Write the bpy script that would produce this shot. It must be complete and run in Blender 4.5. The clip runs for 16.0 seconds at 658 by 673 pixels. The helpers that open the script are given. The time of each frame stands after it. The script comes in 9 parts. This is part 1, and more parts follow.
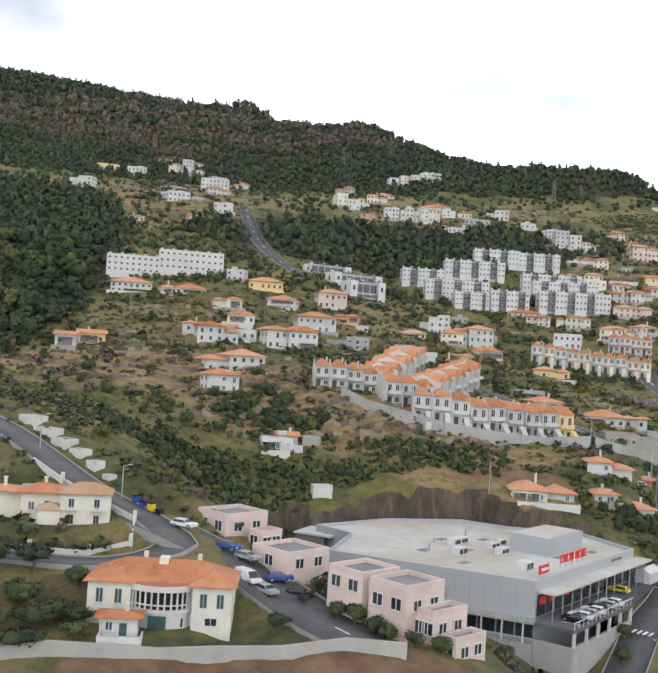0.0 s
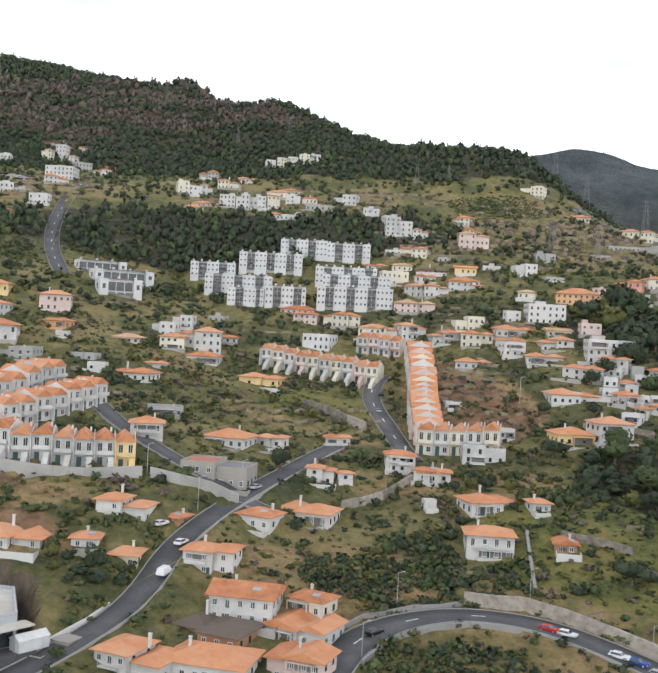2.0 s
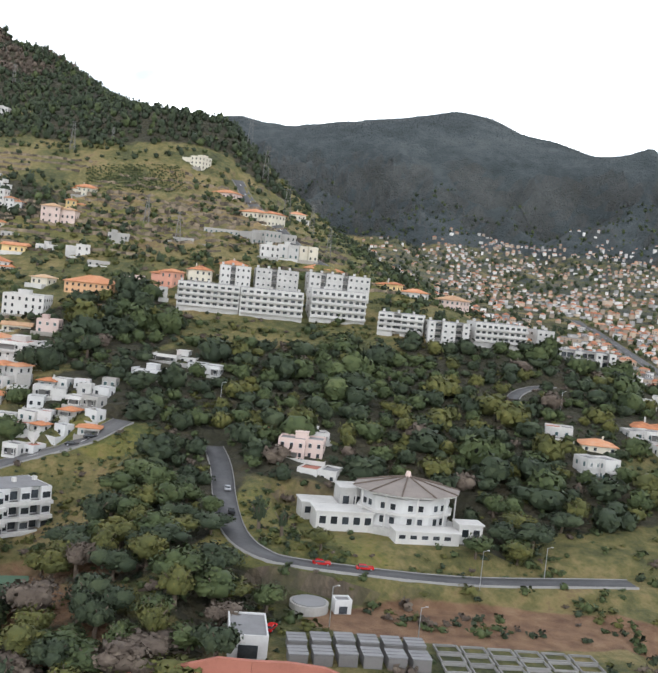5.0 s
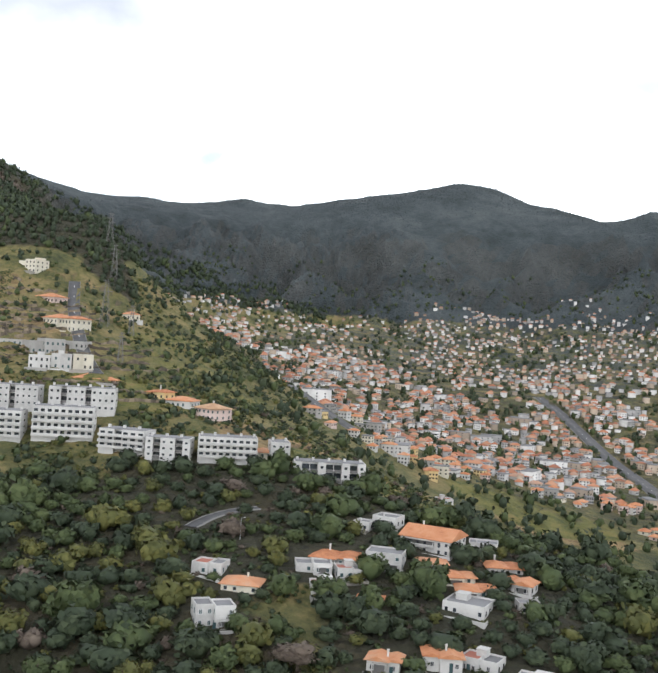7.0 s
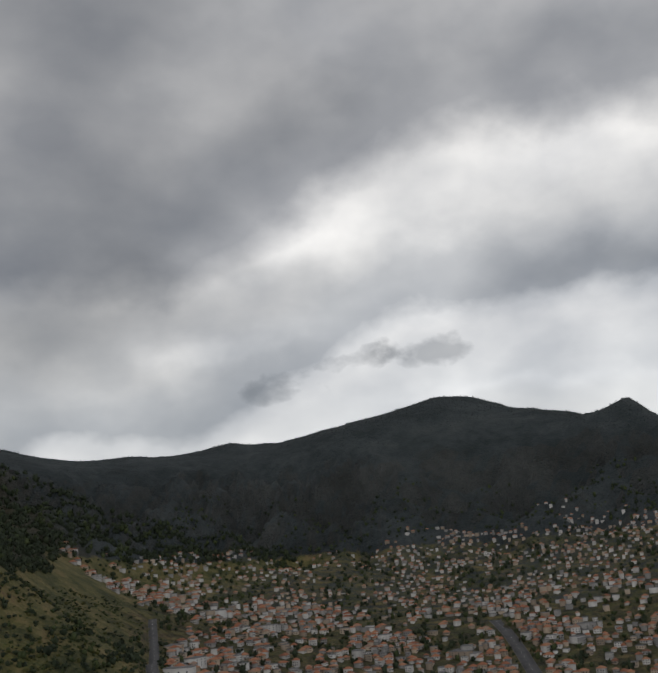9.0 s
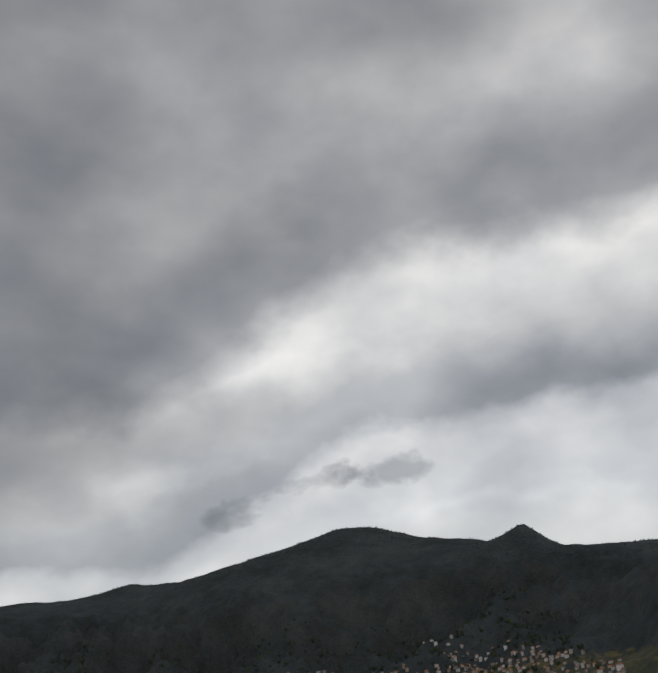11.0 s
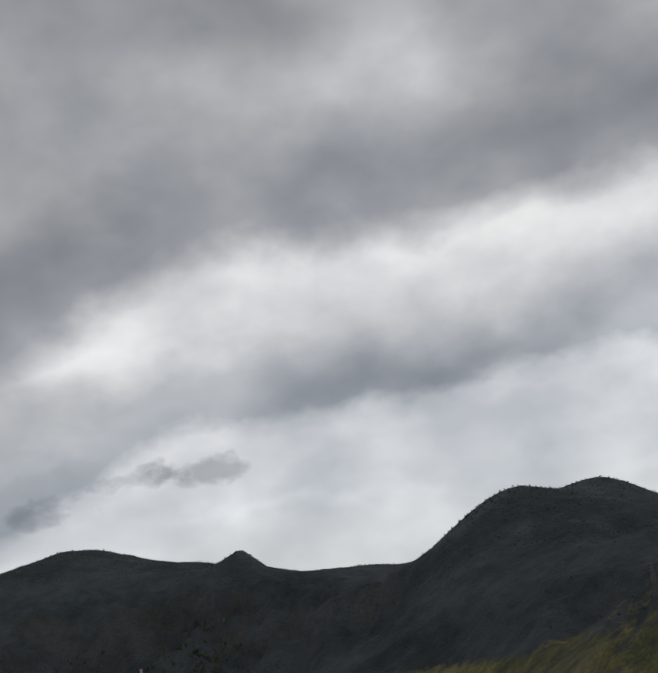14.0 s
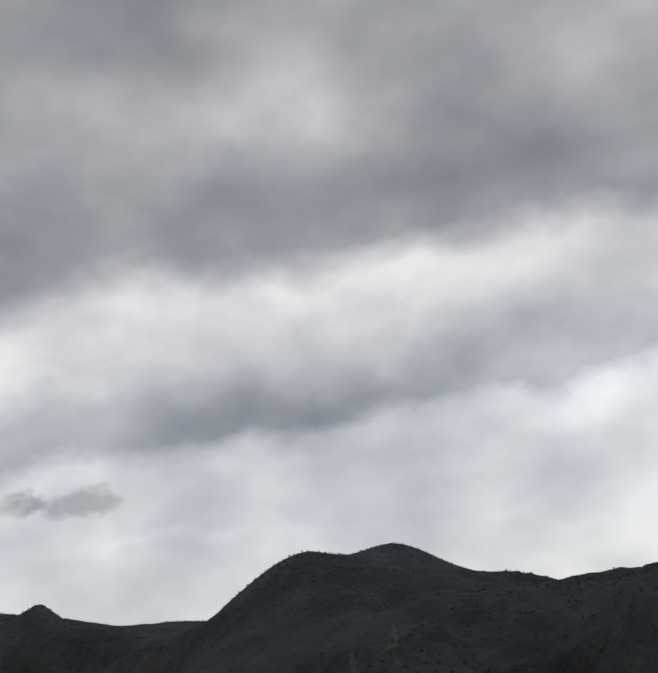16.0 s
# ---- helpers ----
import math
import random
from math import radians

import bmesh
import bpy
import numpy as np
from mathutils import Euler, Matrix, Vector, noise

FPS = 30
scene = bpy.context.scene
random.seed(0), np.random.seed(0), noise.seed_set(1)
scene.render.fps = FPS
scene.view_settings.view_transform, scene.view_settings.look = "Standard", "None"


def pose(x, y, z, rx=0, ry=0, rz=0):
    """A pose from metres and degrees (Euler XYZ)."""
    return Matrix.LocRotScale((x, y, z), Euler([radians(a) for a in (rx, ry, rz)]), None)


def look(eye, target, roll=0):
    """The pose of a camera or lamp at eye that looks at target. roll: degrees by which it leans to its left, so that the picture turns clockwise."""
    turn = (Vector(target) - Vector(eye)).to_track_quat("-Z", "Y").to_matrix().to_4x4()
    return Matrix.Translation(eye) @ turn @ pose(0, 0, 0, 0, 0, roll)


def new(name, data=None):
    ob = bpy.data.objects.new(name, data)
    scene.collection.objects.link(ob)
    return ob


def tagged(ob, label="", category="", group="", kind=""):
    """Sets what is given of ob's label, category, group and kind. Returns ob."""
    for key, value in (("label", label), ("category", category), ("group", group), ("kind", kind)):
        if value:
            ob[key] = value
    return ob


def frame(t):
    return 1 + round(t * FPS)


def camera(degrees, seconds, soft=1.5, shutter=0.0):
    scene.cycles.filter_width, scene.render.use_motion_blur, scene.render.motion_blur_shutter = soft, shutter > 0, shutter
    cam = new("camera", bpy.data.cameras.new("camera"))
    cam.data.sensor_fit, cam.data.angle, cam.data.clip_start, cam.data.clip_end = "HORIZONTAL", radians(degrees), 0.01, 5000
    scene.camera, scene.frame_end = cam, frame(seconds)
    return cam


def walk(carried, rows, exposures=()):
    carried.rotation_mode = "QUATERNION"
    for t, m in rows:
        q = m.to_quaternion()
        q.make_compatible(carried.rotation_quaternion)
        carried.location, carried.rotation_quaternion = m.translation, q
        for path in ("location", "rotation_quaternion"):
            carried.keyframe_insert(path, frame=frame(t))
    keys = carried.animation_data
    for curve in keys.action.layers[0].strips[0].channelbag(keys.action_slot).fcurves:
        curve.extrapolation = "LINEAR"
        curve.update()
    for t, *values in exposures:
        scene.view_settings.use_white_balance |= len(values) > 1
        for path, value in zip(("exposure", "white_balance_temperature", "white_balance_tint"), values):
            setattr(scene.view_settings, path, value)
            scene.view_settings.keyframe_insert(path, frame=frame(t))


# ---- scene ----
cam = camera(37.62, 16.0, soft=1.9)

# seconds, eye x, y, z, heading, pitch, roll
FLIGHT = [
    (0, 0.35, 9.08, 119.33, -4.087, 1.256, 3.571),
    (0.5, 17.90, 11.46, 121.83, -3.485, 1.241, 3.117),
    (1, 35.09, 13.50, 124.54, -3.263, 1.141, 3.009),
    (1.5, 52.46, 15.68, 127.22, -3.387, 1.070, 2.771),
    (2, 69.92, 17.68, 130.15, -1.313, -0.598, 3.099),
    (2.5, 87.40, 20.55, 132.87, 0.250, -2.944, 5.344),
    (3, 104.77, 23.40, 135.58, 0.008, -3.277, 5.967),
    (3.5, 122.02, 26.32, 138.36, -0.681, -3.192, 6.032),
    (4, 139.18, 28.78, 141.29, -2.014, -3.099, 6.252),
    (4.5, 156.53, 31.00, 144.40, -3.124, -3.271, 6.074),
    (4.7, 163.34, 32.14, 145.55, -4.232, -3.345, 5.983),
    (6.8, 239.25, 45.98, 159.89, 0.143, -1.303, 3.972),
    (7, 246.62, 46.39, 161.50, 0.495, 0.502, 3.614),
    (7.5, 265.41, 47.33, 165.46, 1.214, 4.839, 2.106),
    (8, 284.68, 47.56, 169.46, 2.333, 8.055, -0.035),
    (8.5, 303.90, 47.91, 172.69, 3.063, 10.187, -3.247),
    (9, 323.02, 48.21, 175.20, 3.320, 13.398, -4.659),
    (9.2, 330.22, 48.69, 175.96, 3.238, 14.545, -5.188),
    (11.3, 404.15, 56.04, 181.76, -1.249, 20.339, -8.106),
    (11.5, 410.92, 56.65, 182.44, -2.531, 20.172, -8.402),
    (12, 427.35, 57.64, 184.49, -4.932, 19.741, -8.369),
    (12.5, 443.42, 57.99, 186.97, -6.885, 19.368, -8.703),
    (13, 459.10, 57.26, 189.44, -8.186, 19.035, -8.633),
    (13.5, 474.38, 55.70, 191.59, -9.672, 18.747, -8.666),
    (14, 489.70, 52.36, 193.32, -11.098, 18.861, -8.672),
    (14.5, 505.21, 48.72, 195.25, -12.233, 19.489, -8.611),
    (15, 520.86, 44.67, 196.96, -14.284, 19.910, -8.666),
    (15.5, 536.76, 39.51, 198.98, -16.449, 20.304, -8.149),
    (16, 552.56, 33.63, 201.10, -18.640, 20.093, -8.107),
]


def aim(x, y, z, heading, pitch, roll):
    h, p = radians(heading), radians(pitch)
    way = Vector((-math.sin(h) * math.cos(p), math.cos(h) * math.cos(p), math.sin(p)))
    eye = Vector((x, y, z))
    return look(eye, eye + way * 50.0, roll)



# ---- sky, sun and exposure ----
EXPOSURE_ROWS = [(0.0, -0.1, 6280, 10), (3.0, 0.05, 6280, 10), (4.5, 0.08, 6280, 10), (6.9, 0.12, 6280, 10), (7.5, -1.5, 6580, 10), (8.0, -1.65, 6580, 10), (9.0, -1.9, 6580, 10), (11.3, -2.03, 6520, 10), (16.0, -2.03, 6380, 10)]
walk(cam, [(row[0], aim(*row[1:])) for row in FLIGHT], EXPOSURE_ROWS)


def node(tree, kind, **values):
    n = tree.nodes.new(kind)
    for key, value in values.items():
        n.inputs[key.replace("_", " ")].default_value = value
    return n


def ramp(tree, stops):
    n = tree.nodes.new("ShaderNodeValToRGB")
    els = n.color_ramp.elements
    while len(els) < len(stops):
        els.new(0.5)
    for el, (at, colour) in zip(els, stops):
        el.position = at
        el.color = (*colour, 1) if len(colour) == 3 else colour
    return n


def calc(tree, op, a, b=None):
    n = tree.nodes.new("ShaderNodeMath")
    n.operation = op
    for slot, v in ((0, a), (1, b)):
        if v is None:
            continue
        if isinstance(v, (int, float)):
            n.inputs[slot].default_value = v
        else:
            tree.links.new(v, n.inputs[slot])
    return n.outputs[0]


def build_sky():
    world = bpy.data.worlds.new("overcast_sky")
    scene.world = world
    world.use_nodes = True
    t = world.node_tree
    t.nodes.clear()
    link = t.links.new
    clear = t.nodes.new("ShaderNodeTexSky")
    clear.sky_type = "NISHITA"
    clear.sun_disc = False
    clear.sun_elevation, clear.sun_rotation = radians(48), radians(200)
    blue = t.nodes.new("ShaderNodeBackground")
    blue.inputs["Strength"].default_value = 0.05
    link(clear.outputs["Color"], blue.inputs["Color"])
    coord = t.nodes.new("ShaderNodeTexCoord")
    sep = t.nodes.new("ShaderNodeSeparateXYZ")
    link(coord.outputs["Generated"], sep.inputs[0])
    x, y, z = sep.outputs["X"], sep.outputs["Y"], sep.outputs["Z"]

    def cloud_noise(scale, detail, rough, squash, shift, twist=0.0):
        place = t.nodes.new("ShaderNodeMapping")
        place.inputs["Scale"].default_value = (1.0, 1.0, squash)
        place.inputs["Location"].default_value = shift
        link(coord.outputs["Generated"], place.inputs["Vector"])
        n = node(t, "ShaderNodeTexNoise", Scale=scale, Detail=detail, Roughness=rough, Distortion=twist)
        link(place.outputs[0], n.inputs["Vector"])
        return n.outputs["Fac"]

    # layers of cloud one above another: thin bright veil, a band with a grey underside, a bright gap, the dark deck
    deg = 180.0 / math.pi
    swirl = calc(t, "SUBTRACT", cloud_noise(5.5, 5.0, 0.45, 1.3, (1.3, 0.2, 0.6)), 0.5)
    curl = calc(t, "SUBTRACT", cloud_noise(16.0, 5.0, 0.5, 1.3, (0.4, 2.2, 0.1)), 0.5)
    azimuth = calc(t, "ADD", calc(t, "MULTIPLY", calc(t, "ARCTAN2", x, y), deg), calc(t, "MULTIPLY", swirl, 16.0))
    rise = calc(t, "MULTIPLY", calc(t, "ARCSINE", z), deg)
    # the layers sag towards the west
    sag = calc(t, "MULTIPLY", calc(t, "MINIMUM", calc(t, "MAXIMUM", calc(t, "SUBTRACT", 2.0, azimuth), 0.0), 14.0), 0.55)
    rough_rise = calc(t, "ADD", rise, calc(t, "ADD", calc(t, "MULTIPLY", swirl, 5.5), calc(t, "MULTIPLY", curl, 2.6)))
    height = calc(t, "DIVIDE", calc(t, "ADD", rough_rise, sag), 60.0)
    layers = ramp(t, [(0.0, (2.80, 2.78, 2.68)), (0.10, (2.50, 2.52, 2.54)), (0.17, (2.42, 2.47, 2.54)), (0.228, (2.62, 2.64, 2.68)), (0.246, (2.20, 2.24, 2.31)), (0.262, (1.40, 1.45, 1.53)), (0.292, (1.50, 1.54, 1.60)), (0.335, (2.20, 2.21, 2.22)), (0.385, (2.55, 2.55, 2.55)), (0.402, (1.90, 1.91, 1.94)), (0.425, (1.20, 1.22, 1.27)), (0.475, (1.16, 1.18, 1.22)), (0.545, (1.46, 1.47, 1.50)), (0.63, (1.34, 1.36, 1.40)), (0.75, (1.05, 1.07, 1.11)), (1.0, (0.60, 0.61, 0.63))])
    link(height, layers.inputs["Fac"])
    soft = ramp(t, [(0.30, (0.74, 0.75, 0.77)), (0.5, (0.98, 0.98, 0.98)), (0.70, (1.28, 1.27, 1.25))])
    link(cloud_noise(7.0, 5.0, 0.46, 1.5, (3.1, 0.7, 1.9)), soft.inputs["Fac"])

    def times(a, b):
        n = t.nodes.new("ShaderNodeMix")
        n.data_type, n.blend_type = "RGBA", "MULTIPLY"
        n.inputs["Factor"].default_value = 1.0
        link(a, n.inputs["A"])
        link(b, n.inputs["B"])
        return n.outputs["Result"]

    # thicker and thinner places: azimuth, height, half sizes in degrees, gain in stops
    total = None
    for ca, ce, wide, tall, gain in (
        (-22, 14.0, 9, 2.6, -0.95), (-17, 22, 8, 4.5, -0.45), (-15, 17.2, 8, 2.6, -0.75), (-20, 30, 10, 5, -0.35), (-8, 19.0, 5, 1.6, 0.35), (-10, 13.6, 6, 1.0, 0.35), (2, 20.2, 8, 2.4, 0.25),
        (-4, 26.5, 5, 2.5, -0.25), (12, 22.5, 7, 1.5, 0.28), (16, 32.5, 8, 3.6, 0.45), (11, 36.5, 6, 2.6, -0.28), (-2, 31, 6, 3, 0.22), (28, 29, 7, 4, -0.25), (17, 16.4, 8, 1.1, -0.42), (36, 16.0, 9, 3.2, 0.45),
        (40, 33, 9, 4, 0.15), (28, 21.6, 8, 1.5, 0.25), (-9, 38.5, 7, 3, 0.28), (9, 9.5, 9, 0.5, 0.16),
    ):
        u = calc(t, "DIVIDE", calc(t, "SUBTRACT", azimuth, ca), wide)
        v = calc(t, "DIVIDE", calc(t, "SUBTRACT", rough_rise, ce), tall)
        ring = calc(t, "ADD", calc(t, "MULTIPLY", u, u), calc(t, "MULTIPLY", v, v))
        lobe = calc(t, "MULTIPLY", calc(t, "POWER", 2.718, calc(t, "MULTIPLY", ring, -1.0)), gain)
        total = lobe if total is None else calc(t, "ADD", total, lobe)
    # low torn scraps of cloud under the veil
    tatters = calc(t, "SUBTRACT", cloud_noise(26.0, 4.0, 0.5, 1.4, (0.9, 1.2, 0.3)), 0.5)
    for ca, ce, wide, tall, lean in ((2.4, 12.2, 3.2, 1.05, 0.05), (-1.6, 11.8, 3.6, 0.75, 0.12), (-6.2, 10.8, 3.0, 1.0, 0.08)):
        plain = calc(t, "MULTIPLY", calc(t, "ARCTAN2", x, y), deg)
        u = calc(t, "DIVIDE", calc(t, "SUBTRACT", plain, ca), wide)
        v = calc(t, "DIVIDE", calc(t, "SUBTRACT", calc(t, "SUBTRACT", rise, calc(t, "MULTIPLY", calc(t, "SUBTRACT", plain, ca), lean)), ce), tall)
        ring = calc(t, "ADD", calc(t, "ADD", calc(t, "MULTIPLY", u, u), calc(t, "MULTIPLY", v, v)), calc(t, "MULTIPLY", tatters, 4.5))
        edge = ramp(t, [(0.0, (1, 1, 1)), (0.5, (0.55, 0.55, 0.55)), (1.0, (0, 0, 0))])
        link(ring, edge.inputs["Fac"])
        total = calc(t, "ADD", total, calc(t, "MULTIPLY", edge.outputs["Color"], -0.62))
    gain_rgb = t.nodes.new("ShaderNodeCombineColor")
    lift = calc(t, "POWER", 2.0, total)
    for k in range(3):
        link(lift, gain_rgb.inputs[k])
    colour = times(times(layers.outputs["Color"], soft.outputs["Color"]), gain_rgb.outputs[0])
    cloud = t.nodes.new("ShaderNodeBackground")
    cloud.inputs["Strength"].default_value = 0.97
    warm = t.nodes.new("ShaderNodeRGB")
    warm.outputs[0].default_value = (1.012, 1.0, 0.98, 1)
    link(times(colour, warm.outputs[0]), cloud.inputs["Color"])
    both = t.nodes.new("ShaderNodeAddShader")
    link(blue.outputs[0], both.inputs[0])
    link(cloud.outputs[0], both.inputs[1])
    out = t.nodes.new("ShaderNodeOutputWorld")
    link(both.outputs[0], out.inputs["Surface"])
    sun = bpy.data.lights.new("sun", "SUN")
    sun.energy, sun.angle, sun.color = 0.7, radians(14), (1.0, 0.96, 0.9)
    lamp = new("sun", sun)
    lamp.matrix_world = look((0, 0, 0), (0.22, 0.62, -0.75))


build_sky()


# ---- materials ----
def surface(name, stops, scale=1.0, rough=0.85, bump=0.25, bump_scale=None, metal=0.0, vary=0.12, island=False, extra=None):
    """A plain procedural surface: two scales of noise over a ramp of real base colours, with fine relief."""
    m = bpy.data.materials.new(name)
    m.use_nodes = True
    t = m.node_tree
    link = t.links.new
    p = t.nodes["Principled BSDF"]
    p.inputs["Roughness"].default_value, p.inputs["Metallic"].default_value = rough, metal
    coord = t.nodes.new("ShaderNodeNewGeometry")
    coarse = node(t, "ShaderNodeTexNoise", Scale=scale, Detail=5.0, Roughness=0.6)
    fine = node(t, "ShaderNodeTexNoise", Scale=scale * 9, Detail=4.0, Roughness=0.7)
    link(coord.outputs["Position"], coarse.inputs["Vector"])
    link(coord.outputs["Position"], fine.inputs["Vector"])
    fac = calc(t, "ADD", calc(t, "MULTIPLY", coarse.outputs["Fac"], 0.7), calc(t, "MULTIPLY", fine.outputs["Fac"], 0.3))
    if vary:
        if island:
            chance = coord.outputs["Random Per Island"]
        else:
            info = t.nodes.new("ShaderNodeObjectInfo")
            chance = info.outputs["Random"]
        fac = calc(t, "ADD", fac, calc(t, "MULTIPLY", calc(t, "SUBTRACT", chance, 0.5), vary * 2))
    tint = ramp(t, stops)
    link(fac, tint.inputs["Fac"])
    link(tint.outputs["Color"], p.inputs["Base Color"])
    if bump:
        b = t.nodes.new("ShaderNodeBump")
        b.inputs["Strength"].default_value = bump
        b.inputs["Distance"].default_value = 0.05
        rough_noise = node(t, "ShaderNodeTexNoise", Scale=bump_scale or scale * 20, Detail=3.0)
        link(coord.outputs["Position"], rough_noise.inputs["Vector"])
        link(rough_noise.outputs["Fac"], b.inputs["Height"])
        link(b.outputs[0], p.inputs["Normal"])
    if extra:
        extra(t, p)
    return m


def tones(c, low=0.8, high=1.12):
    return [(0.3, tuple(v * low for v in c)), (0.5, c), (0.7, tuple(min(v * high, 0.88) for v in c))]


def tile_relief(t, p):
    """Rows of curved clay tiles running down the slope of a roof."""
    coord = t.nodes.new("ShaderNodeTexCoord")
    w = t.nodes.new("ShaderNodeTexWave")
    w.inputs["Scale"].default_value = 6.0
    w.inputs["Distortion"].default_value = 0.6
    t.links.new(coord.outputs["Object"], w.inputs["Vector"])
    b = t.nodes.new("ShaderNodeBump")
    b.inputs["Strength"].default_value, b.inputs["Distance"].default_value = 0.5, 0.06
    t.links.new(w.outputs["Fac"], b.inputs["Height"])
    t.links.new(b.outputs[0], p.inputs["Normal"])


WALLS = {
    "white": surface("white_plaster", tones((0.52, 0.51, 0.49), 0.74), 0.35, vary=0.10),
    "cream": surface("cream_plaster", tones((0.60, 0.56, 0.46), 0.82), 0.4),
    "yellow": surface("yellow_plaster", tones((0.66, 0.50, 0.25)), 0.4),
    "pink": surface("pink_plaster", tones((0.58, 0.46, 0.415), 0.82), 0.4),
    "orange": surface("orange_plaster", tones((0.60, 0.36, 0.20)), 0.4),
    "red": surface("salmon_plaster", tones((0.56, 0.29, 0.21)), 0.4),
    "grey": surface("grey_render", tones((0.34, 0.33, 0.31)), 0.5),
    "concrete": surface("bare_concrete", tones((0.30, 0.28, 0.25)), 0.5),
    "brick": surface("brown_brick", tones((0.36, 0.20, 0.12)), 0.6),
    "dark": surface("brown_plaster", tones((0.30, 0.17, 0.10)), 0.5),
    "modern": surface("smooth_white_render", tones((0.54, 0.54, 0.535), 0.8), 0.3, vary=0.06),
}
TILE = surface("orange_clay_tile", [(0.25, (0.36, 0.13, 0.055)), (0.45, (0.55, 0.225, 0.10)), (0.62, (0.60, 0.29, 0.15)), (0.78, (0.54, 0.34, 0.23))], 0.6, 0.8, bump=0, vary=0.14, extra=tile_relief)
TILE_OLD = surface("faded_clay_tile", [(0.3, (0.42, 0.25, 0.14)), (0.55, (0.56, 0.36, 0.21)), (0.75, (0.60, 0.44, 0.30))], 0.6, 0.85, bump=0, vary=0.14, extra=tile_relief)
TILE_BROWN = surface("brown_roof_tile", tones((0.13, 0.10, 0.08)), 0.6, 0.85, bump=0, extra=tile_relief)
SLAB = surface("grey_roof_felt", tones((0.21, 0.21, 0.215)), 0.4, 0.9)
PANE = surface("window_glass", tones((0.032, 0.037, 0.043), 0.5, 2.2), 0.4, 0.12, bump=0, vary=0.1)
FRAME = surface("window_frame_paint", tones((0.55, 0.55, 0.54)), 1.0, 0.5, vary=0.05)
SHUTTER = surface("dark_green_shutter", tones((0.03, 0.07, 0.075)), 2.0, 0.55)
# dark grey painted as shade in porches and loggias; also colours shelters, lettering
SHADE = surface("dark_grey_shade_paint", tones((0.16, 0.155, 0.15)), 0.5, 0.85)
ASPHALT = surface("asphalt", [(0.3, (0.055, 0.056, 0.06)), (0.5, (0.09, 0.09, 0.094)), (0.7, (0.135, 0.132, 0.13))], 0.25, 0.9)
PAINT = surface("road_paint", tones((0.62, 0.62, 0.60)), 1.5, 0.7)
KERB = surface("kerb_stone", tones((0.24, 0.235, 0.225)), 0.8, 0.9)
STONE = surface("stone_wall", [(0.3, (0.11, 0.095, 0.08)), (0.5, (0.24, 0.21, 0.175)), (0.7, (0.38, 0.34, 0.29))], 1.2, 0.95, bump=0.6, bump_scale=5)
FIELD_STONE = surface("dry_field_stone", [(0.3, (0.05, 0.04, 0.03)), (0.5, (0.13, 0.105, 0.075)), (0.7, (0.24, 0.19, 0.13))], 0.7, 0.95, bump=0.6, bump_scale=5, vary=0.2, island=True)
ROCK = surface("cut_rock", [(0.3, (0.05, 0.043, 0.036)), (0.5, (0.13, 0.10, 0.075)), (0.7, (0.23, 0.17, 0.12))], 0.35, 0.95, bump=0.8, bump_scale=2)
EARTH = surface("red_brown_earth", tones((0.25, 0.13, 0.075)), 0.4, 0.95)
METAL = surface("galvanised_steel", tones((0.42, 0.43, 0.44)), 2.0, 0.4, bump=0, metal=0.7)
PYLON = surface("weathered_pylon_steel", tones((0.17, 0.165, 0.16)), 2.0, 0.7, bump=0)
CLAD = surface("grey_metal_cladding", tones((0.36, 0.37, 0.39), 0.92, 1.06), 0.15, 0.5, bump=0.05, vary=0.02)
ROOFING = surface("pale_roof_membrane", [(0.38, (0.40, 0.345, 0.27)), (0.5, (0.45, 0.42, 0.37)), (0.62, (0.53, 0.525, 0.51))], 0.09, 0.85, bump=0.1, vary=0.0)
SIGNRED = surface("red_sign", tones((0.62, 0.035, 0.03)), 1.0, 0.45, bump=0, vary=0)
TERRACOTTA = surface("red_painted_concrete", tones((0.36, 0.14, 0.10)), 0.3, 0.9)
RUBBER = surface("tyre_rubber", tones((0.02, 0.02, 0.02)), 2.0, 0.9, bump=0)
WOOD = surface("weathered_pole_wood", tones((0.24, 0.19, 0.14)), 2.0, 0.9)
BARK = surface("bark", tones((0.13, 0.10, 0.075)), 2.0, 0.95, bump=0.6)
LEAVES = {
    "dark": surface("dark_foliage", [(0.2, (0.013, 0.023, 0.011)), (0.5, (0.030, 0.046, 0.021)), (0.8, (0.062, 0.080, 0.034))], 0.25, 0.8, bump=0, vary=0.13, island=True),
    "green": surface("green_foliage", [(0.2, (0.024, 0.040, 0.014)), (0.5, (0.052, 0.074, 0.023)), (0.8, (0.100, 0.122, 0.040))], 0.25, 0.8, bump=0, vary=0.13, island=True),
    "olive": surface("yellow_green_foliage", [(0.2, (0.042, 0.050, 0.013)), (0.5, (0.085, 0.090, 0.021)), (0.8, (0.155, 0.140, 0.030))], 0.25, 0.8, bump=0, vary=0.13, island=True),
    "dry": surface("dry_twigs", [(0.2, (0.06, 0.045, 0.034)), (0.5, (0.11, 0.085, 0.066)), (0.8, (0.18, 0.145, 0.11))], 0.5, 0.9, bump=0, vary=0.13, island=True),
}
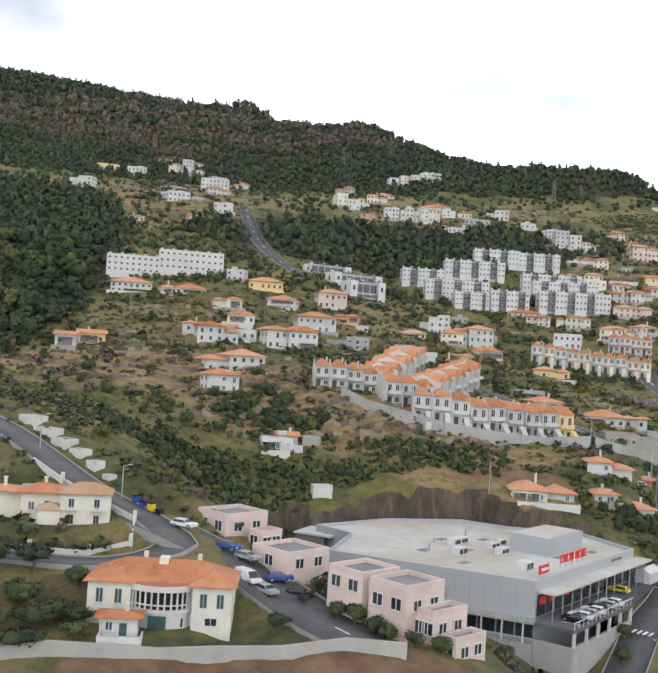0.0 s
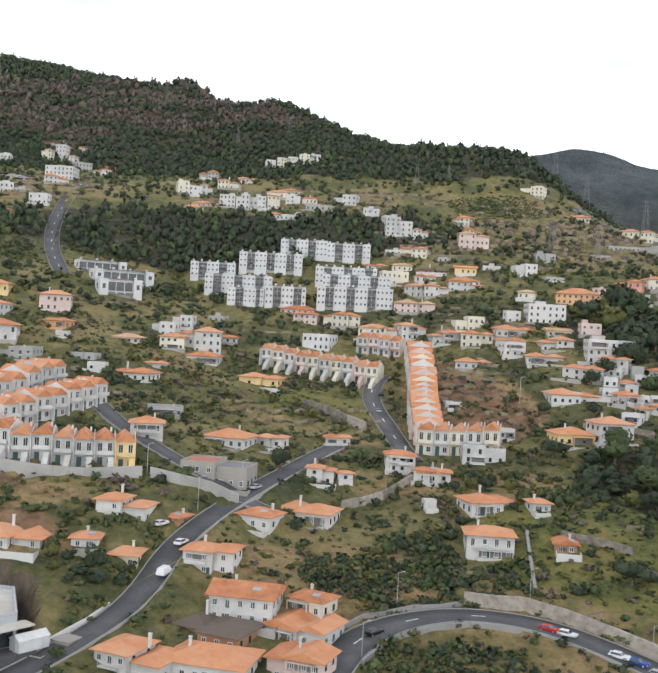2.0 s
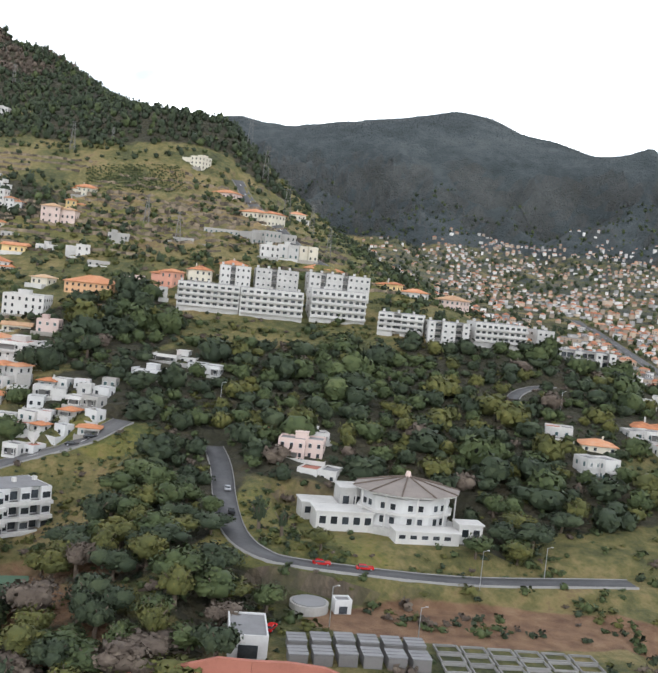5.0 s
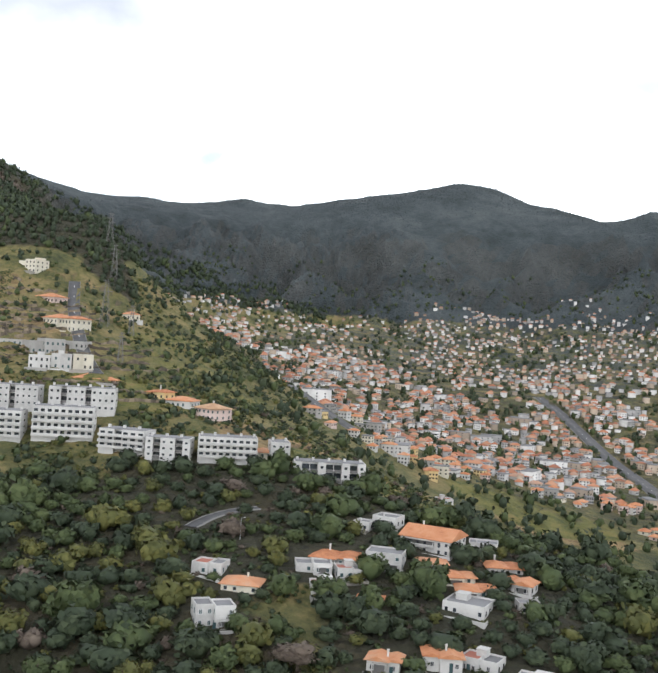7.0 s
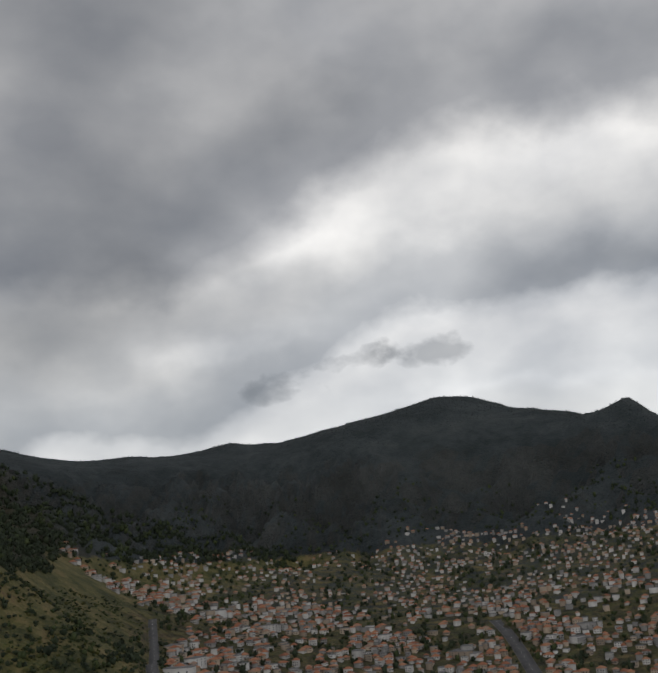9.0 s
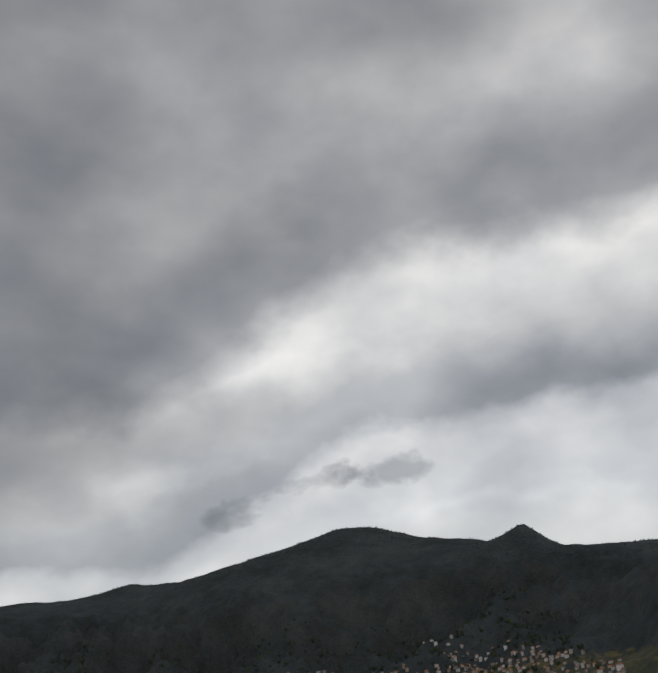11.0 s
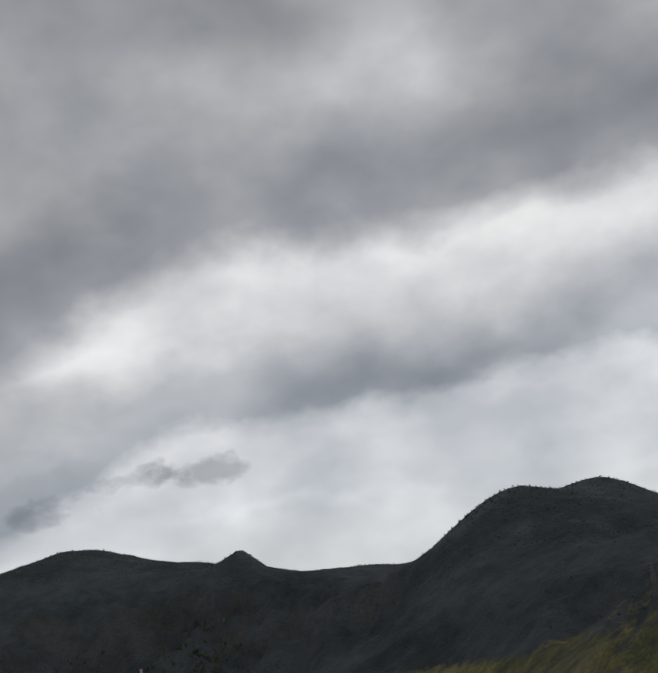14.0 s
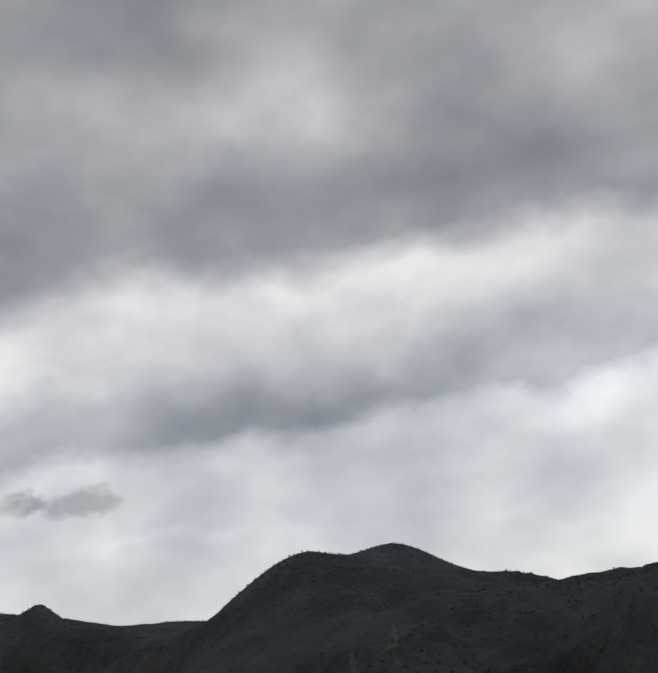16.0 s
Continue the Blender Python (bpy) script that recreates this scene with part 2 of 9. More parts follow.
# blue-grey distance haze is mixed into this leaf colour
FAR_LEAVES = surface("far_hazed_laurel_canopy", [(0.2, (0.022, 0.030, 0.030)), (0.5, (0.036, 0.047, 0.046)), (0.8, (0.055, 0.066, 0.062))], 0.05, 0.9, bump=0, vary=0.13, island=True)


# ---- lie of the land: x, y, height of the ground ----
KNOTS_NEAR = [
    (-119, 61, 92.1), (-59, 21, 70.3), (0, 21, 66.4), (100, 21, 62.3), (199, 21, 62.1), (329, 21, 66.1), (-30, 78, 102.0), (1, 67, 97.0), (-11, 72, 99.6), (-6, 80, 100.1), (6, 80, 99.8), (0, 86.5, 102.3), (-5, 87, 103.7), (-12, 83, 102.9), (-8, 91, 105.3), (-15, 89, 104.6), (-18, 98.4, 108.6), (-33, 114, 112.6), (-4, 97, 106.5), (3, 92, 102.2), (13, 79, 100.8), (18, 74, 97.8), (10, 76, 100.0), (21, 90, 95.8), (29, 89, 91.5), (13, 100, 97.6), (19, 96, 96.4), (25, 92.6, 94.0), (4, 104, 99.0), (0, 118, 101.2), (-14, 112, 110.5), (44.5, 108, 96.1), (48.6, 114.8, 97.2), (51.6, 120.2, 98.5), (53.6, 125, 99.5), (39.8, 102, 95.2), (36.5, 96.5, 94.2), (70, 109, 93.6), (10, 130, 104.0), (23, 129, 104.2), (23, 141, 109.2), (11, 153, 114.1), (49, 136, 105.9),
    (61, 153, 108.2), (76, 150, 104.1), (96, 139, 102.3), (83, 125, 97.5), (103, 119, 97.0), (129, 101, 90.2), (89, 179, 110.3), (101, 175, 110.7),
    (84, 211, 118.9), (60, 217, 120.7), (104, 144, 105.6), (138, 125, 102.1), (158, 119, 104.1), (176, 123, 106.5), (203, 121, 105.0), (239, 121, 100.1),
    (279, 121, 98.1),
]
KNOTS_SLOPE = [
    (11, 172, 118.4), (37, 175, 116.6), (46, 196, 118.9), (122, 187, 117.1), (121, 173, 113.1), (144, 167, 109.5), (168, 152, 113.4), (201, 164, 112.5),
    (178, 178, 117.9), (163, 198, 123.0), (150, 190, 121.0), (134, 210, 126.0), (114, 237, 132.7), (38, 268, 138.0), (60, 281, 145.9), (88, 263, 137.8),
    (11, 247, 138.3), (-8, 228, 134.6), (-37, 225, 131.9), (-10, 158, 114.5), (-78, 180, 117.7), (-108, 249, 144.3), (151, 249, 138.9), (195, 246, 136.5),
    (217, 256, 142.6), (234, 246, 136.7), (222, 234, 132.7), (253, 240, 131.2), (231, 196, 122.3), (250, 204, 123.7), (276, 195, 122.0), (260, 175, 116.1),
    (298, 230, 123.1),
]
KNOTS_HILL = [
    (-6, 333, 170.7), (12, 421, 190.5), (-57, 401, 187.8), (74, 431, 201.2), (106, 359, 180.2), (118, 326, 166.0), (160, 347, 173.2), (168, 308, 161.7),
    (150, 351, 177.4), (164, 359, 177.0), (89, 477, 217.1), (130, 409, 202.8), (154, 404, 198.1), (58, 532, 236.8), (6, 728, 252.0), (-14, 668, 287.0), (-64, 785, 316.6),
    (-143, 847, 331.3), (-243, 877, 349.5), (-198, 419, 204.4), (-259, 250, 169.6), (185, 362, 167.2), (205, 329, 153.7), (227, 291, 143.0), (249, 262, 133.1),
    (-397, 602, 299.8), (188, 418, 169.3), (-118, 560, 239.4), (23, 590, 245.2), (-36, 683, 279.6), (122, 445, 201.5), (-329, 80, 119.9), (201, 449, 149.3),
]
KNOTS_VALLEY = [
    (210, 527, 142.4), (254, 545, 136.5), (299, 300, 112.0), (321, 483, 116.7), (387, 490, 113.7), (348, 600, 131.1), (400, 592, 130.2), (382, 623, 135.2),
    (337, 743, 155.3), (338, 871, 197.4), (451, 752, 173.1), (106, 813, 213.6), (151, 927, 220.4), (-31, 1013, 296.9), (125, 1205, 326.0), (268, 1097, 321.5),
    (343, 1105, 335.0), (387, 1168, 351.8), (429, 1179, 352.3), (472, 1090, 320.6), (512, 1081, 315.7), (561, 1026, 313.7), (582, 1050, 297.6), (667, 1021, 284.9),
    (707, 767, 281.4), (748, 737, 297.4), (838, 790, 304.9), (669, 406, 205.5), (773, 466, 236.4), (868, 342, 221.4), (510, 356, 113.4), (451, 201, 100.2),
    (607, 185, 111.2),
]
KNOTS_FAR = [
    (621, 578, 174.4), (536, 658, 162.5), (583, 888, 220.6), (438, 957, 229.1), (242, 977, 240.9), (49, 910, 233.9), (522, 22, 80.3), (807, 66, 111.4),
    (-698, 302, 300.0), (-694, 1006, 420.3), (12, 1517, 301.3), (516, 1523, 283.3), (920, 1224, 264.7), (1219, 618, 229.6), (1209, 8, 121.8), (1, -299, 55.1),
    (502, -298, 55.3), (-498, -299, 80.1), (881, 648, 240.4), (990, 788, 243.3), (902, 498, 230.1), (749, 616, 247.9), (670, 678, 240.5), (578, 492, 134.9),
    (65, 705, 224.7), (155, 656, 167.7), (38, 809, 244.6),
]


def make_land(knots):
    """Smooth ground through the knots: a sum of cones round them on a tilted plane."""
    k = np.array(knots, float)
    n = len(k)
    r = np.sqrt(((k[:, None, :2] - k[None, :, :2]) ** 2).sum(-1) + 9.0)
    a = np.zeros((n + 3, n + 3))
    a[:n, :n] = r - 0.6 * np.eye(n)
    a[:n, n:] = np.c_[np.ones(n), k[:, :2] / 1000]
    a[n:, :n] = a[:n, n:].T
    w = np.linalg.solve(a, np.r_[k[:, 2], 0, 0, 0])

    def land(x, y):
        x, y = np.asarray(x, float), np.asarray(y, float)
        out = w[n] + w[n + 1] * x / 1000 + w[n + 2] * y / 1000
        for (kx, ky, _), wi in zip(k, w[:n]):
            out = out + wi * np.sqrt((x - kx) ** 2 + (y - ky) ** 2 + 9.0)
        return out

    return land


smooth_land = make_land(KNOTS_NEAR + KNOTS_SLOPE + KNOTS_HILL + KNOTS_VALLEY + KNOTS_FAR)

# knolls and notches along the ridges: place, height, spread
CREST_WEST = [
    (-120, 1109, 3.6, 34), (-99, 1131, 1.6, 34), (-80, 1147, -7.3, 34), (-32, 1172, -6.0, 34), (-8, 1179, 5.3, 34), (72, 1191, -1.9, 34), (128, 1202, 2.6, 34), (182, 1186, -2.9, 34),
    (131, 1202, 2.5, 34), (188, 1182, -2.9, 34), (285, 1146, -1.2, 34), (332, 1148, -3.7, 34), (361, 1158, 5.9, 34), (414, 1172, 4.0, 34), (438, 1172, -2.7, 34), (479, 1158, -5.7, 24),
    (491, 1150, -1.6, 24), (505, 1145, 1.5, 24), (516, 1136, 1.7, 23), (532, 1126, -6.4, 23),
]
CREST_MIDDLE = [
    (539, 1041, 1.9, 22), (558, 1027, 3.5, 22), (576, 1024, 1.2, 22), (599, 1025, -4.0, 32), (641, 1086, -7.3, 33), (672, 1058, 5.0, 33), (703, 1013, -5.8, 32), (717, 963, -3.5, 31),
    (705, 780, -2.0, 28), (680, 807, 1.9, 28), (702, 776, -2.5, 28), (723, 765, 3.9, 28), (735, 757, 5.0, 27), (792, 760, -2.2, 28), (836, 789, 0.9, 29), (856, 761, 2.5, 28),
    (849, 779, 4.5, 28), (882, 752, -6.3, 28), (913, 732, 10.8, 28), (797, 463, 4.8, 23),
]
CREST_EAST = [
    (833, 436, 0.8, 23), (-209, 758, -8.1, 28), (-166, 757, -7.8, 28), (-140, 754, -1.0, 28), (-109, 755, -3.4, 28), (-86, 758, -9.4, 28), (-57, 753, 5.9, 27), (-30, 726, 1.1, 27),
    (-10, 719, 6.4, 27), (7, 547, 7.1, 24), (34, 530, 0.6, 23), (59, 528, 5.4, 23), (69, 498, 4.5, 23), (83, 476, -2.7, 23), (96, 469, 4.8, 22), (101, 419, 2.7, 22),
    (154, 398, 2.9, 22),
]


def land(x, y):
    x, y = np.asarray(x, float), np.asarray(y, float)
    out = smooth_land(x, y)
    for kx, ky, high, wide in CREST_WEST + CREST_MIDDLE + CREST_EAST:
        out = out + high * np.exp(-((x - kx) ** 2 + (y - ky) ** 2) / (2 * wide * wide))
    return out


# ---- small builders ----
def box(bm, cx, cy, cz, sx, sy, sz, mat=0, turn=0.0):
    """A block by its centre and full sizes."""
    m = Matrix.Translation((cx, cy, cz)) @ Matrix.Rotation(turn, 4, "Z") @ Matrix.Diagonal((sx, sy, sz, 1))
    for f in {f for v in bmesh.ops.create_cube(bm, size=1.0, matrix=m)["verts"] for f in v.link_faces}:
        f.material_index = mat


def tube(bm, a, b, r1, r2=None, sides=7):
    a, b = Vector(a), Vector(b)
    m = Matrix.Translation((a + b) / 2) @ (b - a).to_track_quat("Z", "Y").to_matrix().to_4x4()
    bmesh.ops.create_cone(bm, cap_ends=True, segments=sides, radius1=r1, radius2=r1 if r2 is None else r2, depth=(b - a).length, matrix=m)


def prism(bm, ring, z0, z1, mat=0):
    """An upright block over a ring of plan points."""
    lo = [bm.verts.new((x, y, z0)) for x, y in ring]
    hi = [bm.verts.new((x, y, z1)) for x, y in ring]
    fs = [bm.faces.new(hi), bm.faces.new(lo[::-1])]
    for i in range(len(ring)):
        j = (i + 1) % len(ring)
        fs.append(bm.faces.new((lo[i], lo[j], hi[j], hi[i])))
    for f in fs:
        f.material_index = mat


def mesh_of(name, bm, *materials):
    me = bpy.data.meshes.new(name)
    bmesh.ops.recalc_face_normals(bm, faces=bm.faces)
    bm.to_mesh(me)
    bm.free()
    for m in materials:
        me.materials.append(m)
    return me


def part(name, bm, material, parent, label=""):
    mats = material if isinstance(material, (list, tuple)) else (material,)
    ob = new(name, mesh_of(name, bm, *mats))
    ob.parent = parent
    return tagged(ob, label)


def piece(name, me, parent, m, label=""):
    """A part that shares its mesh with its like."""
    ob = new(name, me)
    ob.parent = parent
    ob.matrix_local = m
    return tagged(ob, label)


def thing(name, label, category, m, group="", kind=""):
    ob = tagged(new(name), label, category, group, kind)
    ob.matrix_world = m
    return ob


def cloud_mesh(name, verts, quads, *materials):
    """A mesh straight from arrays of corners and of four- or three-cornered faces."""
    me = bpy.data.meshes.new(name)
    verts, quads = np.asarray(verts, np.float32), np.asarray(quads, np.int32)
    k = quads.shape[1]
    me.vertices.add(len(verts))
    me.vertices.foreach_set("co", verts.ravel())
    me.loops.add(quads.size)
    me.loops.foreach_set("vertex_index", quads.ravel())
    me.polygons.add(len(quads))
    me.polygons.foreach_set("loop_start", np.arange(0, quads.size, k, dtype=np.int32))
    me.update(calc_edges=True)
    for m in materials:
        me.materials.append(m)
    return me


def soften(me, normals):
    """Round shading over a crown of loose leaves."""
    me.polygons.foreach_set("use_smooth", np.ones(len(me.polygons), bool))
    me.normals_split_custom_set_from_vertices(np.asarray(normals, np.float32))


# ---- lanes, as plan points ----
LANES = {
    "main_lane": (1.7, [(30, 86), (33, 91), (36.5, 96.5), (39.8, 102), (44.5, 108), (48.6, 114.8), (51.6, 120.2), (53.6, 125.5), (55, 132), (58, 139), (65, 154), (72, 169), (76, 177)]),
    "store_lane": (2.8, [(-8.1, 91.0), (-3.6, 88.4), (0.1, 86.5), (3.1, 83.5), (6.0, 79.8), (9.0, 75.7)]),
    "west_lane": (1.6, [(-33.4, 114.1), (-24.5, 105.9), (-17.8, 98.4), (-12.6, 93.2), (-8.1, 91.0), (-5.9, 88.7), (-4.8, 86.9), (-6.6, 84.6), (-10.3, 82.8), (-17.8, 82.8)]),
    "row_lane": (1.5, [(66, 145), (63, 147), (58, 151), (53, 154.5), (48, 159), (41, 166), (32, 181)]),
    "curve_lane": (1.7, [(88, 172), (87, 178), (85, 189), (83, 199), (83, 208), (86, 217)]),
    "bridge_lane": (2.4, [(68, 104), (73, 113), (75, 118), (77, 121), (80, 124), (84, 126), (89, 127), (95, 125.5), (99, 123.5), (103, 120.5), (107, 117.5), (115, 111)]),
    "east_lane": (1.9, [(126, 160), (130, 168), (132, 174), (135, 178), (142, 182), (148, 184), (151, 188), (153, 192)]),
    "park_lane": (1.6, [(168, 186), (170, 178), (171, 167), (173, 155), (177, 150), (181, 150), (190, 151), (202, 153), (212, 155), (226, 157)]),
    "wood_lane": (1.2, [(223, 216), (225, 221), (229, 225), (234, 227)]),
    "hill_lane": (1.9, [(12, 248), (9, 255), (1, 275), (-4, 295), (-7, 322), (-8, 352)]),
    "spur_lane": (1.7, [(188, 284), (179, 301), (168, 332), (161, 357)]),
    "valley_highway": (2.1, [(190, 560), (214, 470), (229, 405), (240, 372), (254, 352)]),
    "town_highway": (3.4, [(372, 640), (377, 595), (379, 512), (380, 455), (374, 406), (366, 350)]),
}


def lane_line(points, step=1.5):
    p = np.array(points, float)
    for _ in range(2):
        p = np.concatenate([p[:1], *[np.stack([0.75 * a + 0.25 * b, 0.25 * a + 0.75 * b]) for a, b in zip(p[:-1], p[1:])], p[-1:]])
    s = np.r_[0, np.cumsum(np.linalg.norm(np.diff(p, axis=0), axis=1))]
    at = np.linspace(0, s[-1], max(4, int(s[-1] / step)))
    line = np.stack([np.interp(at, s, p[:, 0]), np.interp(at, s, p[:, 1])], -1)
    z = land(line[:, 0], line[:, 1])
    z = np.convolve(np.pad(z, 4, mode="edge"), np.ones(9) / 9, "valid")
    return np.c_[line, z]


LANE_LINES = {name: (half, lane_line(points)) for name, (half, points) in LANES.items()}
# level pads: centre, half sizes, turn in degrees, height, run-out
PADS = [
    (26.0, 111.0, 11.0, 10.0, 48, 92.6, 1.2), (33.5, 98.6, 8.0, 2.4, 48, 93.0, 2.0), (-5.5, 79.4, 8.2, 4.9, 4, 100.0, 2.5), (3.4, 75.9, 5.2, 2.6, 35, 99.2, 2.0),
    (-15, 89.6, 6, 3.6, 10, 104.6, 2.0), (143, 147, 7, 5, 10, 107.4, 3.0), (196, 138, 22, 9, 6, 109.0, 5.0), (176, 131, 5, 8, 5, 108.6, 4.0), (193, 167, 13, 7, 5, 113.2, 4.0), (6.4, 116.6, 3.6, 5.0, -28, 97.4, 1.4),
]
STORE_RING = [(26.5, 94.9), (42.9, 113.3), (40.0, 122.0), (31.6, 124.0), (26.7, 127.4), (17.0, 125.5), (8.1, 119.0), (11.6, 114.6), (8.4, 104.6)]



def smooth(a, b, v):
    u = np.clip((v - a) / (b - a), 0, 1)
    return u * u * (3 - 2 * u)


def blob(x, y, cx, cy, rx, ry, turn=0.0):
    """1 inside an oval, falling to 0 at its rim."""
    c, s = math.cos(radians(turn)), math.sin(radians(turn))
    u, v = ((x - cx) * c + (y - cy) * s) / rx, (-(x - cx) * s + (y - cy) * c) / ry
    return 1 - smooth(0.7, 1.15, np.sqrt(u * u + v * v))


def pad_weight(x, y, pad):
    cx, cy, hx, hy, turn, z, run = pad
    c, s = math.cos(radians(turn)), math.sin(radians(turn))
    u, v = np.abs((x - cx) * c + (y - cy) * s) - hx, np.abs(-(x - cx) * s + (y - cy) * c) - hy
    return 1 - smooth(0.0, run, np.sqrt(np.maximum(u, 0) ** 2 + np.maximum(v, 0) ** 2))


def ring_distance(x, y, ring):
    """Distance to a closed outline, 0 inside it."""
    d, inside = np.full(x.shape, 1e9), np.zeros(x.shape, bool)
    for (ax, ay), (bx, by) in zip(ring, ring[1:] + ring[:1]):
        u = np.clip(((x - ax) * (bx - ax) + (y - ay) * (by - ay)) / ((bx - ax) ** 2 + (by - ay) ** 2), 0, 1)
        d = np.minimum(d, np.hypot(x - ax - u * (bx - ax), y - ay - u * (by - ay)))
        inside ^= ((ay > y) != (by > y)) & (x < (bx - ax) * (y - ay) / (by - ay) + ax)
    return np.where(inside, 0.0, d)


def wave_field(x, y, seed, scale, octaves=4):
    """Soft random relief between -1 and 1, from sums of turned sines."""
    rng = np.random.RandomState(seed)
    out, amp, f, total = 0.0, 1.0, 1.0 / scale, 0.0
    for _ in range(octaves):
        for _ in range(4):
            a, p, g = rng.uniform(0, 2 * np.pi), rng.uniform(0, 2 * np.pi), f * rng.uniform(0.7, 1.4)
            out = out + amp * 0.5 * np.sin(2 * np.pi * g * (x * math.cos(a) + y * math.sin(a)) + p + 1.3 * np.sin(2 * np.pi * g * 0.6 * (y * math.cos(a) - x * math.sin(a)) + 2 * p))
        total, amp, f = total + amp, amp * 0.5, f * 2.1
    return out / total


def ground_height(x, y):
    """The finished ground: smooth land, ravines on the far range, field terraces, level pads and lane beds."""
    x, y = np.asarray(x, float), np.asarray(y, float)
    z = land(x, y)
    far = smooth(560, 900, y) * smooth(150, 240, z) + smooth(600, 760, x) * smooth(150, 220, z) * (1 - smooth(560, 900, y))
    ravine = 1 - np.abs(wave_field(x, y, 4, 190, 5)) * 2
    z = z + far * (ravine * 27 - 11) * (1 - 0.92 * smooth(245, 300, z)) * (1 - 0.8 * smooth(195, 230, z) * smooth(600, 700, x))
    hill = smooth(170, 215, z) * (1 - smooth(480, 620, y))
    z = z + hill * wave_field(x, y, 6, 60, 4) * 2.0
    field = np.maximum.reduce([blob(x, y, 4, 148, 44, 24, 0), blob(x, y, 101, 200, 13, 22, 20), blob(x, y, 150, 320, 52, 42, 0), blob(x, y, 195, 330, 40, 60, 20), blob(x, y, -5, 200, 35, 22, 0), blob(x, y, 60, 188, 22, 16, 0)])
    step = 1.5 + 0.25 * wave_field(x, y, 8, 90, 2)
    k = z / step
    stairs = (np.floor(k) + smooth(0.72, 0.98, k - np.floor(k))) * step
    z = z + field * 0.85 * (stairs - z)
    z = z + 0.22 * wave_field(x, y, 9, 7, 3) * smooth(60, 90, y)
    for pad in PADS:
        w = pad_weight(x, y, pad)
        z = z * (1 - w) + pad[5] * w
    yard = (x > 0) & (x < 50) & (y > 88) & (y < 134)
    w = 1 - smooth(0.3, 1.9, ring_distance(x[yard], y[yard], STORE_RING))
    z[yard] = z[yard] * (1 - w) + 92.6 * w
    for half, line in LANE_LINES.values():
        lo, hi = line[:, :2].min(0) - half - 5, line[:, :2].max(0) + half + 5
        near = (x > lo[0]) & (x < hi[0]) & (y > lo[1]) & (y < hi[1])
        if not near.any():
            continue
        px, py = x[near], y[near]
        d = np.full(px.shape, 1e9)
        best = np.zeros(px.shape)
        for lx, ly, lz in line:
            dd = (px - lx) ** 2 + (py - ly) ** 2
            take = dd < d
            d, best = np.where(take, dd, d), np.where(take, lz, best)
        w = 1 - smooth(half + 0.6, half + 3.0, np.sqrt(d))
        z[near] = z[near] * (1 - w) + (best - 0.12) * w
    return z


def at_ground(x, y):
    return float(ground_height(np.array([float(x)]), np.array([float(y)]))[0])


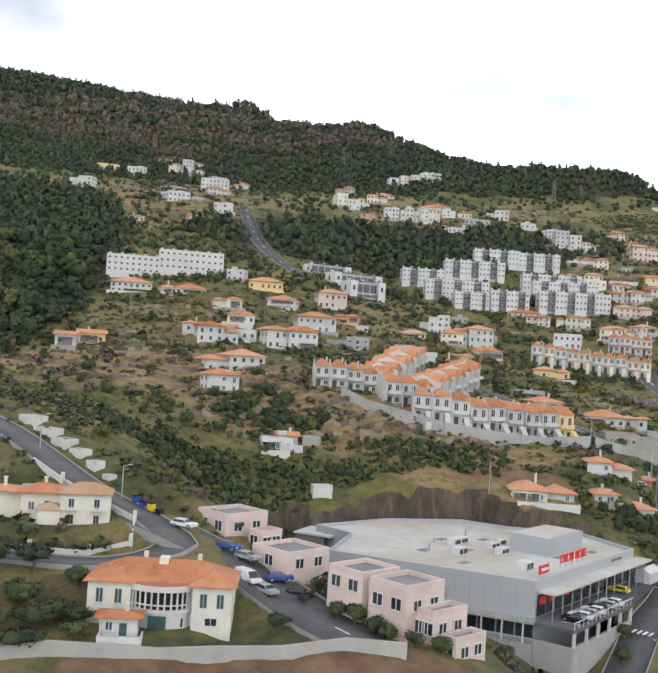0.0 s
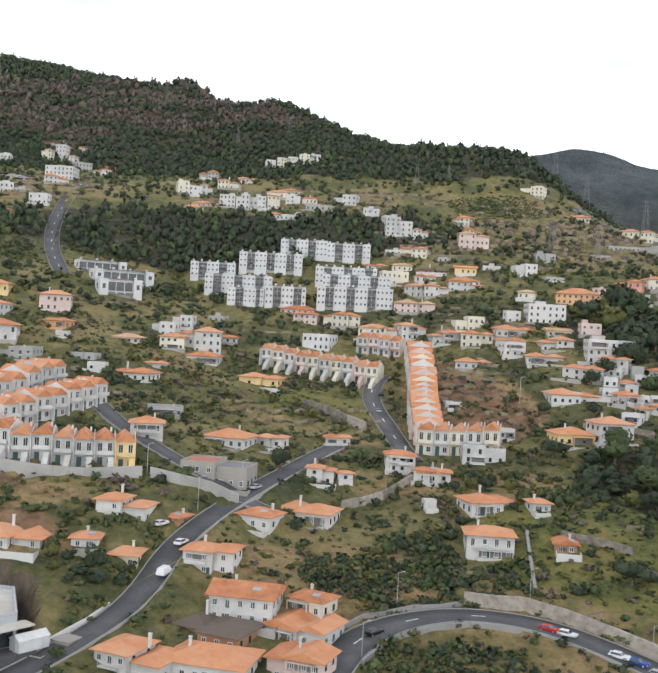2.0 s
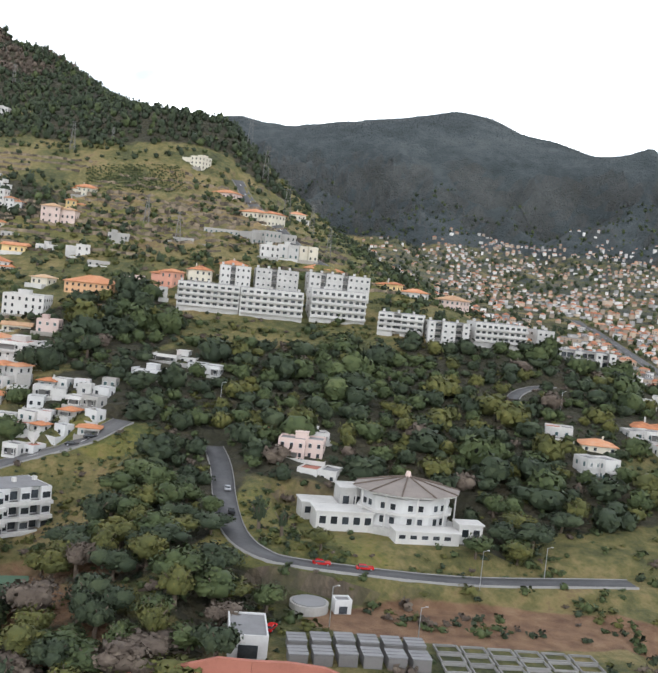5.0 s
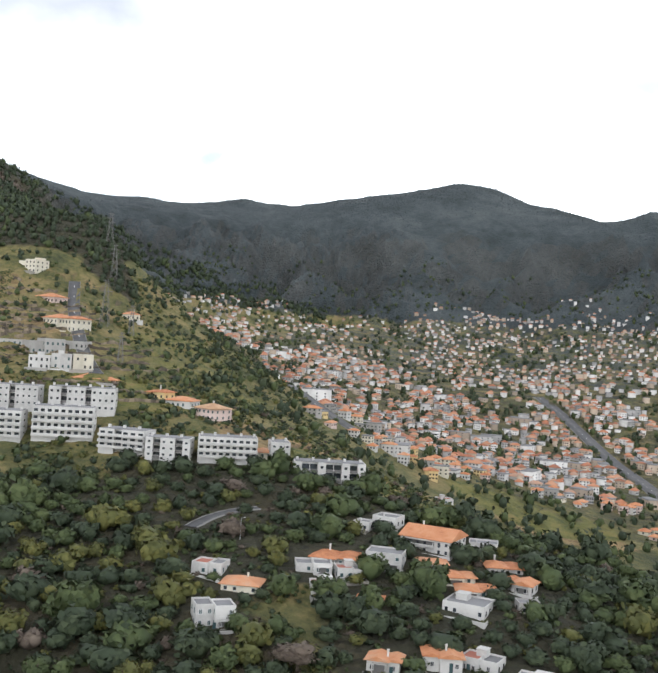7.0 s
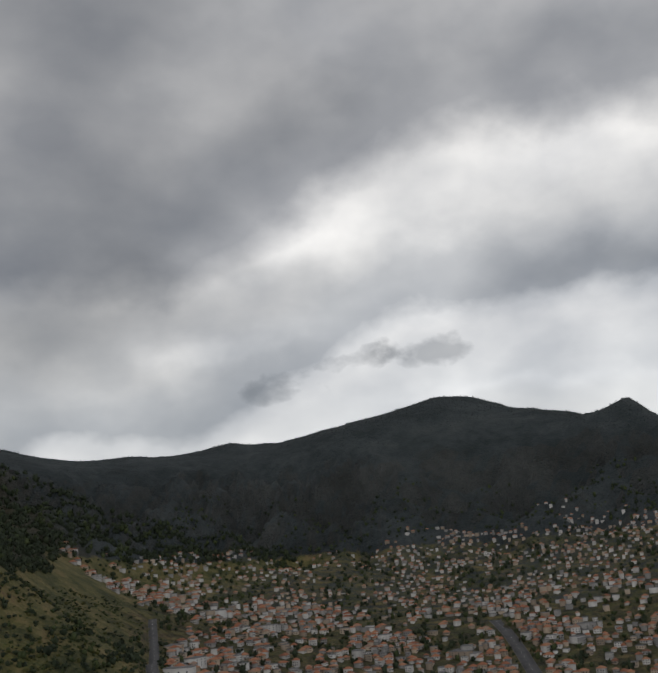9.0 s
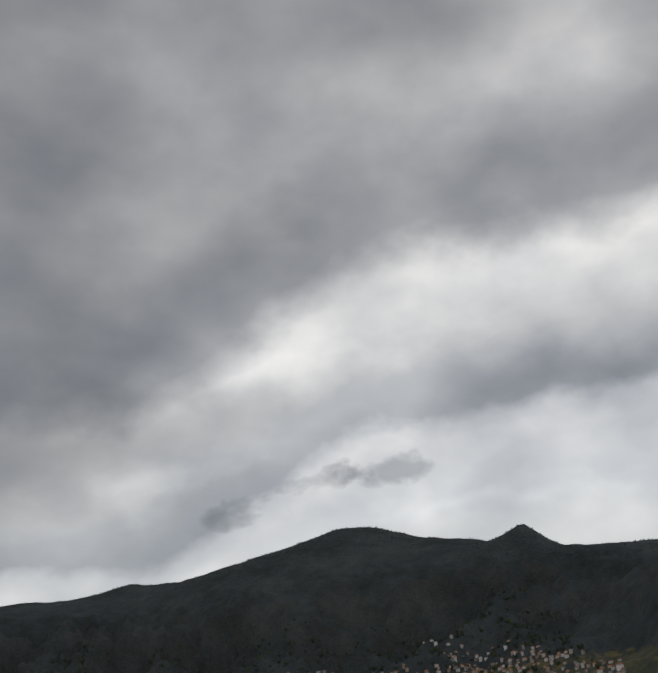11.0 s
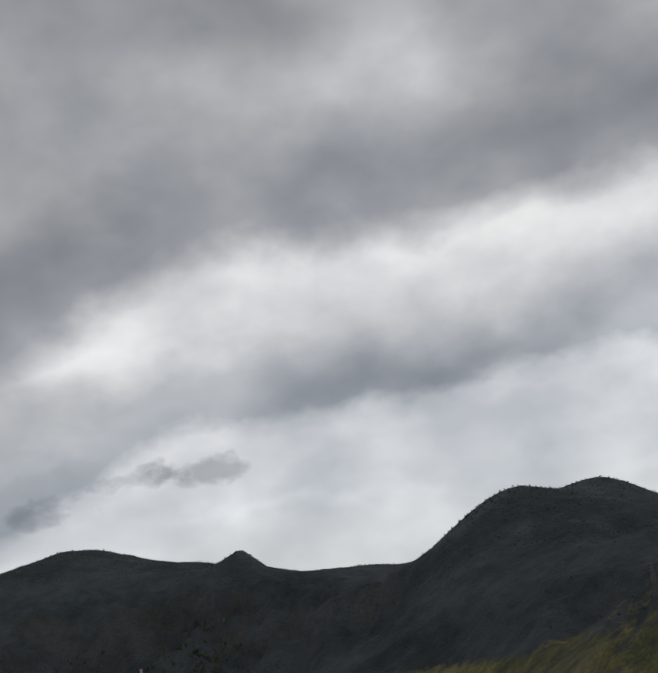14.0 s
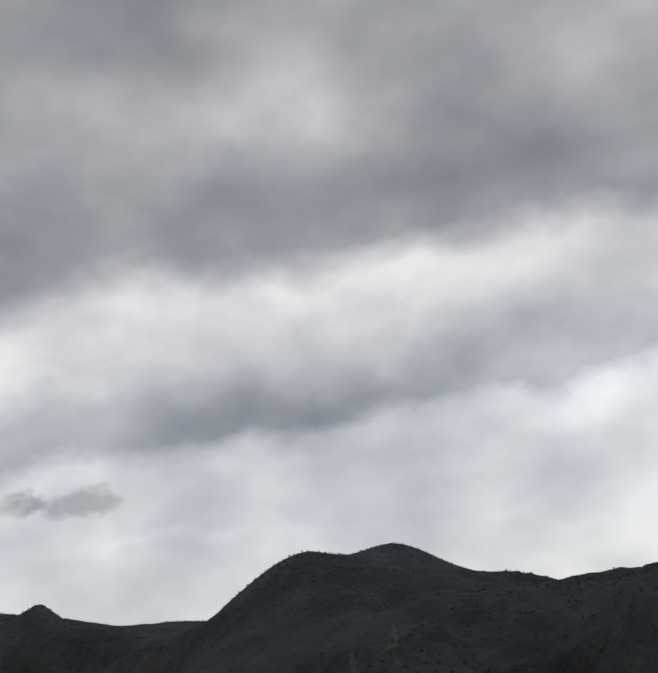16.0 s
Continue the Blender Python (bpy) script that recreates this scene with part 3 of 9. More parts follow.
def ground_material():
    m = bpy.data.materials.new("hillside_ground")
    m.use_nodes = True
    t = m.node_tree
    link = t.links.new
    p = t.nodes["Principled BSDF"]
    p.inputs["Roughness"].default_value = 0.95
    geo = t.nodes.new("ShaderNodeNewGeometry")
    pos = geo.outputs["Position"]

    def noise_at(scale, detail=5.0, rough=0.6, squash=None):
        n = node(t, "ShaderNodeTexNoise", Scale=scale, Detail=detail, Roughness=rough)
        if squash:
            mp = t.nodes.new("ShaderNodeMapping")
            mp.inputs["Scale"].default_value = squash
            link(pos, mp.inputs["Vector"])
            link(mp.outputs[0], n.inputs["Vector"])
        else:
            link(pos, n.inputs["Vector"])
        return n.outputs["Fac"]

    def blend(fac, a, b):
        n = t.nodes.new("ShaderNodeMix")
        n.data_type = "RGBA"
        link(fac, n.inputs["Factor"])
        for slot, v in (("A", a), ("B", b)):
            if isinstance(v, tuple):
                n.inputs[slot].default_value = (*v, 1)
            else:
                link(v, n.inputs[slot])
        return n.outputs["Result"]

    grass = ramp(t, [(0.36, (0.040, 0.050, 0.018)), (0.44, (0.085, 0.092, 0.030)), (0.51, (0.155, 0.142, 0.048)), (0.58, (0.26, 0.205, 0.085)), (0.66, (0.16, 0.10, 0.055))])
    link(calc(t, "ADD", calc(t, "MULTIPLY", noise_at(0.05), 0.6), calc(t, "MULTIPLY", noise_at(0.6, 6.0, 0.7), 0.4)), grass.inputs["Fac"])
    straw = ramp(t, [(0.36, (0.075, 0.050, 0.028)), (0.44, (0.20, 0.130, 0.060)), (0.53, (0.36, 0.255, 0.12)), (0.60, (0.24, 0.17, 0.075)), (0.68, (0.12, 0.115, 0.038))])
    link(calc(t, "ADD", calc(t, "MULTIPLY", noise_at(0.12, 5.0, 0.6, (0.5, 1.2, 3.0)), 0.65), calc(t, "MULTIPLY", noise_at(1.1, 5.0, 0.7), 0.35)), straw.inputs["Fac"])
    att = t.nodes.new("ShaderNodeAttribute")
    att.attribute_name = "cover"
    sep = t.nodes.new("ShaderNodeSeparateColor")
    link(att.outputs["Color"], sep.inputs[0])
    ragged = calc(t, "MULTIPLY", calc(t, "SUBTRACT", noise_at(0.16, 5.0), 0.5), 1.4)
    dryness = ramp(t, [(0.35, (0, 0, 0)), (0.65, (1, 1, 1))])
    link(calc(t, "ADD", sep.outputs["Red"], ragged), dryness.inputs["Fac"])
    col = blend(dryness.outputs["Color"], grass.outputs["Color"], straw.outputs["Color"])
    lawn = ramp(t, [(0.36, (0.045, 0.060, 0.016)), (0.46, (0.115, 0.125, 0.030)), (0.54, (0.19, 0.175, 0.044)), (0.62, (0.25, 0.19, 0.07)), (0.70, (0.14, 0.09, 0.045))])
    link(calc(t, "ADD", calc(t, "MULTIPLY", noise_at(0.14), 0.55), calc(t, "MULTIPLY", noise_at(1.2, 6.0, 0.7), 0.45)), lawn.inputs["Fac"])
    green_att = t.nodes.new("ShaderNodeAttribute")
    green_att.attribute_name = "meadow"
    lush = ramp(t, [(0.40, (0, 0, 0)), (0.62, (1, 1, 1))])
    link(calc(t, "ADD", green_att.outputs["Fac"], calc(t, "MULTIPLY", ragged, 0.7)), lush.inputs["Fac"])
    col = blend(lush.outputs["Color"], col, lawn.outputs["Color"])
    wood = ramp(t, [(0.3, (0.026, 0.029, 0.016)), (0.5, (0.052, 0.050, 0.028)), (0.7, (0.095, 0.074, 0.040))])
    link(calc(t, "ADD", calc(t, "MULTIPLY", noise_at(0.03, 7.0, 0.65), 0.6), calc(t, "MULTIPLY", noise_at(0.3, 5.0, 0.7), 0.4)), wood.inputs["Fac"])
    woody = ramp(t, [(0.4, (0, 0, 0)), (0.6, (1, 1, 1))])
    link(calc(t, "ADD", sep.outputs["Green"], calc(t, "MULTIPLY", ragged, 0.5)), woody.inputs["Fac"])
    # forest of the far range, with bluish distance haze put into its colour
    hazed_laurel = ramp(t, [(0.36, (0.022, 0.031, 0.033)), (0.46, (0.038, 0.051, 0.055)), (0.54, (0.058, 0.073, 0.077)), (0.64, (0.088, 0.104, 0.106))])
    link(calc(t, "ADD", calc(t, "MULTIPLY", noise_at(0.014, 7.0, 0.68), 0.72), calc(t, "MULTIPLY", noise_at(0.12, 5.0, 0.7), 0.28)), hazed_laurel.inputs["Fac"])
    canopy_colour = blend(att.outputs["Alpha"], wood.outputs["Color"], hazed_laurel.outputs["Color"])
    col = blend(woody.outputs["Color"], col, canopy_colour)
    soil = ramp(t, [(0.3, (0.13, 0.065, 0.036)), (0.55, (0.25, 0.145, 0.08)), (0.75, (0.33, 0.22, 0.13))])
    link(noise_at(0.35, 6.0), soil.inputs["Fac"])
    bare = ramp(t, [(0.45, (0, 0, 0)), (0.6, (1, 1, 1))])
    link(calc(t, "ADD", sep.outputs["Blue"], calc(t, "MULTIPLY", ragged, 0.6)), bare.inputs["Fac"])
    col = blend(bare.outputs["Color"], col, soil.outputs["Color"])
    slope = t.nodes.new("ShaderNodeSeparateXYZ")
    link(geo.outputs["True Normal"], slope.inputs[0])
    steep = ramp(t, [(0.48, (1, 1, 1)), (0.64, (0, 0, 0))])
    link(slope.outputs["Z"], steep.inputs["Fac"])
    rock = ramp(t, [(0.3, (0.04, 0.034, 0.028)), (0.5, (0.11, 0.085, 0.062)), (0.7, (0.21, 0.155, 0.11))])
    link(noise_at(0.4, 7.0, 0.7, (1.6, 1.6, 0.35)), rock.inputs["Fac"])
    near = ramp(t, [(0.0, (1, 1, 1)), (1.0, (0, 0, 0))])
    link(calc(t, "SUBTRACT", sep.outputs["Green"], 0.2), near.inputs["Fac"])
    both = t.nodes.new("ShaderNodeMix")
    both.data_type = "RGBA"
    both.blend_type = "MULTIPLY"
    both.inputs["Factor"].default_value = 1.0
    link(steep.outputs["Color"], both.inputs["A"])
    link(near.outputs["Color"], both.inputs["B"])
    col = blend(both.outputs["Result"], col, rock.outputs["Color"])
    link(col, p.inputs["Base Color"])
    b = t.nodes.new("ShaderNodeBump")
    b.inputs["Strength"].default_value, b.inputs["Distance"].default_value = 1.0, 0.8
    canopy = node(t, "ShaderNodeTexVoronoi", Scale=0.55)
    link(pos, canopy.inputs["Vector"])
    tufts = calc(t, "MULTIPLY", calc(t, "MULTIPLY", canopy.outputs["Distance"], woody.outputs["Color"]), -2.5)
    link(calc(t, "ADD", noise_at(1.3, 6.0, 0.75), tufts), b.inputs["Height"])
    link(b.outputs[0], p.inputs["Normal"])
    return m


def forest_share(x, y, z):
    """How wooded the land is, 0 to 1."""
    up = smooth(176, 196, z)
    spur = np.maximum.reduce([blob(x, y, 40, 300, 66, 24, 8), blob(x, y, -75, 230, 42, 120, 0), blob(x, y, 85, 312, 38, 18, 10), blob(x, y, 142, 232, 16, 22, -20), blob(x, y, 190, 205, 62, 30, 10), blob(x, y, 245, 225, 50, 26, 0), blob(x, y, 128, 156, 20, 14, -40), blob(x, y, 148, 128, 26, 12, 0), blob(x, y, 215, 182, 30, 14, 0), blob(x, y, 285, 185, 40, 60, 0), blob(x, y, 232, 320, 9, 34, 22) * 0.4, blob(x, y, 172, 372, 14, 20, 20), blob(x, y, 164, 168, 9, 26, -8), blob(x, y, 158, 152, 8, 9, 0), blob(x, y, 172, 142, 7, 7, 0), blob(x, y, 208, 172, 9, 12, 0), blob(x, y, 200, 187, 24, 10, 0)])
    open_land = np.maximum.reduce([blob(x, y, 70, 352, 50, 15, 5), blob(x, y, -28, 345, 42, 26, -10), blob(x, y, 155, 330, 48, 42, 0), blob(x, y, 62, 412, 22, 8, 10), blob(x, y, 150, 185, 12, 9, 0), blob(x, y, 165, 640, 60, 95, 0) * 0.75, blob(x, y, 672, 450, 38, 85, -8) * 0.38, blob(x, y, 715, 405, 44, 30, 0) * 0.3, blob(x, y, 206, 318, 28, 56, 18) * 0.9, blob(x, y, 188, 380, 15, 46, 15) * 0.8, blob(x, y, 312, 335, 34, 26, 0), blob(x, y, 240, 270, 30, 18, 0) * 0.8])
    valley = smooth(640, 800, y) * smooth(170, 260, z + 30 * wave_field(x, y, 33, 110, 4))
    return np.clip(np.maximum.reduce([up, spur, valley]) - open_land, 0, 1)


def build_ground():
    xs = np.unique(np.r_[np.linspace(-4500, -500, 14), np.arange(-500, -110, 9.0), np.arange(-110, 310, 1.25), np.arange(310, 960, 7.0), np.linspace(960, 4800, 14)])
    ys = np.unique(np.r_[np.linspace(-4500, -100, 12), np.arange(-100, 74, 9.0), np.arange(74, 270, 1.25), np.arange(270, 480, 3.0), np.arange(480, 1300, 7.0), np.linspace(1300, 4800, 14)])
    x, y = np.meshgrid(xs, ys)
    z = ground_height(x.ravel(), y.ravel()).reshape(x.shape)
    away = np.maximum.reduce([np.abs(x - 300) - 1100, y - 1500, -y - 200, 0 * x])
    z = z * (1 - smooth(0, 900, away)) + 40 * smooth(0, 900, away)
    nx, ny = len(xs), len(ys)
    i = np.arange(nx * ny).reshape(ny, nx)
    quads = np.stack([i[:-1, :-1], i[:-1, 1:], i[1:, 1:], i[1:, :-1]], -1).reshape(-1, 4)
    me = cloud_mesh("ground", np.stack([x, y, z], -1).reshape(-1, 3), quads, ground_material())
    me.polygons.foreach_set("use_smooth", np.ones(len(quads), bool))
    dry = np.maximum.reduce([blob(x, y, -16, 158, 30, 18, 0), blob(x, y, 16, 146, 17, 11, 0), blob(x, y, -4, 141, 9, 5, 0) * 0.6, blob(x, y, 32, 139.5, 12, 4, 0) * 0.8, blob(x, y, 101, 200, 12, 22, 20), blob(x, y, 100, 120, 20, 14, 0) * 0.5, blob(x, y, 100, 148, 12, 12, 0) * 0.5, blob(x, y, 8, 68, 20, 6, 0), blob(x, y, 255, 262, 40, 26, 0) * 0.7, blob(x, y, 75, 190, 26, 14, 0) * 0.45, blob(x, y, 165, 330, 30, 40, 0) * 0.35, blob(x, y, 300, 260, 40, 30, 0) * 0.7, blob(x, y, 315, 322, 26, 12, 0) * 0.7, blob(x, y, 140, 305, 44, 26, 0) * 0.5, blob(x, y, 75, 132, 14, 12, 0) * 0.6, blob(x, y, -45, 340, 40, 40, 0) * 0.55, blob(x, y, 95, 160, 20, 10, 0) * 0.5, blob(x, y, 30, 130, 16, 6, 0) * 0.7])
    wood = np.maximum.reduce([forest_share(x, y, z), 0.5 * blob(x, y, 385, 600, 260, 330), 0.42 * blob(x, y, 690, 430, 90, 130)])
    bare = np.maximum.reduce([blob(x, y, 205, 143, 26, 7, 5) * 0.9, blob(x, y, 150, 145, 14, 12, 0) * 0.6, blob(x, y, 158, 132, 5, 4, 30), blob(x, y, 140, 241, 6, 4, 0), blob(x, y, 101, 197, 11, 20, 20) * 0.72, blob(x, y, 8, 68, 24, 7, 0), blob(x, y, 30, 134, 14, 5, -10) * 0.5])
    # where the ground's forest colour carries the painted haze
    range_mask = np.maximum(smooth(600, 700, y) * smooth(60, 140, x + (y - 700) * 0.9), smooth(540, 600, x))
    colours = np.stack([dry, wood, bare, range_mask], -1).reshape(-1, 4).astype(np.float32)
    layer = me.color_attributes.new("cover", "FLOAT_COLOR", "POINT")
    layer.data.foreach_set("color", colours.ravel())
    meadow = np.maximum.reduce([blob(x, y, 106, 141, 17, 12, -20), blob(x, y, -7, 127, 9, 6, 20), blob(x, y, 72, 196, 12, 9, -20), blob(x, y, 151, 186, 8, 6, 0), blob(x, y, 118, 150, 10, 8, 0) * 0.7, blob(x, y, 20, 176, 20, 8, 0) * 0.5, blob(x, y, 258, 262, 26, 14, 0) * 0.8, blob(x, y, 205, 275, 24, 12, 10) * 0.6, blob(x, y, -40, 190, 30, 20, 0) * 0.45, blob(x, y, 130, 300, 40, 20, 0) * 0.55, blob(x, y, 310, 338, 30, 22, 0), blob(x, y, 206, 318, 26, 52, 18) * 0.5, blob(x, y, 200, 278, 26, 14, 0) * 0.6, blob(x, y, 190, 375, 16, 40, 15) * 0.35, blob(x, y, 116, 138, 22, 16, -20) * 0.9, blob(x, y, -30, 140, 30, 16, 0) * 0.55, blob(x, y, 2, 127, 22, 9, 0) * 0.6, blob(x, y, 178, 160, 20, 14, 0) * 0.6])
    field = me.attributes.new("meadow", "FLOAT", "POINT")
    field.data.foreach_set("value", meadow.ravel().astype(np.float32))
    tagged(new("ground", me), "green and straw-coloured terraced hillside with wooded ridges", "ground", kind="structure")


build_ground()


def build_lane(name, half, line):
    """Asphalt ribbon with low kerbs and broken white centre marks."""
    xy, z = line[:, :2], line[:, 2]
    way = np.gradient(xy, axis=0)
    way /= np.linalg.norm(way, axis=1)[:, None]
    side = np.stack([way[:, 1], -way[:, 0]], -1)

    def strip(a, b, top, depth, mat, title, rows=slice(None)):
        l, r, h = (xy + side * a)[rows], (xy + side * b)[rows], z[rows]
        n = len(h)
        v = np.concatenate([np.c_[l, h + top], np.c_[r, h + top], np.c_[l, h - depth], np.c_[r, h - depth]])
        i = np.arange(n - 1)
        q = [np.stack([i, i + 1, n + i + 1, n + i], -1), np.stack([2 * n + i, 2 * n + i + 1, i + 1, i], -1), np.stack([n + i, n + i + 1, 3 * n + i + 1, 3 * n + i], -1)]
        ob = new(title, cloud_mesh(title, v, np.concatenate(q), mat))
        return ob

    road = tagged(strip(-half, half, 0.06, 0.5, ASPHALT, "road"), "grey asphalt lane climbing the hillside", "road", kind="structure")
    for a, b in ((-half - 0.10, -half), (half, half + 0.10)):
        k = strip(a, b, 0.17, 0.6, KERB, "kerb")
        k.parent = road
    if half > 1.65 and name not in ("west_lane", "main_lane"):
        for s in range(2, len(z) - 2, 5):
            k = strip(-0.09, 0.09, 0.075, -0.066, PAINT, "centre_mark", slice(s, s + 2))
            k.parent = road
    return road


for lane_name, (lane_half, lane_points) in LANE_LINES.items():
    build_lane(lane_name, lane_half, lane_points)


# ---- houses ----
SHARED = {}


def window_mesh(w, h, style="plain"):
    """Frame and cill round an opening; the glass is a piece of its own."""
    key = ("win", round(w, 1), round(h, 1), style)
    if key not in SHARED:
        bm = bmesh.new()
        w, h = key[1], key[2]
        for cx, cz, sx, sz in ((-w / 2, 0, 0.08, h), (w / 2, 0, 0.08, h), (0, h / 2, w + 0.08, 0.08), (0, -h / 2, w + 0.2, 0.09), (0, 0, 0.05, h)):
            box(bm, cx, -0.03, cz, sx, 0.12 if cz < 0 else 0.08, sz)
        SHARED[key] = mesh_of("window", bm, FRAME)
        bm = bmesh.new()
        box(bm, 0, -0.004, 0, w - 0.04, 0.03, h - 0.04)
        SHARED[key + ("pane",)] = mesh_of("pane", bm, SHUTTER if style == "shutter" else PANE)
        bm = bmesh.new()
        box(bm, 0, -0.01, 0, w, 0.04, h)
        box(bm, 0, -0.04, -h / 2, w + 0.16, 0.10, 0.07, 1)
        box(bm, 0, -0.03, h / 2, w + 0.08, 0.07, 0.06, 1)
        SHARED[key + ("far",)] = mesh_of("window", bm, SHUTTER if style == "shutter" else PANE, FRAME)
    return SHARED[key], SHARED[key + ("pane",)], SHARED[key + ("far",)]


def add_window(parent, x, y, z, turn, w, h, near=True, style="plain"):
    frame_mesh, pane_mesh, far_mesh = window_mesh(w, h, style)
    m = pose(x, y, z, 0, 0, turn)
    if near:
        win = piece("window", frame_mesh, parent, m)
        piece("pane", pane_mesh, win, Matrix.Identity(4))
    else:
        piece("window", far_mesh, parent, m)


def hip_roof(bm, w, d, z, rise, over=0.45, thick=0.14, gable=False):
    """Tiled roof over a w by d plan, ridge along the longer side, with eaves and a soffit."""
    W, D = w / 2 + over, d / 2 + over
    if w >= d:
        r = W if gable else max(W - D, 0.1)
        ends = [(-r, 0), (r, 0)]
    else:
        r = D if gable else max(D - W, 0.1)
        ends = [(0, -r), (0, r)]
    eave = [bm.verts.new(p) for p in ((-W, -D, z), (W, -D, z), (W, D, z), (-W, D, z))]
    low = [bm.verts.new((v.co.x, v.co.y, z - thick)) for v in eave]
    top = [bm.verts.new((x, y, z + rise)) for x, y in ends]
    if w >= d:
        bm.faces.new((eave[0], eave[1], top[1], top[0]))
        bm.faces.new((eave[2], eave[3], top[0], top[1]))
        bm.faces.new((eave[1], eave[2], top[1]))
        bm.faces.new((eave[3], eave[0], top[0]))
    else:
        bm.faces.new((eave[1], eave[2], top[1], top[0]))
        bm.faces.new((eave[3], eave[0], top[0], top[1]))
        bm.faces.new((eave[0], eave[1], top[0]))
        bm.faces.new((eave[2], eave[3], top[1]))
    for i in range(4):
        j = (i + 1) % 4
        bm.faces.new((eave[i], low[i], low[j], eave[j]))
    bm.faces.new(low[::-1])


WALL_WORDS = {"white": "white plastered", "cream": "cream plastered", "yellow": "yellow plastered", "pink": "pale pink plastered", "orange": "orange plastered", "red": "salmon red plastered", "grey": "grey rendered", "concrete": "unfinished bare concrete", "brick": "brown brick", "dark": "brown plastered", "modern": "smooth white modern"}
ROOF_WORDS = {"hip": "orange tiled hip roof", "gable": "orange tiled gable roof", "flat": "flat grey roof"}


def balcony(parent, x, y, z, w, deep=0.9):
    bm = bmesh.new()
    box(bm, x, y - deep / 2, z, w, deep, 0.14)
    slab = part("balcony", bm, WALLS["white"], parent)
    bm = bmesh.new()
    box(bm, x, y - deep + 0.04, z + 0.52, w, 0.04, 0.04)
    for i in range(int(w / 0.28) + 1):
        box(bm, x - w / 2 + 0.03 + i * (w - 0.06) / int(w / 0.28), y - deep + 0.04, z + 0.29, 0.03, 0.03, 0.46)
    rail = part("railing", bm, FRAME, slab)
    return rail


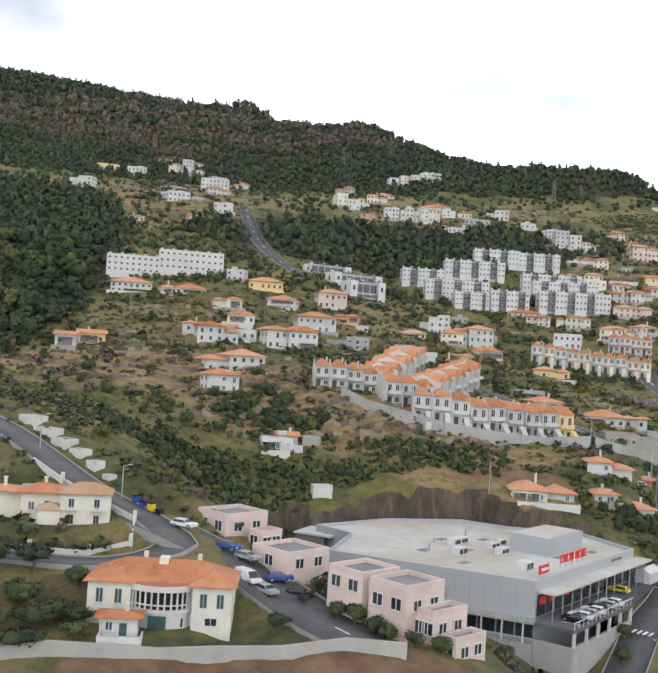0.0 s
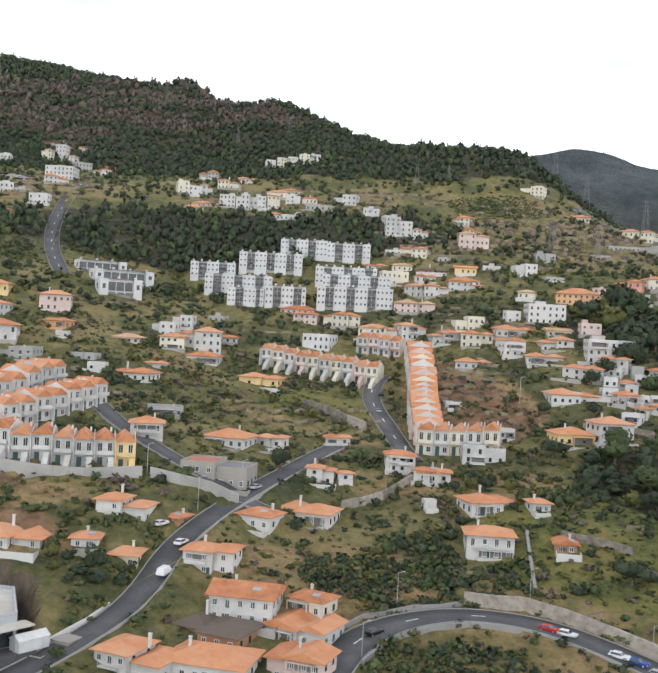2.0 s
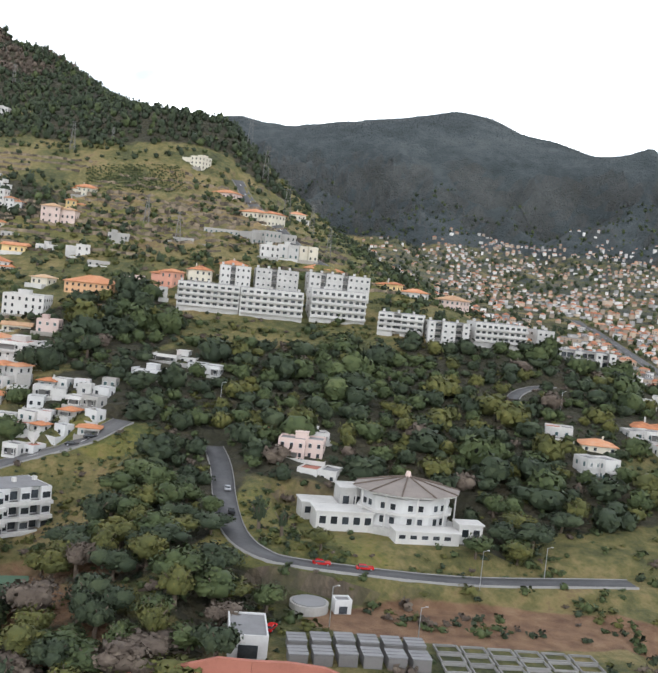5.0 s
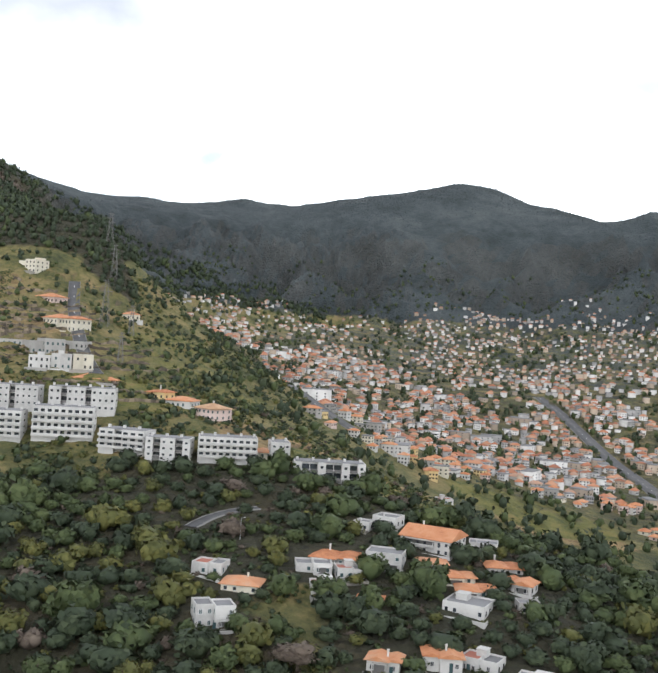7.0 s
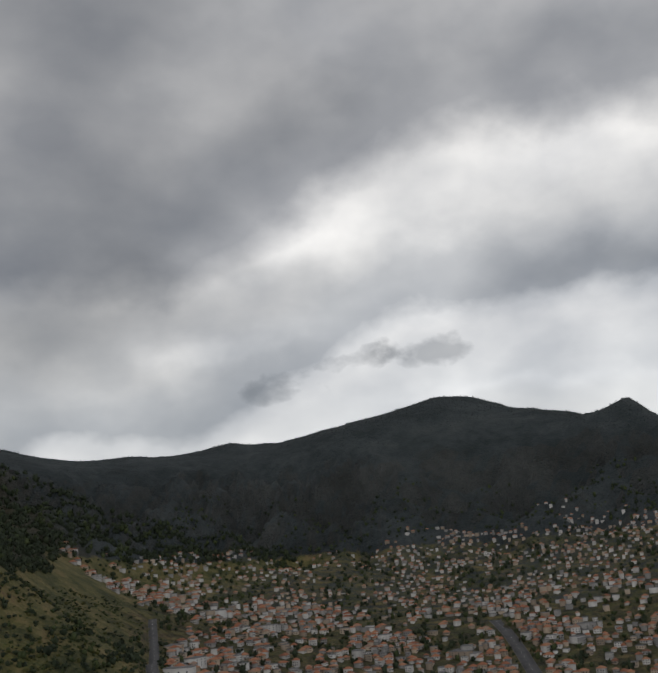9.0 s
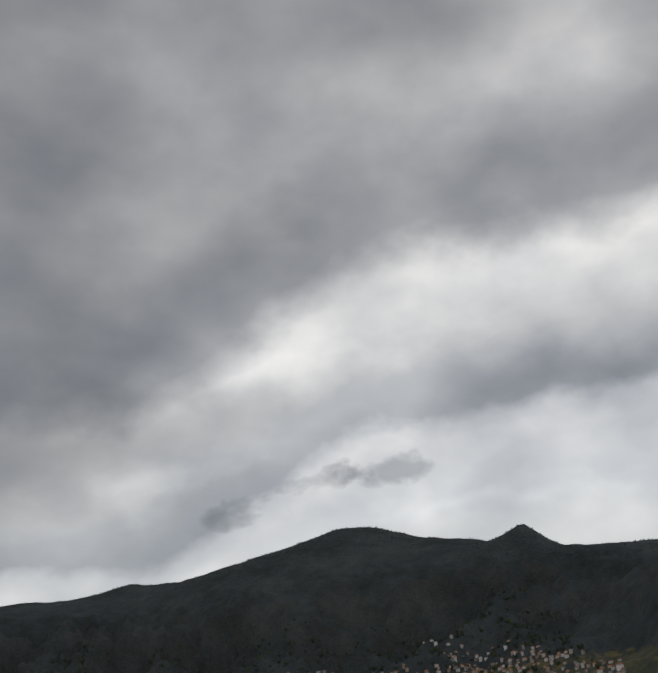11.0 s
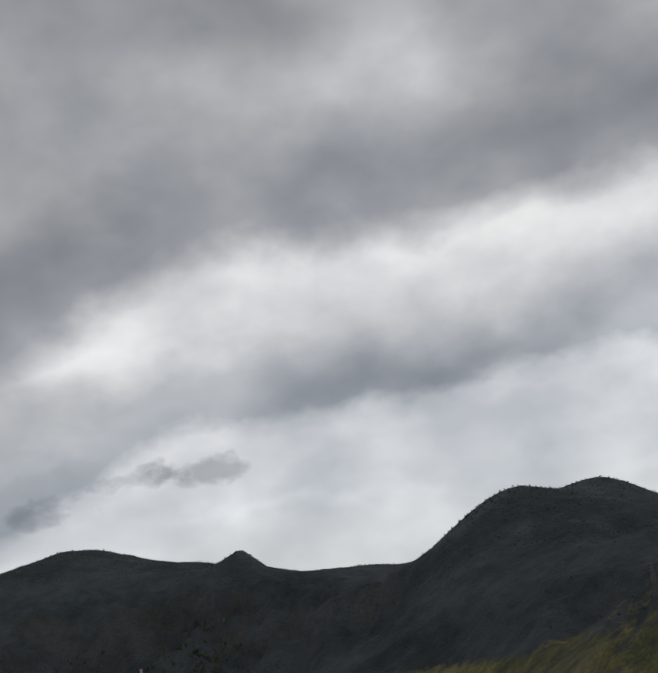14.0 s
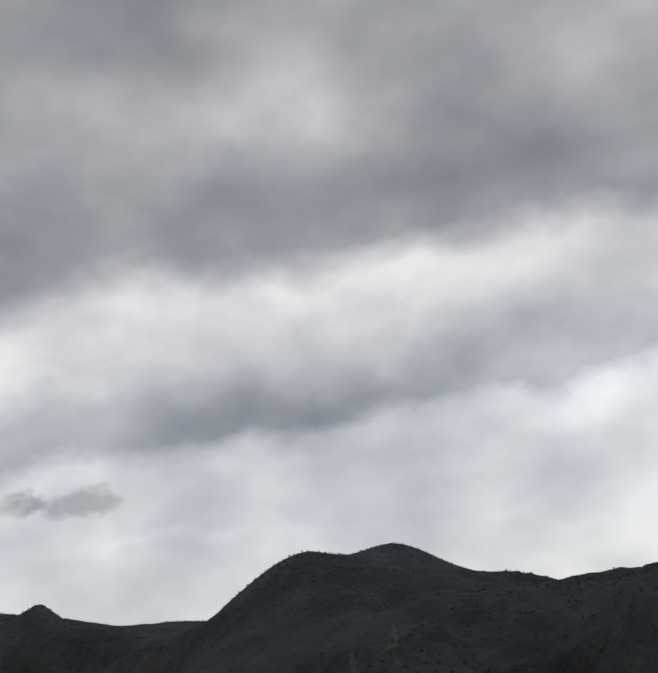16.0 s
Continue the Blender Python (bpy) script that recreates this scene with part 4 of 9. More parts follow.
def house(x, y, w, d, h, rot, roof, wall, detail=2):
    """A hillside house: one or two blocks under tiled or flat roofs, a terrace on a plinth, a porch, windows, door and chimney."""
    near = detail == 2
    h *= 0.84
    rng = random.Random(int(x * 7 + y * 13))
    ring = [(x + math.cos(radians(rot)) * a - math.sin(radians(rot)) * b, y + math.sin(radians(rot)) * a + math.cos(radians(rot)) * b) for a in (-w / 2, w / 2) for b in (-d / 2, d / 2)]
    z = min(at_ground(*ring[0]), at_ground(*ring[2]), at_ground(x, y))
    brown = wall == "dark" and roof == "hip"
    home = thing("house", f"{WALL_WORDS[wall]} house with {'brown tiled roof' if brown else ROOF_WORDS[roof]} on the slope", "house", pose(x, y, z, 0, 0, rot), "houses on the hillside")
    rise = min(w, d) * 0.19 if roof != "flat" else 0.0
    eave = max(h - rise, 1.2)
    levels = max(1, round(eave / 1.55))
    storey = eave / levels
    tile = TILE_BROWN if brown else (TILE_OLD if wall in ("cream", "pink") and rng.random() < 0.3 else TILE)
    # blocks: centre x, centre y, width, depth, eave height
    blocks = [(0.0, 0.0, w, d, eave)]
    if w > 3.6 and rng.random() < 0.62:
        side, share, back = rng.choice((-1, 1)), rng.uniform(0.36, 0.48), rng.uniform(0.10, 0.22)
        drop = rng.choice((0.0, 0.35, 0.6)) * storey if levels > 1 else rng.choice((0.0, 0.25))
        blocks = [(-side * w * share / 2, -d * back / 2, w * (1 - share), d * (1 - back), eave), (side * w * (1 - share) / 2, d * back / 2, w * share, d * (1 - back), eave - drop)]
    for k, (cx, cy, bw, bd, be) in enumerate(blocks):
        bm = bmesh.new()
        box(bm, cx, cy, (be - 3.0) / 2, bw, bd, be + 3.0)
        if roof == "flat":
            for px, py, sx, sy in ((cx, cy - bd / 2 + 0.06, bw, 0.12), (cx, cy + bd / 2 - 0.06, bw, 0.12), (cx - bw / 2 + 0.06, cy, 0.12, bd - 0.24), (cx + bw / 2 - 0.06, cy, 0.12, bd - 0.24)):
                box(bm, px, py, be + 0.16, sx, sy, 0.32)
        elif roof == "gable":
            ends = [(sx, yy, zz) for sx in (-1, 1) for yy, zz in ((-bd / 2, be), (bd / 2, be), (0, be + min(bw, bd) * 0.19))] if bw >= bd else []
            for e in range(0, len(ends), 3):
                vs = [bm.verts.new((cx + sx * (bw / 2 - off), cy + yy, zz)) for off in (0.0, 0.12) for sx, yy, zz in ends[e:e + 3]]
                for f in ((0, 1, 2), (5, 4, 3), (0, 3, 4, 1), (1, 4, 5, 2), (2, 5, 3, 0)):
                    bm.faces.new([vs[i] for i in f])
        part("wall", bm, WALLS[wall], home)
        bm = bmesh.new()
        if roof == "flat":
            box(bm, cx, cy, be + 0.03, bw - 0.26, bd - 0.26, 0.05)
            part("roof", bm, SLAB if rng.random() < 0.7 else TERRACOTTA, home)
        else:
            hip_roof(bm, bw, bd, be + 0.10 + 0.02 * k, min(bw, bd) * 0.19, 0.38, 0.10, roof == "gable")
            bmesh.ops.translate(bm, verts=bm.verts, vec=(cx, cy, 0))
            part("roof", bm, tile, home)
    if roof == "flat" and w > 3.5 and rng.random() < 0.5:
        bm = bmesh.new()
        tx, tw, td = w * rng.uniform(-0.25, 0.25), w * 0.28, d * 0.34
        box(bm, tx, d * 0.15, eave + 0.5, tw, td, 1.0)
        box(bm, tx, d * 0.15, eave + 1.04, tw + 0.2, td + 0.2, 0.08)
        part("stair_tower", bm, WALLS[wall], home)
    elif roof != "flat" and near or rng.random() < 0.3:
        bm = bmesh.new()
        cx, cy = w * rng.uniform(-0.3, 0.3), d * rng.uniform(-0.1, 0.2)
        box(bm, cx, cy, eave + rise * 0.7 + 0.2, 0.26, 0.26, rise * 0.7 + 0.6)
        box(bm, cx, cy, eave + rise * 1.05 + 0.5, 0.36, 0.36, 0.07)
        part("chimney", bm, WALLS["white" if wall != "cream" else "cream"], home)
    # terrace on its plinth, with a parapet
    if rng.random() < 0.72:
        tw, deep = w * rng.uniform(0.8, 1.25), rng.uniform(0.9, 1.9)
        tx, ty = w * rng.uniform(-0.15, 0.15), -d / 2 - deep / 2
        bm = bmesh.new()
        box(bm, tx, ty, -1.42, tw, deep, 2.9)
        for px, py, sx, sy in ((tx, ty - deep / 2 + 0.05, tw, 0.1), (tx - tw / 2 + 0.05, ty, 0.1, deep - 0.2), (tx + tw / 2 - 0.05, ty, 0.1, deep - 0.2)):
            box(bm, px, py, 0.22, sx, sy, 0.42)
        part("terrace", bm, WALLS[rng.choice(("white", "white", "grey", "concrete", wall))], home)
    # porch or loggia, its shade painted as a dark panel on the wall face
    if w > 2.6 and detail and rng.random() < 0.62 and wall != "concrete":
        fx, fy, fw = blocks[0][0], blocks[0][1] - blocks[0][3] / 2, blocks[0][2]
        lw, base = fw * rng.uniform(0.4, 0.75), storey * rng.randrange(levels)
        lx = fx + rng.uniform(-0.5, 0.5) * (fw - lw)
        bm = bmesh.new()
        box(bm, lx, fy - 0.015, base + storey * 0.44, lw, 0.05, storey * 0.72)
        porch = part("porch", bm, SHADE, home, "dark panel painted as the shade of a porch")
        bm = bmesh.new()
        box(bm, lx, fy - 0.30, base + storey * 0.86, lw + 0.2, 0.6, 0.09)
        part("porch_roof", bm, WALLS[wall], porch)
        bm = bmesh.new()
        prism(bm, [(lx - lw / 2 - 0.1, fy), (lx + lw / 2 + 0.1, fy), (lx + lw / 2 + 0.1, fy - 0.6), (lx - lw / 2 - 0.1, fy - 0.6)], base, base + 0.36)
        part("porch_parapet", bm, WALLS[wall], porch)
        posts = max(2, int(lw / 1.3) + 1) if near else 2
        for i in range(posts):
            bm = bmesh.new()
            box(bm, lx - lw / 2 + lw * i / (posts - 1), fy - 0.54, base + storey * 0.45, 0.1, 0.1, storey * 0.8)
            part("porch_post", bm, WALLS[wall], porch)
    style = rng.choice(("plain", "plain", "shutter"))
    joined = bmesh.new()
    wh = min(0.72, storey * 0.46)
    for cx, cy, bw, bd, be in blocks:
        n = max(1, int(bw / 1.25))
        for k in range(max(1, int(be / storey + 0.3))):
            zc = k * storey + storey * 0.54
            for i in range(n):
                if rng.random() < 0.14:
                    continue
                xc, tall = cx - bw / 2 + bw * (i + 0.5) / n, 0.25 if k > 0 and rng.random() < 0.3 else 0.0
                if near:
                    add_window(home, xc, cy - bd / 2 - 0.01, zc - tall / 2, 0, 0.5, wh + tall, True, style)
                elif detail == 1 and k == levels - 1:
                    add_window(home, xc, cy - bd / 2 - 0.01, zc - tall / 2, 0, 0.5, wh + tall, False, style)
                else:
                    box(joined, xc, cy - bd / 2, zc, 0.46, 0.06, wh)
            for i in range(max(1, int(bd / 1.7))):
                yc = cy - bd / 2 + bd * (i + 0.5) / max(1, int(bd / 1.7))
                box(joined, cx + bw / 2, yc, zc, 0.06, 0.46, wh)
                box(joined, cx - bw / 2, yc, zc, 0.06, 0.46, wh)
    tagged(part("glazing", joined, SHUTTER if style == "shutter" else PANE, home), kind="stuff")
    if near and wall != "concrete":
        bm = bmesh.new()
        box(bm, w * rng.uniform(-0.3, 0.3), -d / 2 - 0.02, storey * 0.36, 0.5, 0.08, storey * 0.72)
        part("door", bm, SHUTTER, home)
    if near and levels > 1 and rng.random() < 0.6:
        balcony(home, blocks[0][0], blocks[0][1] - blocks[0][3] / 2, storey, blocks[0][2] * rng.uniform(0.4, 0.8), 0.6)
    if near and rng.random() < 0.4 and roof != "flat":
        bm = bmesh.new()
        panel = Matrix.Translation((w * 0.2, -d * 0.25, eave + rise * 0.5 + 0.2)) @ Matrix.Rotation(math.atan2(rise, d / 2), 4, "X") @ Matrix.Diagonal((0.9, 0.6, 0.06, 1))
        bmesh.ops.create_cube(bm, size=1.0, matrix=panel)
        part("solar_panel", bm, METAL, home, "grey rooftop solar water heater panel")
    return home


house(-28.6, 223.8, 8.8, 6.8, 4.4, 10, "hip", "white", 1)
house(-15.8, 222.9, 6.8, 5.7, 3.1, 13, "hip", "cream", 1)
house(-31.8, 173.5, 3.4, 3.0, 3.3, 2, "gable", "white", 1)
house(-28.6, 178.6, 4.6, 3.5, 3.1, 10, "gable", "yellow", 1)
house(-4.5, 170.9, 9.7, 8.6, 5.4, 19, "hip", "white", 1)
house(-5.3, 156.1, 4.8, 4.3, 4.1, 20, "hip", "white", 2)
house(-11.7, 189.9, 3.9, 3.5, 3.2, -13, "hip", "white", 1)
house(-6.0, 189.3, 3.5, 3.0, 3.4, -11, "gable", "white", 1)
house(-1.8, 190.0, 4.5, 4.0, 2.1, -19, "flat", "white", 1)
house(0.7, 230.8, 7.7, 5.9, 3.9, 6, "hip", "yellow", 0)
house(5.0, 218.2, 6.1, 5.4, 4.6, -12, "hip", "white", 1)
house(-7.1, 212.7, 6.1, 4.7, 3.7, 10, "hip", "cream", 1)
house(-19.3, 222.4, 6.5, 5.3, 3.0, 21, "hip", "cream", 1)
house(-3.6, 200.6, 5.3, 4.4, 3.4, 2, "hip", "cream", 1)
house(5.4, 186.9, 9.2, 7.6, 5.9, 17, "gable", "white", 1)
house(15.7, 226.8, 6.5, 5.1, 5.5, 9, "hip", "pink", 1)
house(19.1, 216.8, 5.2, 4.7, 3.1, -16, "hip", "orange", 1)
house(11.0, 203.0, 7.7, 6.0, 5.1, 10, "hip", "white", 1)
house(17.3, 195.2, 8.2, 6.9, 2.8, -5, "flat", "grey", 1)
house(-7.6, 186.7, 7.5, 5.9, 4.8, 10, "gable", "white", 1)
house(39.4, 227.9, 5.5, 4.6, 3.6, -11, "flat", "white", 1)
house(47.4, 223.6, 8.8, 7.2, 7.2, 5, "hip", "white", 1)
house(49.3, 215.2, 6.4, 5.0, 3.3, -7, "hip", "white", 1)
house(39.2, 194.8, 7.4, 6.4, 3.5, -16, "hip", "white", 1)
house(42.2, 219.4, 5.0, 3.9, 4.1, -0, "hip", "cream", 1)
house(46.7, 163.1, 4.8, 4.1, 4.1, 8, "hip", "white", 2)
house(61.6, 207.5, 7.4, 6.1, 4.0, -16, "hip", "yellow", 1)
house(72.9, 232.5, 6.3, 5.3, 4.0, -22, "flat", "modern", 0)
house(69.7, 247.6, 5.9, 4.7, 4.0, -13, "hip", "pink", 0)
house(79.7, 246.2, 4.6, 4.1, 4.2, 8, "hip", "cream", 0)
house(87.1, 237.2, 5.9, 5.3, 5.1, 8, "hip", "cream", 0)
house(73.1, 160.8, 3.9, 3.2, 3.7, -7, "hip", "white", 1)
house(85.8, 168.8, 4.0, 3.5, 3.8, -0, "hip", "white", 1)
house(90.4, 164.1, 4.9, 4.2, 2.9, -5, "hip", "white", 1)
house(48.7, 137.9, 6.0, 4.8, 4.4, -12, "hip", "white", 2)
house(54.8, 140.2, 2.3, 3.0, 1.6, -27, "hip", "brick", 2)
house(45.5, 131.1, 3.1, 3.0, 2.1, 2, "hip", "white", 2)
house(49.6, 131.0, 4.7, 3.6, 2.7, -5, "hip", "cream", 2)
house(37.2, 130.8, 8.0, 6.5, 3.4, -7, "hip", "white", 2)
house(65.2, 142.8, 4.8, 4.1, 3.4, -25, "hip", "white", 2)
house(71.4, 149.4, 7.9, 6.3, 3.7, -19, "hip", "white", 2)
house(60.2, 132.1, 5.9, 4.5, 4.3, -13, "hip", "white", 2)
house(58.9, 168.4, 6.8, 5.7, 3.4, -19, "hip", "white", 1)
house(65.3, 171.2, 4.3, 3.6, 3.0, -20, "hip", "white", 1)
house(58.6, 154.4, 9.3, 7.1, 4.1, -11, "flat", "concrete", 2)
house(76.0, 180.2, 4.2, 3.7, 1.9, 2, "hip", "white", 1)
house(64.8, 125.0, 7.1, 5.6, 4.8, -11, "gable", "white", 2)
house(62.0, 121.0, 8.7, 7.3, 3.7, -24, "hip", "dark", 2)
house(71.3, 122.4, 7.0, 5.8, 3.9, -28, "gable", "white", 2)
house(71.2, 115.3, 6.2, 4.8, 4.4, -22, "gable", "pink", 2)
house(72.3, 126.4, 4.2, 3.6, 3.4, -31, "hip", "cream", 2)
house(55.2, 113.2, 6.8, 5.9, 4.6, -25, "hip", "white", 2)
house(62.3, 114.3, 8.2, 6.2, 4.0, -15, "hip", "white", 2)
house(47.0, 114.1, 7.3, 6.5, 4.2, -25, "flat", "concrete", 2)
house(-18.9, 91.6, 3.8, 3.0, 3.2, 12, "hip", "cream", 2)
house(-7.8, 75.2, 2.5, 1.5, 1.2, 1, "hip", "white", 2)
house(25.4, 345.4, 3.7, 4.8, 5.2, 17, "flat", "cream", 0)
house(29.7, 344.0, 4.3, 3.9, 3.8, 11, "flat", "white", 0)
house(33.4, 346.4, 4.2, 4.1, 5.2, 7, "hip", "white", 0)
house(31.5, 326.3, 6.4, 5.4, 2.8, 12, "hip", "pink", 0)
house(42.0, 333.3, 5.0, 5.0, 4.9, -2, "flat", "white", 0)
house(47.0, 331.6, 4.3, 4.0, 5.9, 0, "flat", "white", 0)
house(51.6, 333.2, 5.3, 5.2, 4.9, 5, "flat", "white", 0)
house(56.2, 335.4, 4.2, 5.0, 5.9, 14, "hip", "cream", 0)
house(51.6, 408.1, 3.9, 4.7, 5.0, 8, "flat", "white", 0)
house(56.2, 407.6, 4.0, 5.1, 5.0, 6, "flat", "cream", 0)
house(60.7, 407.8, 3.9, 4.3, 4.2, -1, "flat", "white", 0)
house(65.1, 408.5, 3.9, 4.1, 5.0, 10, "flat", "cream", 0)
house(69.5, 409.7, 4.6, 4.7, 4.2, -3, "flat", "white", 0)
house(57.9, 348.1, 7.3, 5.8, 4.0, -9, "hip", "cream", 0)
house(63.1, 341.3, 4.8, 4.5, 3.5, -6, "flat", "white", 0)
house(68.6, 341.1, 5.0, 5.1, 3.5, -5, "hip", "cream", 0)
house(80.9, 342.5, 7.8, 6.3, 4.1, -15, "flat", "white", 0)
house(58.0, 322.5, 3.9, 4.7, 3.4, -8, "hip", "white", 0)
house(61.9, 322.3, 4.4, 4.0, 2.1, -7, "flat", "white", 0)
house(65.9, 322.7, 4.0, 4.2, 2.1, 6, "flat", "white", 0)
house(40.0, 359.7, 7.4, 6.0, 5.0, -8, "hip", "cream", 0)
house(-53.0, 399.9, 7.4, 5.7, 4.6, 10, "flat", "white", 0)
house(-39.3, 414.7, 4.8, 3.9, 6.5, -16, "hip", "cream", 0)
house(-34.0, 416.8, 4.2, 4.5, 7.8, -8, "flat", "white", 0)
house(-29.4, 414.9, 4.3, 5.1, 4.8, -13, "hip", "white", 0)
house(-19.1, 360.6, 9.7, 8.2, 5.4, -2, "flat", "white", 0)
house(-11.4, 386.6, 6.4, 5.8, 4.1, 28, "hip", "white", 0)
house(-13.6, 315.0, 6.0, 5.1, 3.9, -3, "flat", "white", 0)
house(-21.8, 302.6, 6.5, 5.4, 3.3, 20, "hip", "pink", 0)
house(-38.3, 293.6, 5.0, 4.0, 3.0, 21, "hip", "pink", 0)
house(-29.7, 327.5, 7.3, 6.1, 4.2, 22, "flat", "white", 0)
house(94.1, 311.4, 4.4, 4.3, 6.5, 1, "flat", "white", 0)
house(98.2, 309.8, 3.7, 3.9, 5.4, -5, "flat", "white", 0)
house(102.4, 309.4, 4.6, 4.0, 4.0, -2, "hip", "white", 0)
house(117.0, 300.4, 8.8, 7.0, 7.3, -2, "hip", "pink", 0)
house(117.7, 325.4, 5.5, 4.9, 4.4, -25, "hip", "cream", 0)
house(99.8, 294.5, 8.4, 7.5, 4.9, -21, "hip", "cream", 0)
house(88.9, 331.5, 5.1, 4.3, 2.4, -14, "flat", "white", 0)
house(159.1, 339.6, 7.5, 6.0, 4.0, -28, "hip", "pink", 0)
house(171.0, 315.6, 10.0, 8.8, 6.5, -33, "hip", "cream", 0)
house(147.2, 358.0, 8.4, 7.4, 4.7, -26, "flat", "cream", 0)
house(135.6, 253.7, 10.6, 8.2, 5.0, -9, "hip", "orange", 0)
house(151.0, 260.8, 6.5, 5.6, 5.6, -29, "hip", "red", 0)
house(158.3, 263.4, 5.3, 4.8, 4.7, 4, "hip", "cream", 0)
house(102.0, 264.6, 6.4, 5.2, 4.8, 5, "hip", "white", 0)
house(110.3, 267.5, 9.0, 6.9, 4.7, -3, "hip", "white", 0)
house(92.1, 274.4, 7.3, 6.0, 4.5, 8, "flat", "cream", 0)
house(96.3, 254.8, 9.8, 8.2, 4.8, -13, "hip", "pink", 0)
house(93.3, 237.2, 6.2, 5.5, 5.3, 17, "hip", "white", 1)
house(100.3, 232.4, 6.2, 5.4, 4.5, 11, "hip", "white", 1)
house(106.6, 238.7, 6.5, 5.4, 4.1, 5, "flat", "cream", 0)
house(107.1, 228.8, 7.0, 5.3, 5.0, -6, "hip", "cream", 1)
house(113.4, 221.3, 4.6, 4.0, 3.2, 8, "flat", "white", 1)
house(115.8, 233.3, 8.9, 7.5, 4.1, 3, "hip", "white", 1)
house(124.6, 240.5, 8.5, 7.0, 5.2, -3, "flat", "white", 0)
house(122.8, 223.4, 6.6, 5.9, 4.4, 8, "hip", "white", 1)
house(131.9, 214.5, 9.5, 7.6, 5.6, -7, "flat", "white", 1)
house(104.8, 218.2, 7.1, 5.7, 3.4, -11, "hip", "white", 1)
house(119.0, 215.9, 7.7, 6.0, 3.5, -7, "hip", "white", 1)
house(124.7, 205.9, 7.9, 6.8, 4.5, -25, "hip", "white", 1)
house(130.7, 206.4, 5.6, 4.8, 4.9, -27, "hip", "white", 1)
house(119.5, 196.1, 8.9, 7.4, 4.3, -0, "hip", "white", 1)
house(128.3, 191.8, 3.9, 3.3, 3.1, -1, "hip", "pink", 1)
house(121.3, 177.9, 6.0, 5.4, 5.2, 9, "hip", "white", 1)
house(114.7, 177.5, 6.3, 5.5, 3.9, 6, "hip", "yellow", 1)
house(99.3, 173.2, 6.9, 5.3, 3.4, -3, "flat", "white", 1)
house(89.5, 163.6, 3.9, 3.4, 3.1, -19, "hip", "white", 2)
house(85.3, 168.8, 4.1, 3.1, 3.8, 0, "hip", "white", 2)
house(96.6, 153.6, 7.6, 6.7, 3.9, 15, "hip", "white", 2)
house(103.0, 150.0, 2.6, 3.0, 2.2, 6, "hip", "white", 2)
house(94.6, 140.8, 6.0, 4.6, 4.7, -4, "hip", "white", 2)
house(104.1, 139.4, 2.7, 3.0, 1.9, -10, "gable", "brick", 2)
house(124.0, 256.1, 4.2, 3.6, 3.0, -21, "hip", "cream", 0)
house(76.9, 245.5, 6.0, 5.2, 5.0, -12, "hip", "cream", 0)
house(84.6, 236.6, 5.2, 4.6, 4.6, -18, "hip", "cream", 1)
house(173.9, 284.4, 5.1, 3.9, 3.8, 5, "flat", "white", 0)
house(178.7, 286.1, 5.0, 3.9, 4.5, 9, "flat", "white", 0)
house(183.6, 287.2, 4.9, 3.9, 4.5, 17, "flat", "cream", 0)
house(188.2, 285.0, 10.2, 8.2, 3.3, -1, "hip", "orange", 0)
house(205.1, 278.5, 5.9, 5.2, 3.7, -27, "hip", "yellow", 0)
house(211.1, 274.7, 6.5, 5.1, 3.4, -16, "hip", "white", 0)
house(219.3, 266.8, 6.5, 5.8, 4.4, -35, "hip", "pink", 0)
house(234.0, 249.0, 6.5, 5.0, 4.0, 0, "hip", "cream", 0)
house(158.0, 264.0, 5.7, 4.8, 4.3, 10, "hip", "cream", 0)
house(165.6, 269.1, 6.6, 5.3, 4.8, 4, "hip", "yellow", 0)
house(182.0, 185.9, 7.0, 5.0, 3.6, -10, "flat", "pink", 1)
house(184.9, 179.9, 6.0, 5.0, 2.3, -21, "flat", "white", 1)
house(118.1, 327.5, 6.1, 5.0, 3.6, 14, "hip", "cream", 0)
house(97.9, 266.0, 6.2, 5.6, 4.8, 34, "hip", "white", 0)
house(109.6, 267.8, 7.2, 5.6, 4.5, 8, "hip", "white", 0)
house(253.7, 224.8, 3.1, 3.0, 1.9, -24, "flat", "white", 1)
house(258.4, 228.7, 4.8, 4.3, 2.4, -25, "flat", "white", 1)
house(266.3, 221.9, 9.4, 8.4, 5.1, -27, "gable", "white", 1)
house(277.4, 301.7, 4.0, 3.6, 2.8, 12, "flat", "white", 0)
house(275.9, 224.9, 5.3, 4.1, 1.8, -10, "flat", "white", 1)
house(277.8, 214.9, 6.3, 5.5, 2.9, 2, "hip", "white", 1)
house(279.0, 206.3, 5.6, 4.9, 3.1, -28, "gable", "white", 1)
house(248.9, 211.2, 7.6, 6.4, 2.9, -14, "hip", "white", 1)
house(245.0, 206.5, 5.9, 4.9, 2.1, 6, "flat", "white", 1)
house(250.9, 205.4, 4.6, 4.0, 2.2, 13, "flat", "white", 1)
house(257.2, 210.7, 6.2, 5.0, 3.1, -13, "flat", "white", 1)
house(228.5, 203.0, 4.9, 4.4, 2.3, -15, "flat", "white", 1)
house(230.9, 188.7, 5.7, 5.0, 3.9, 19, "flat", "white", 2)
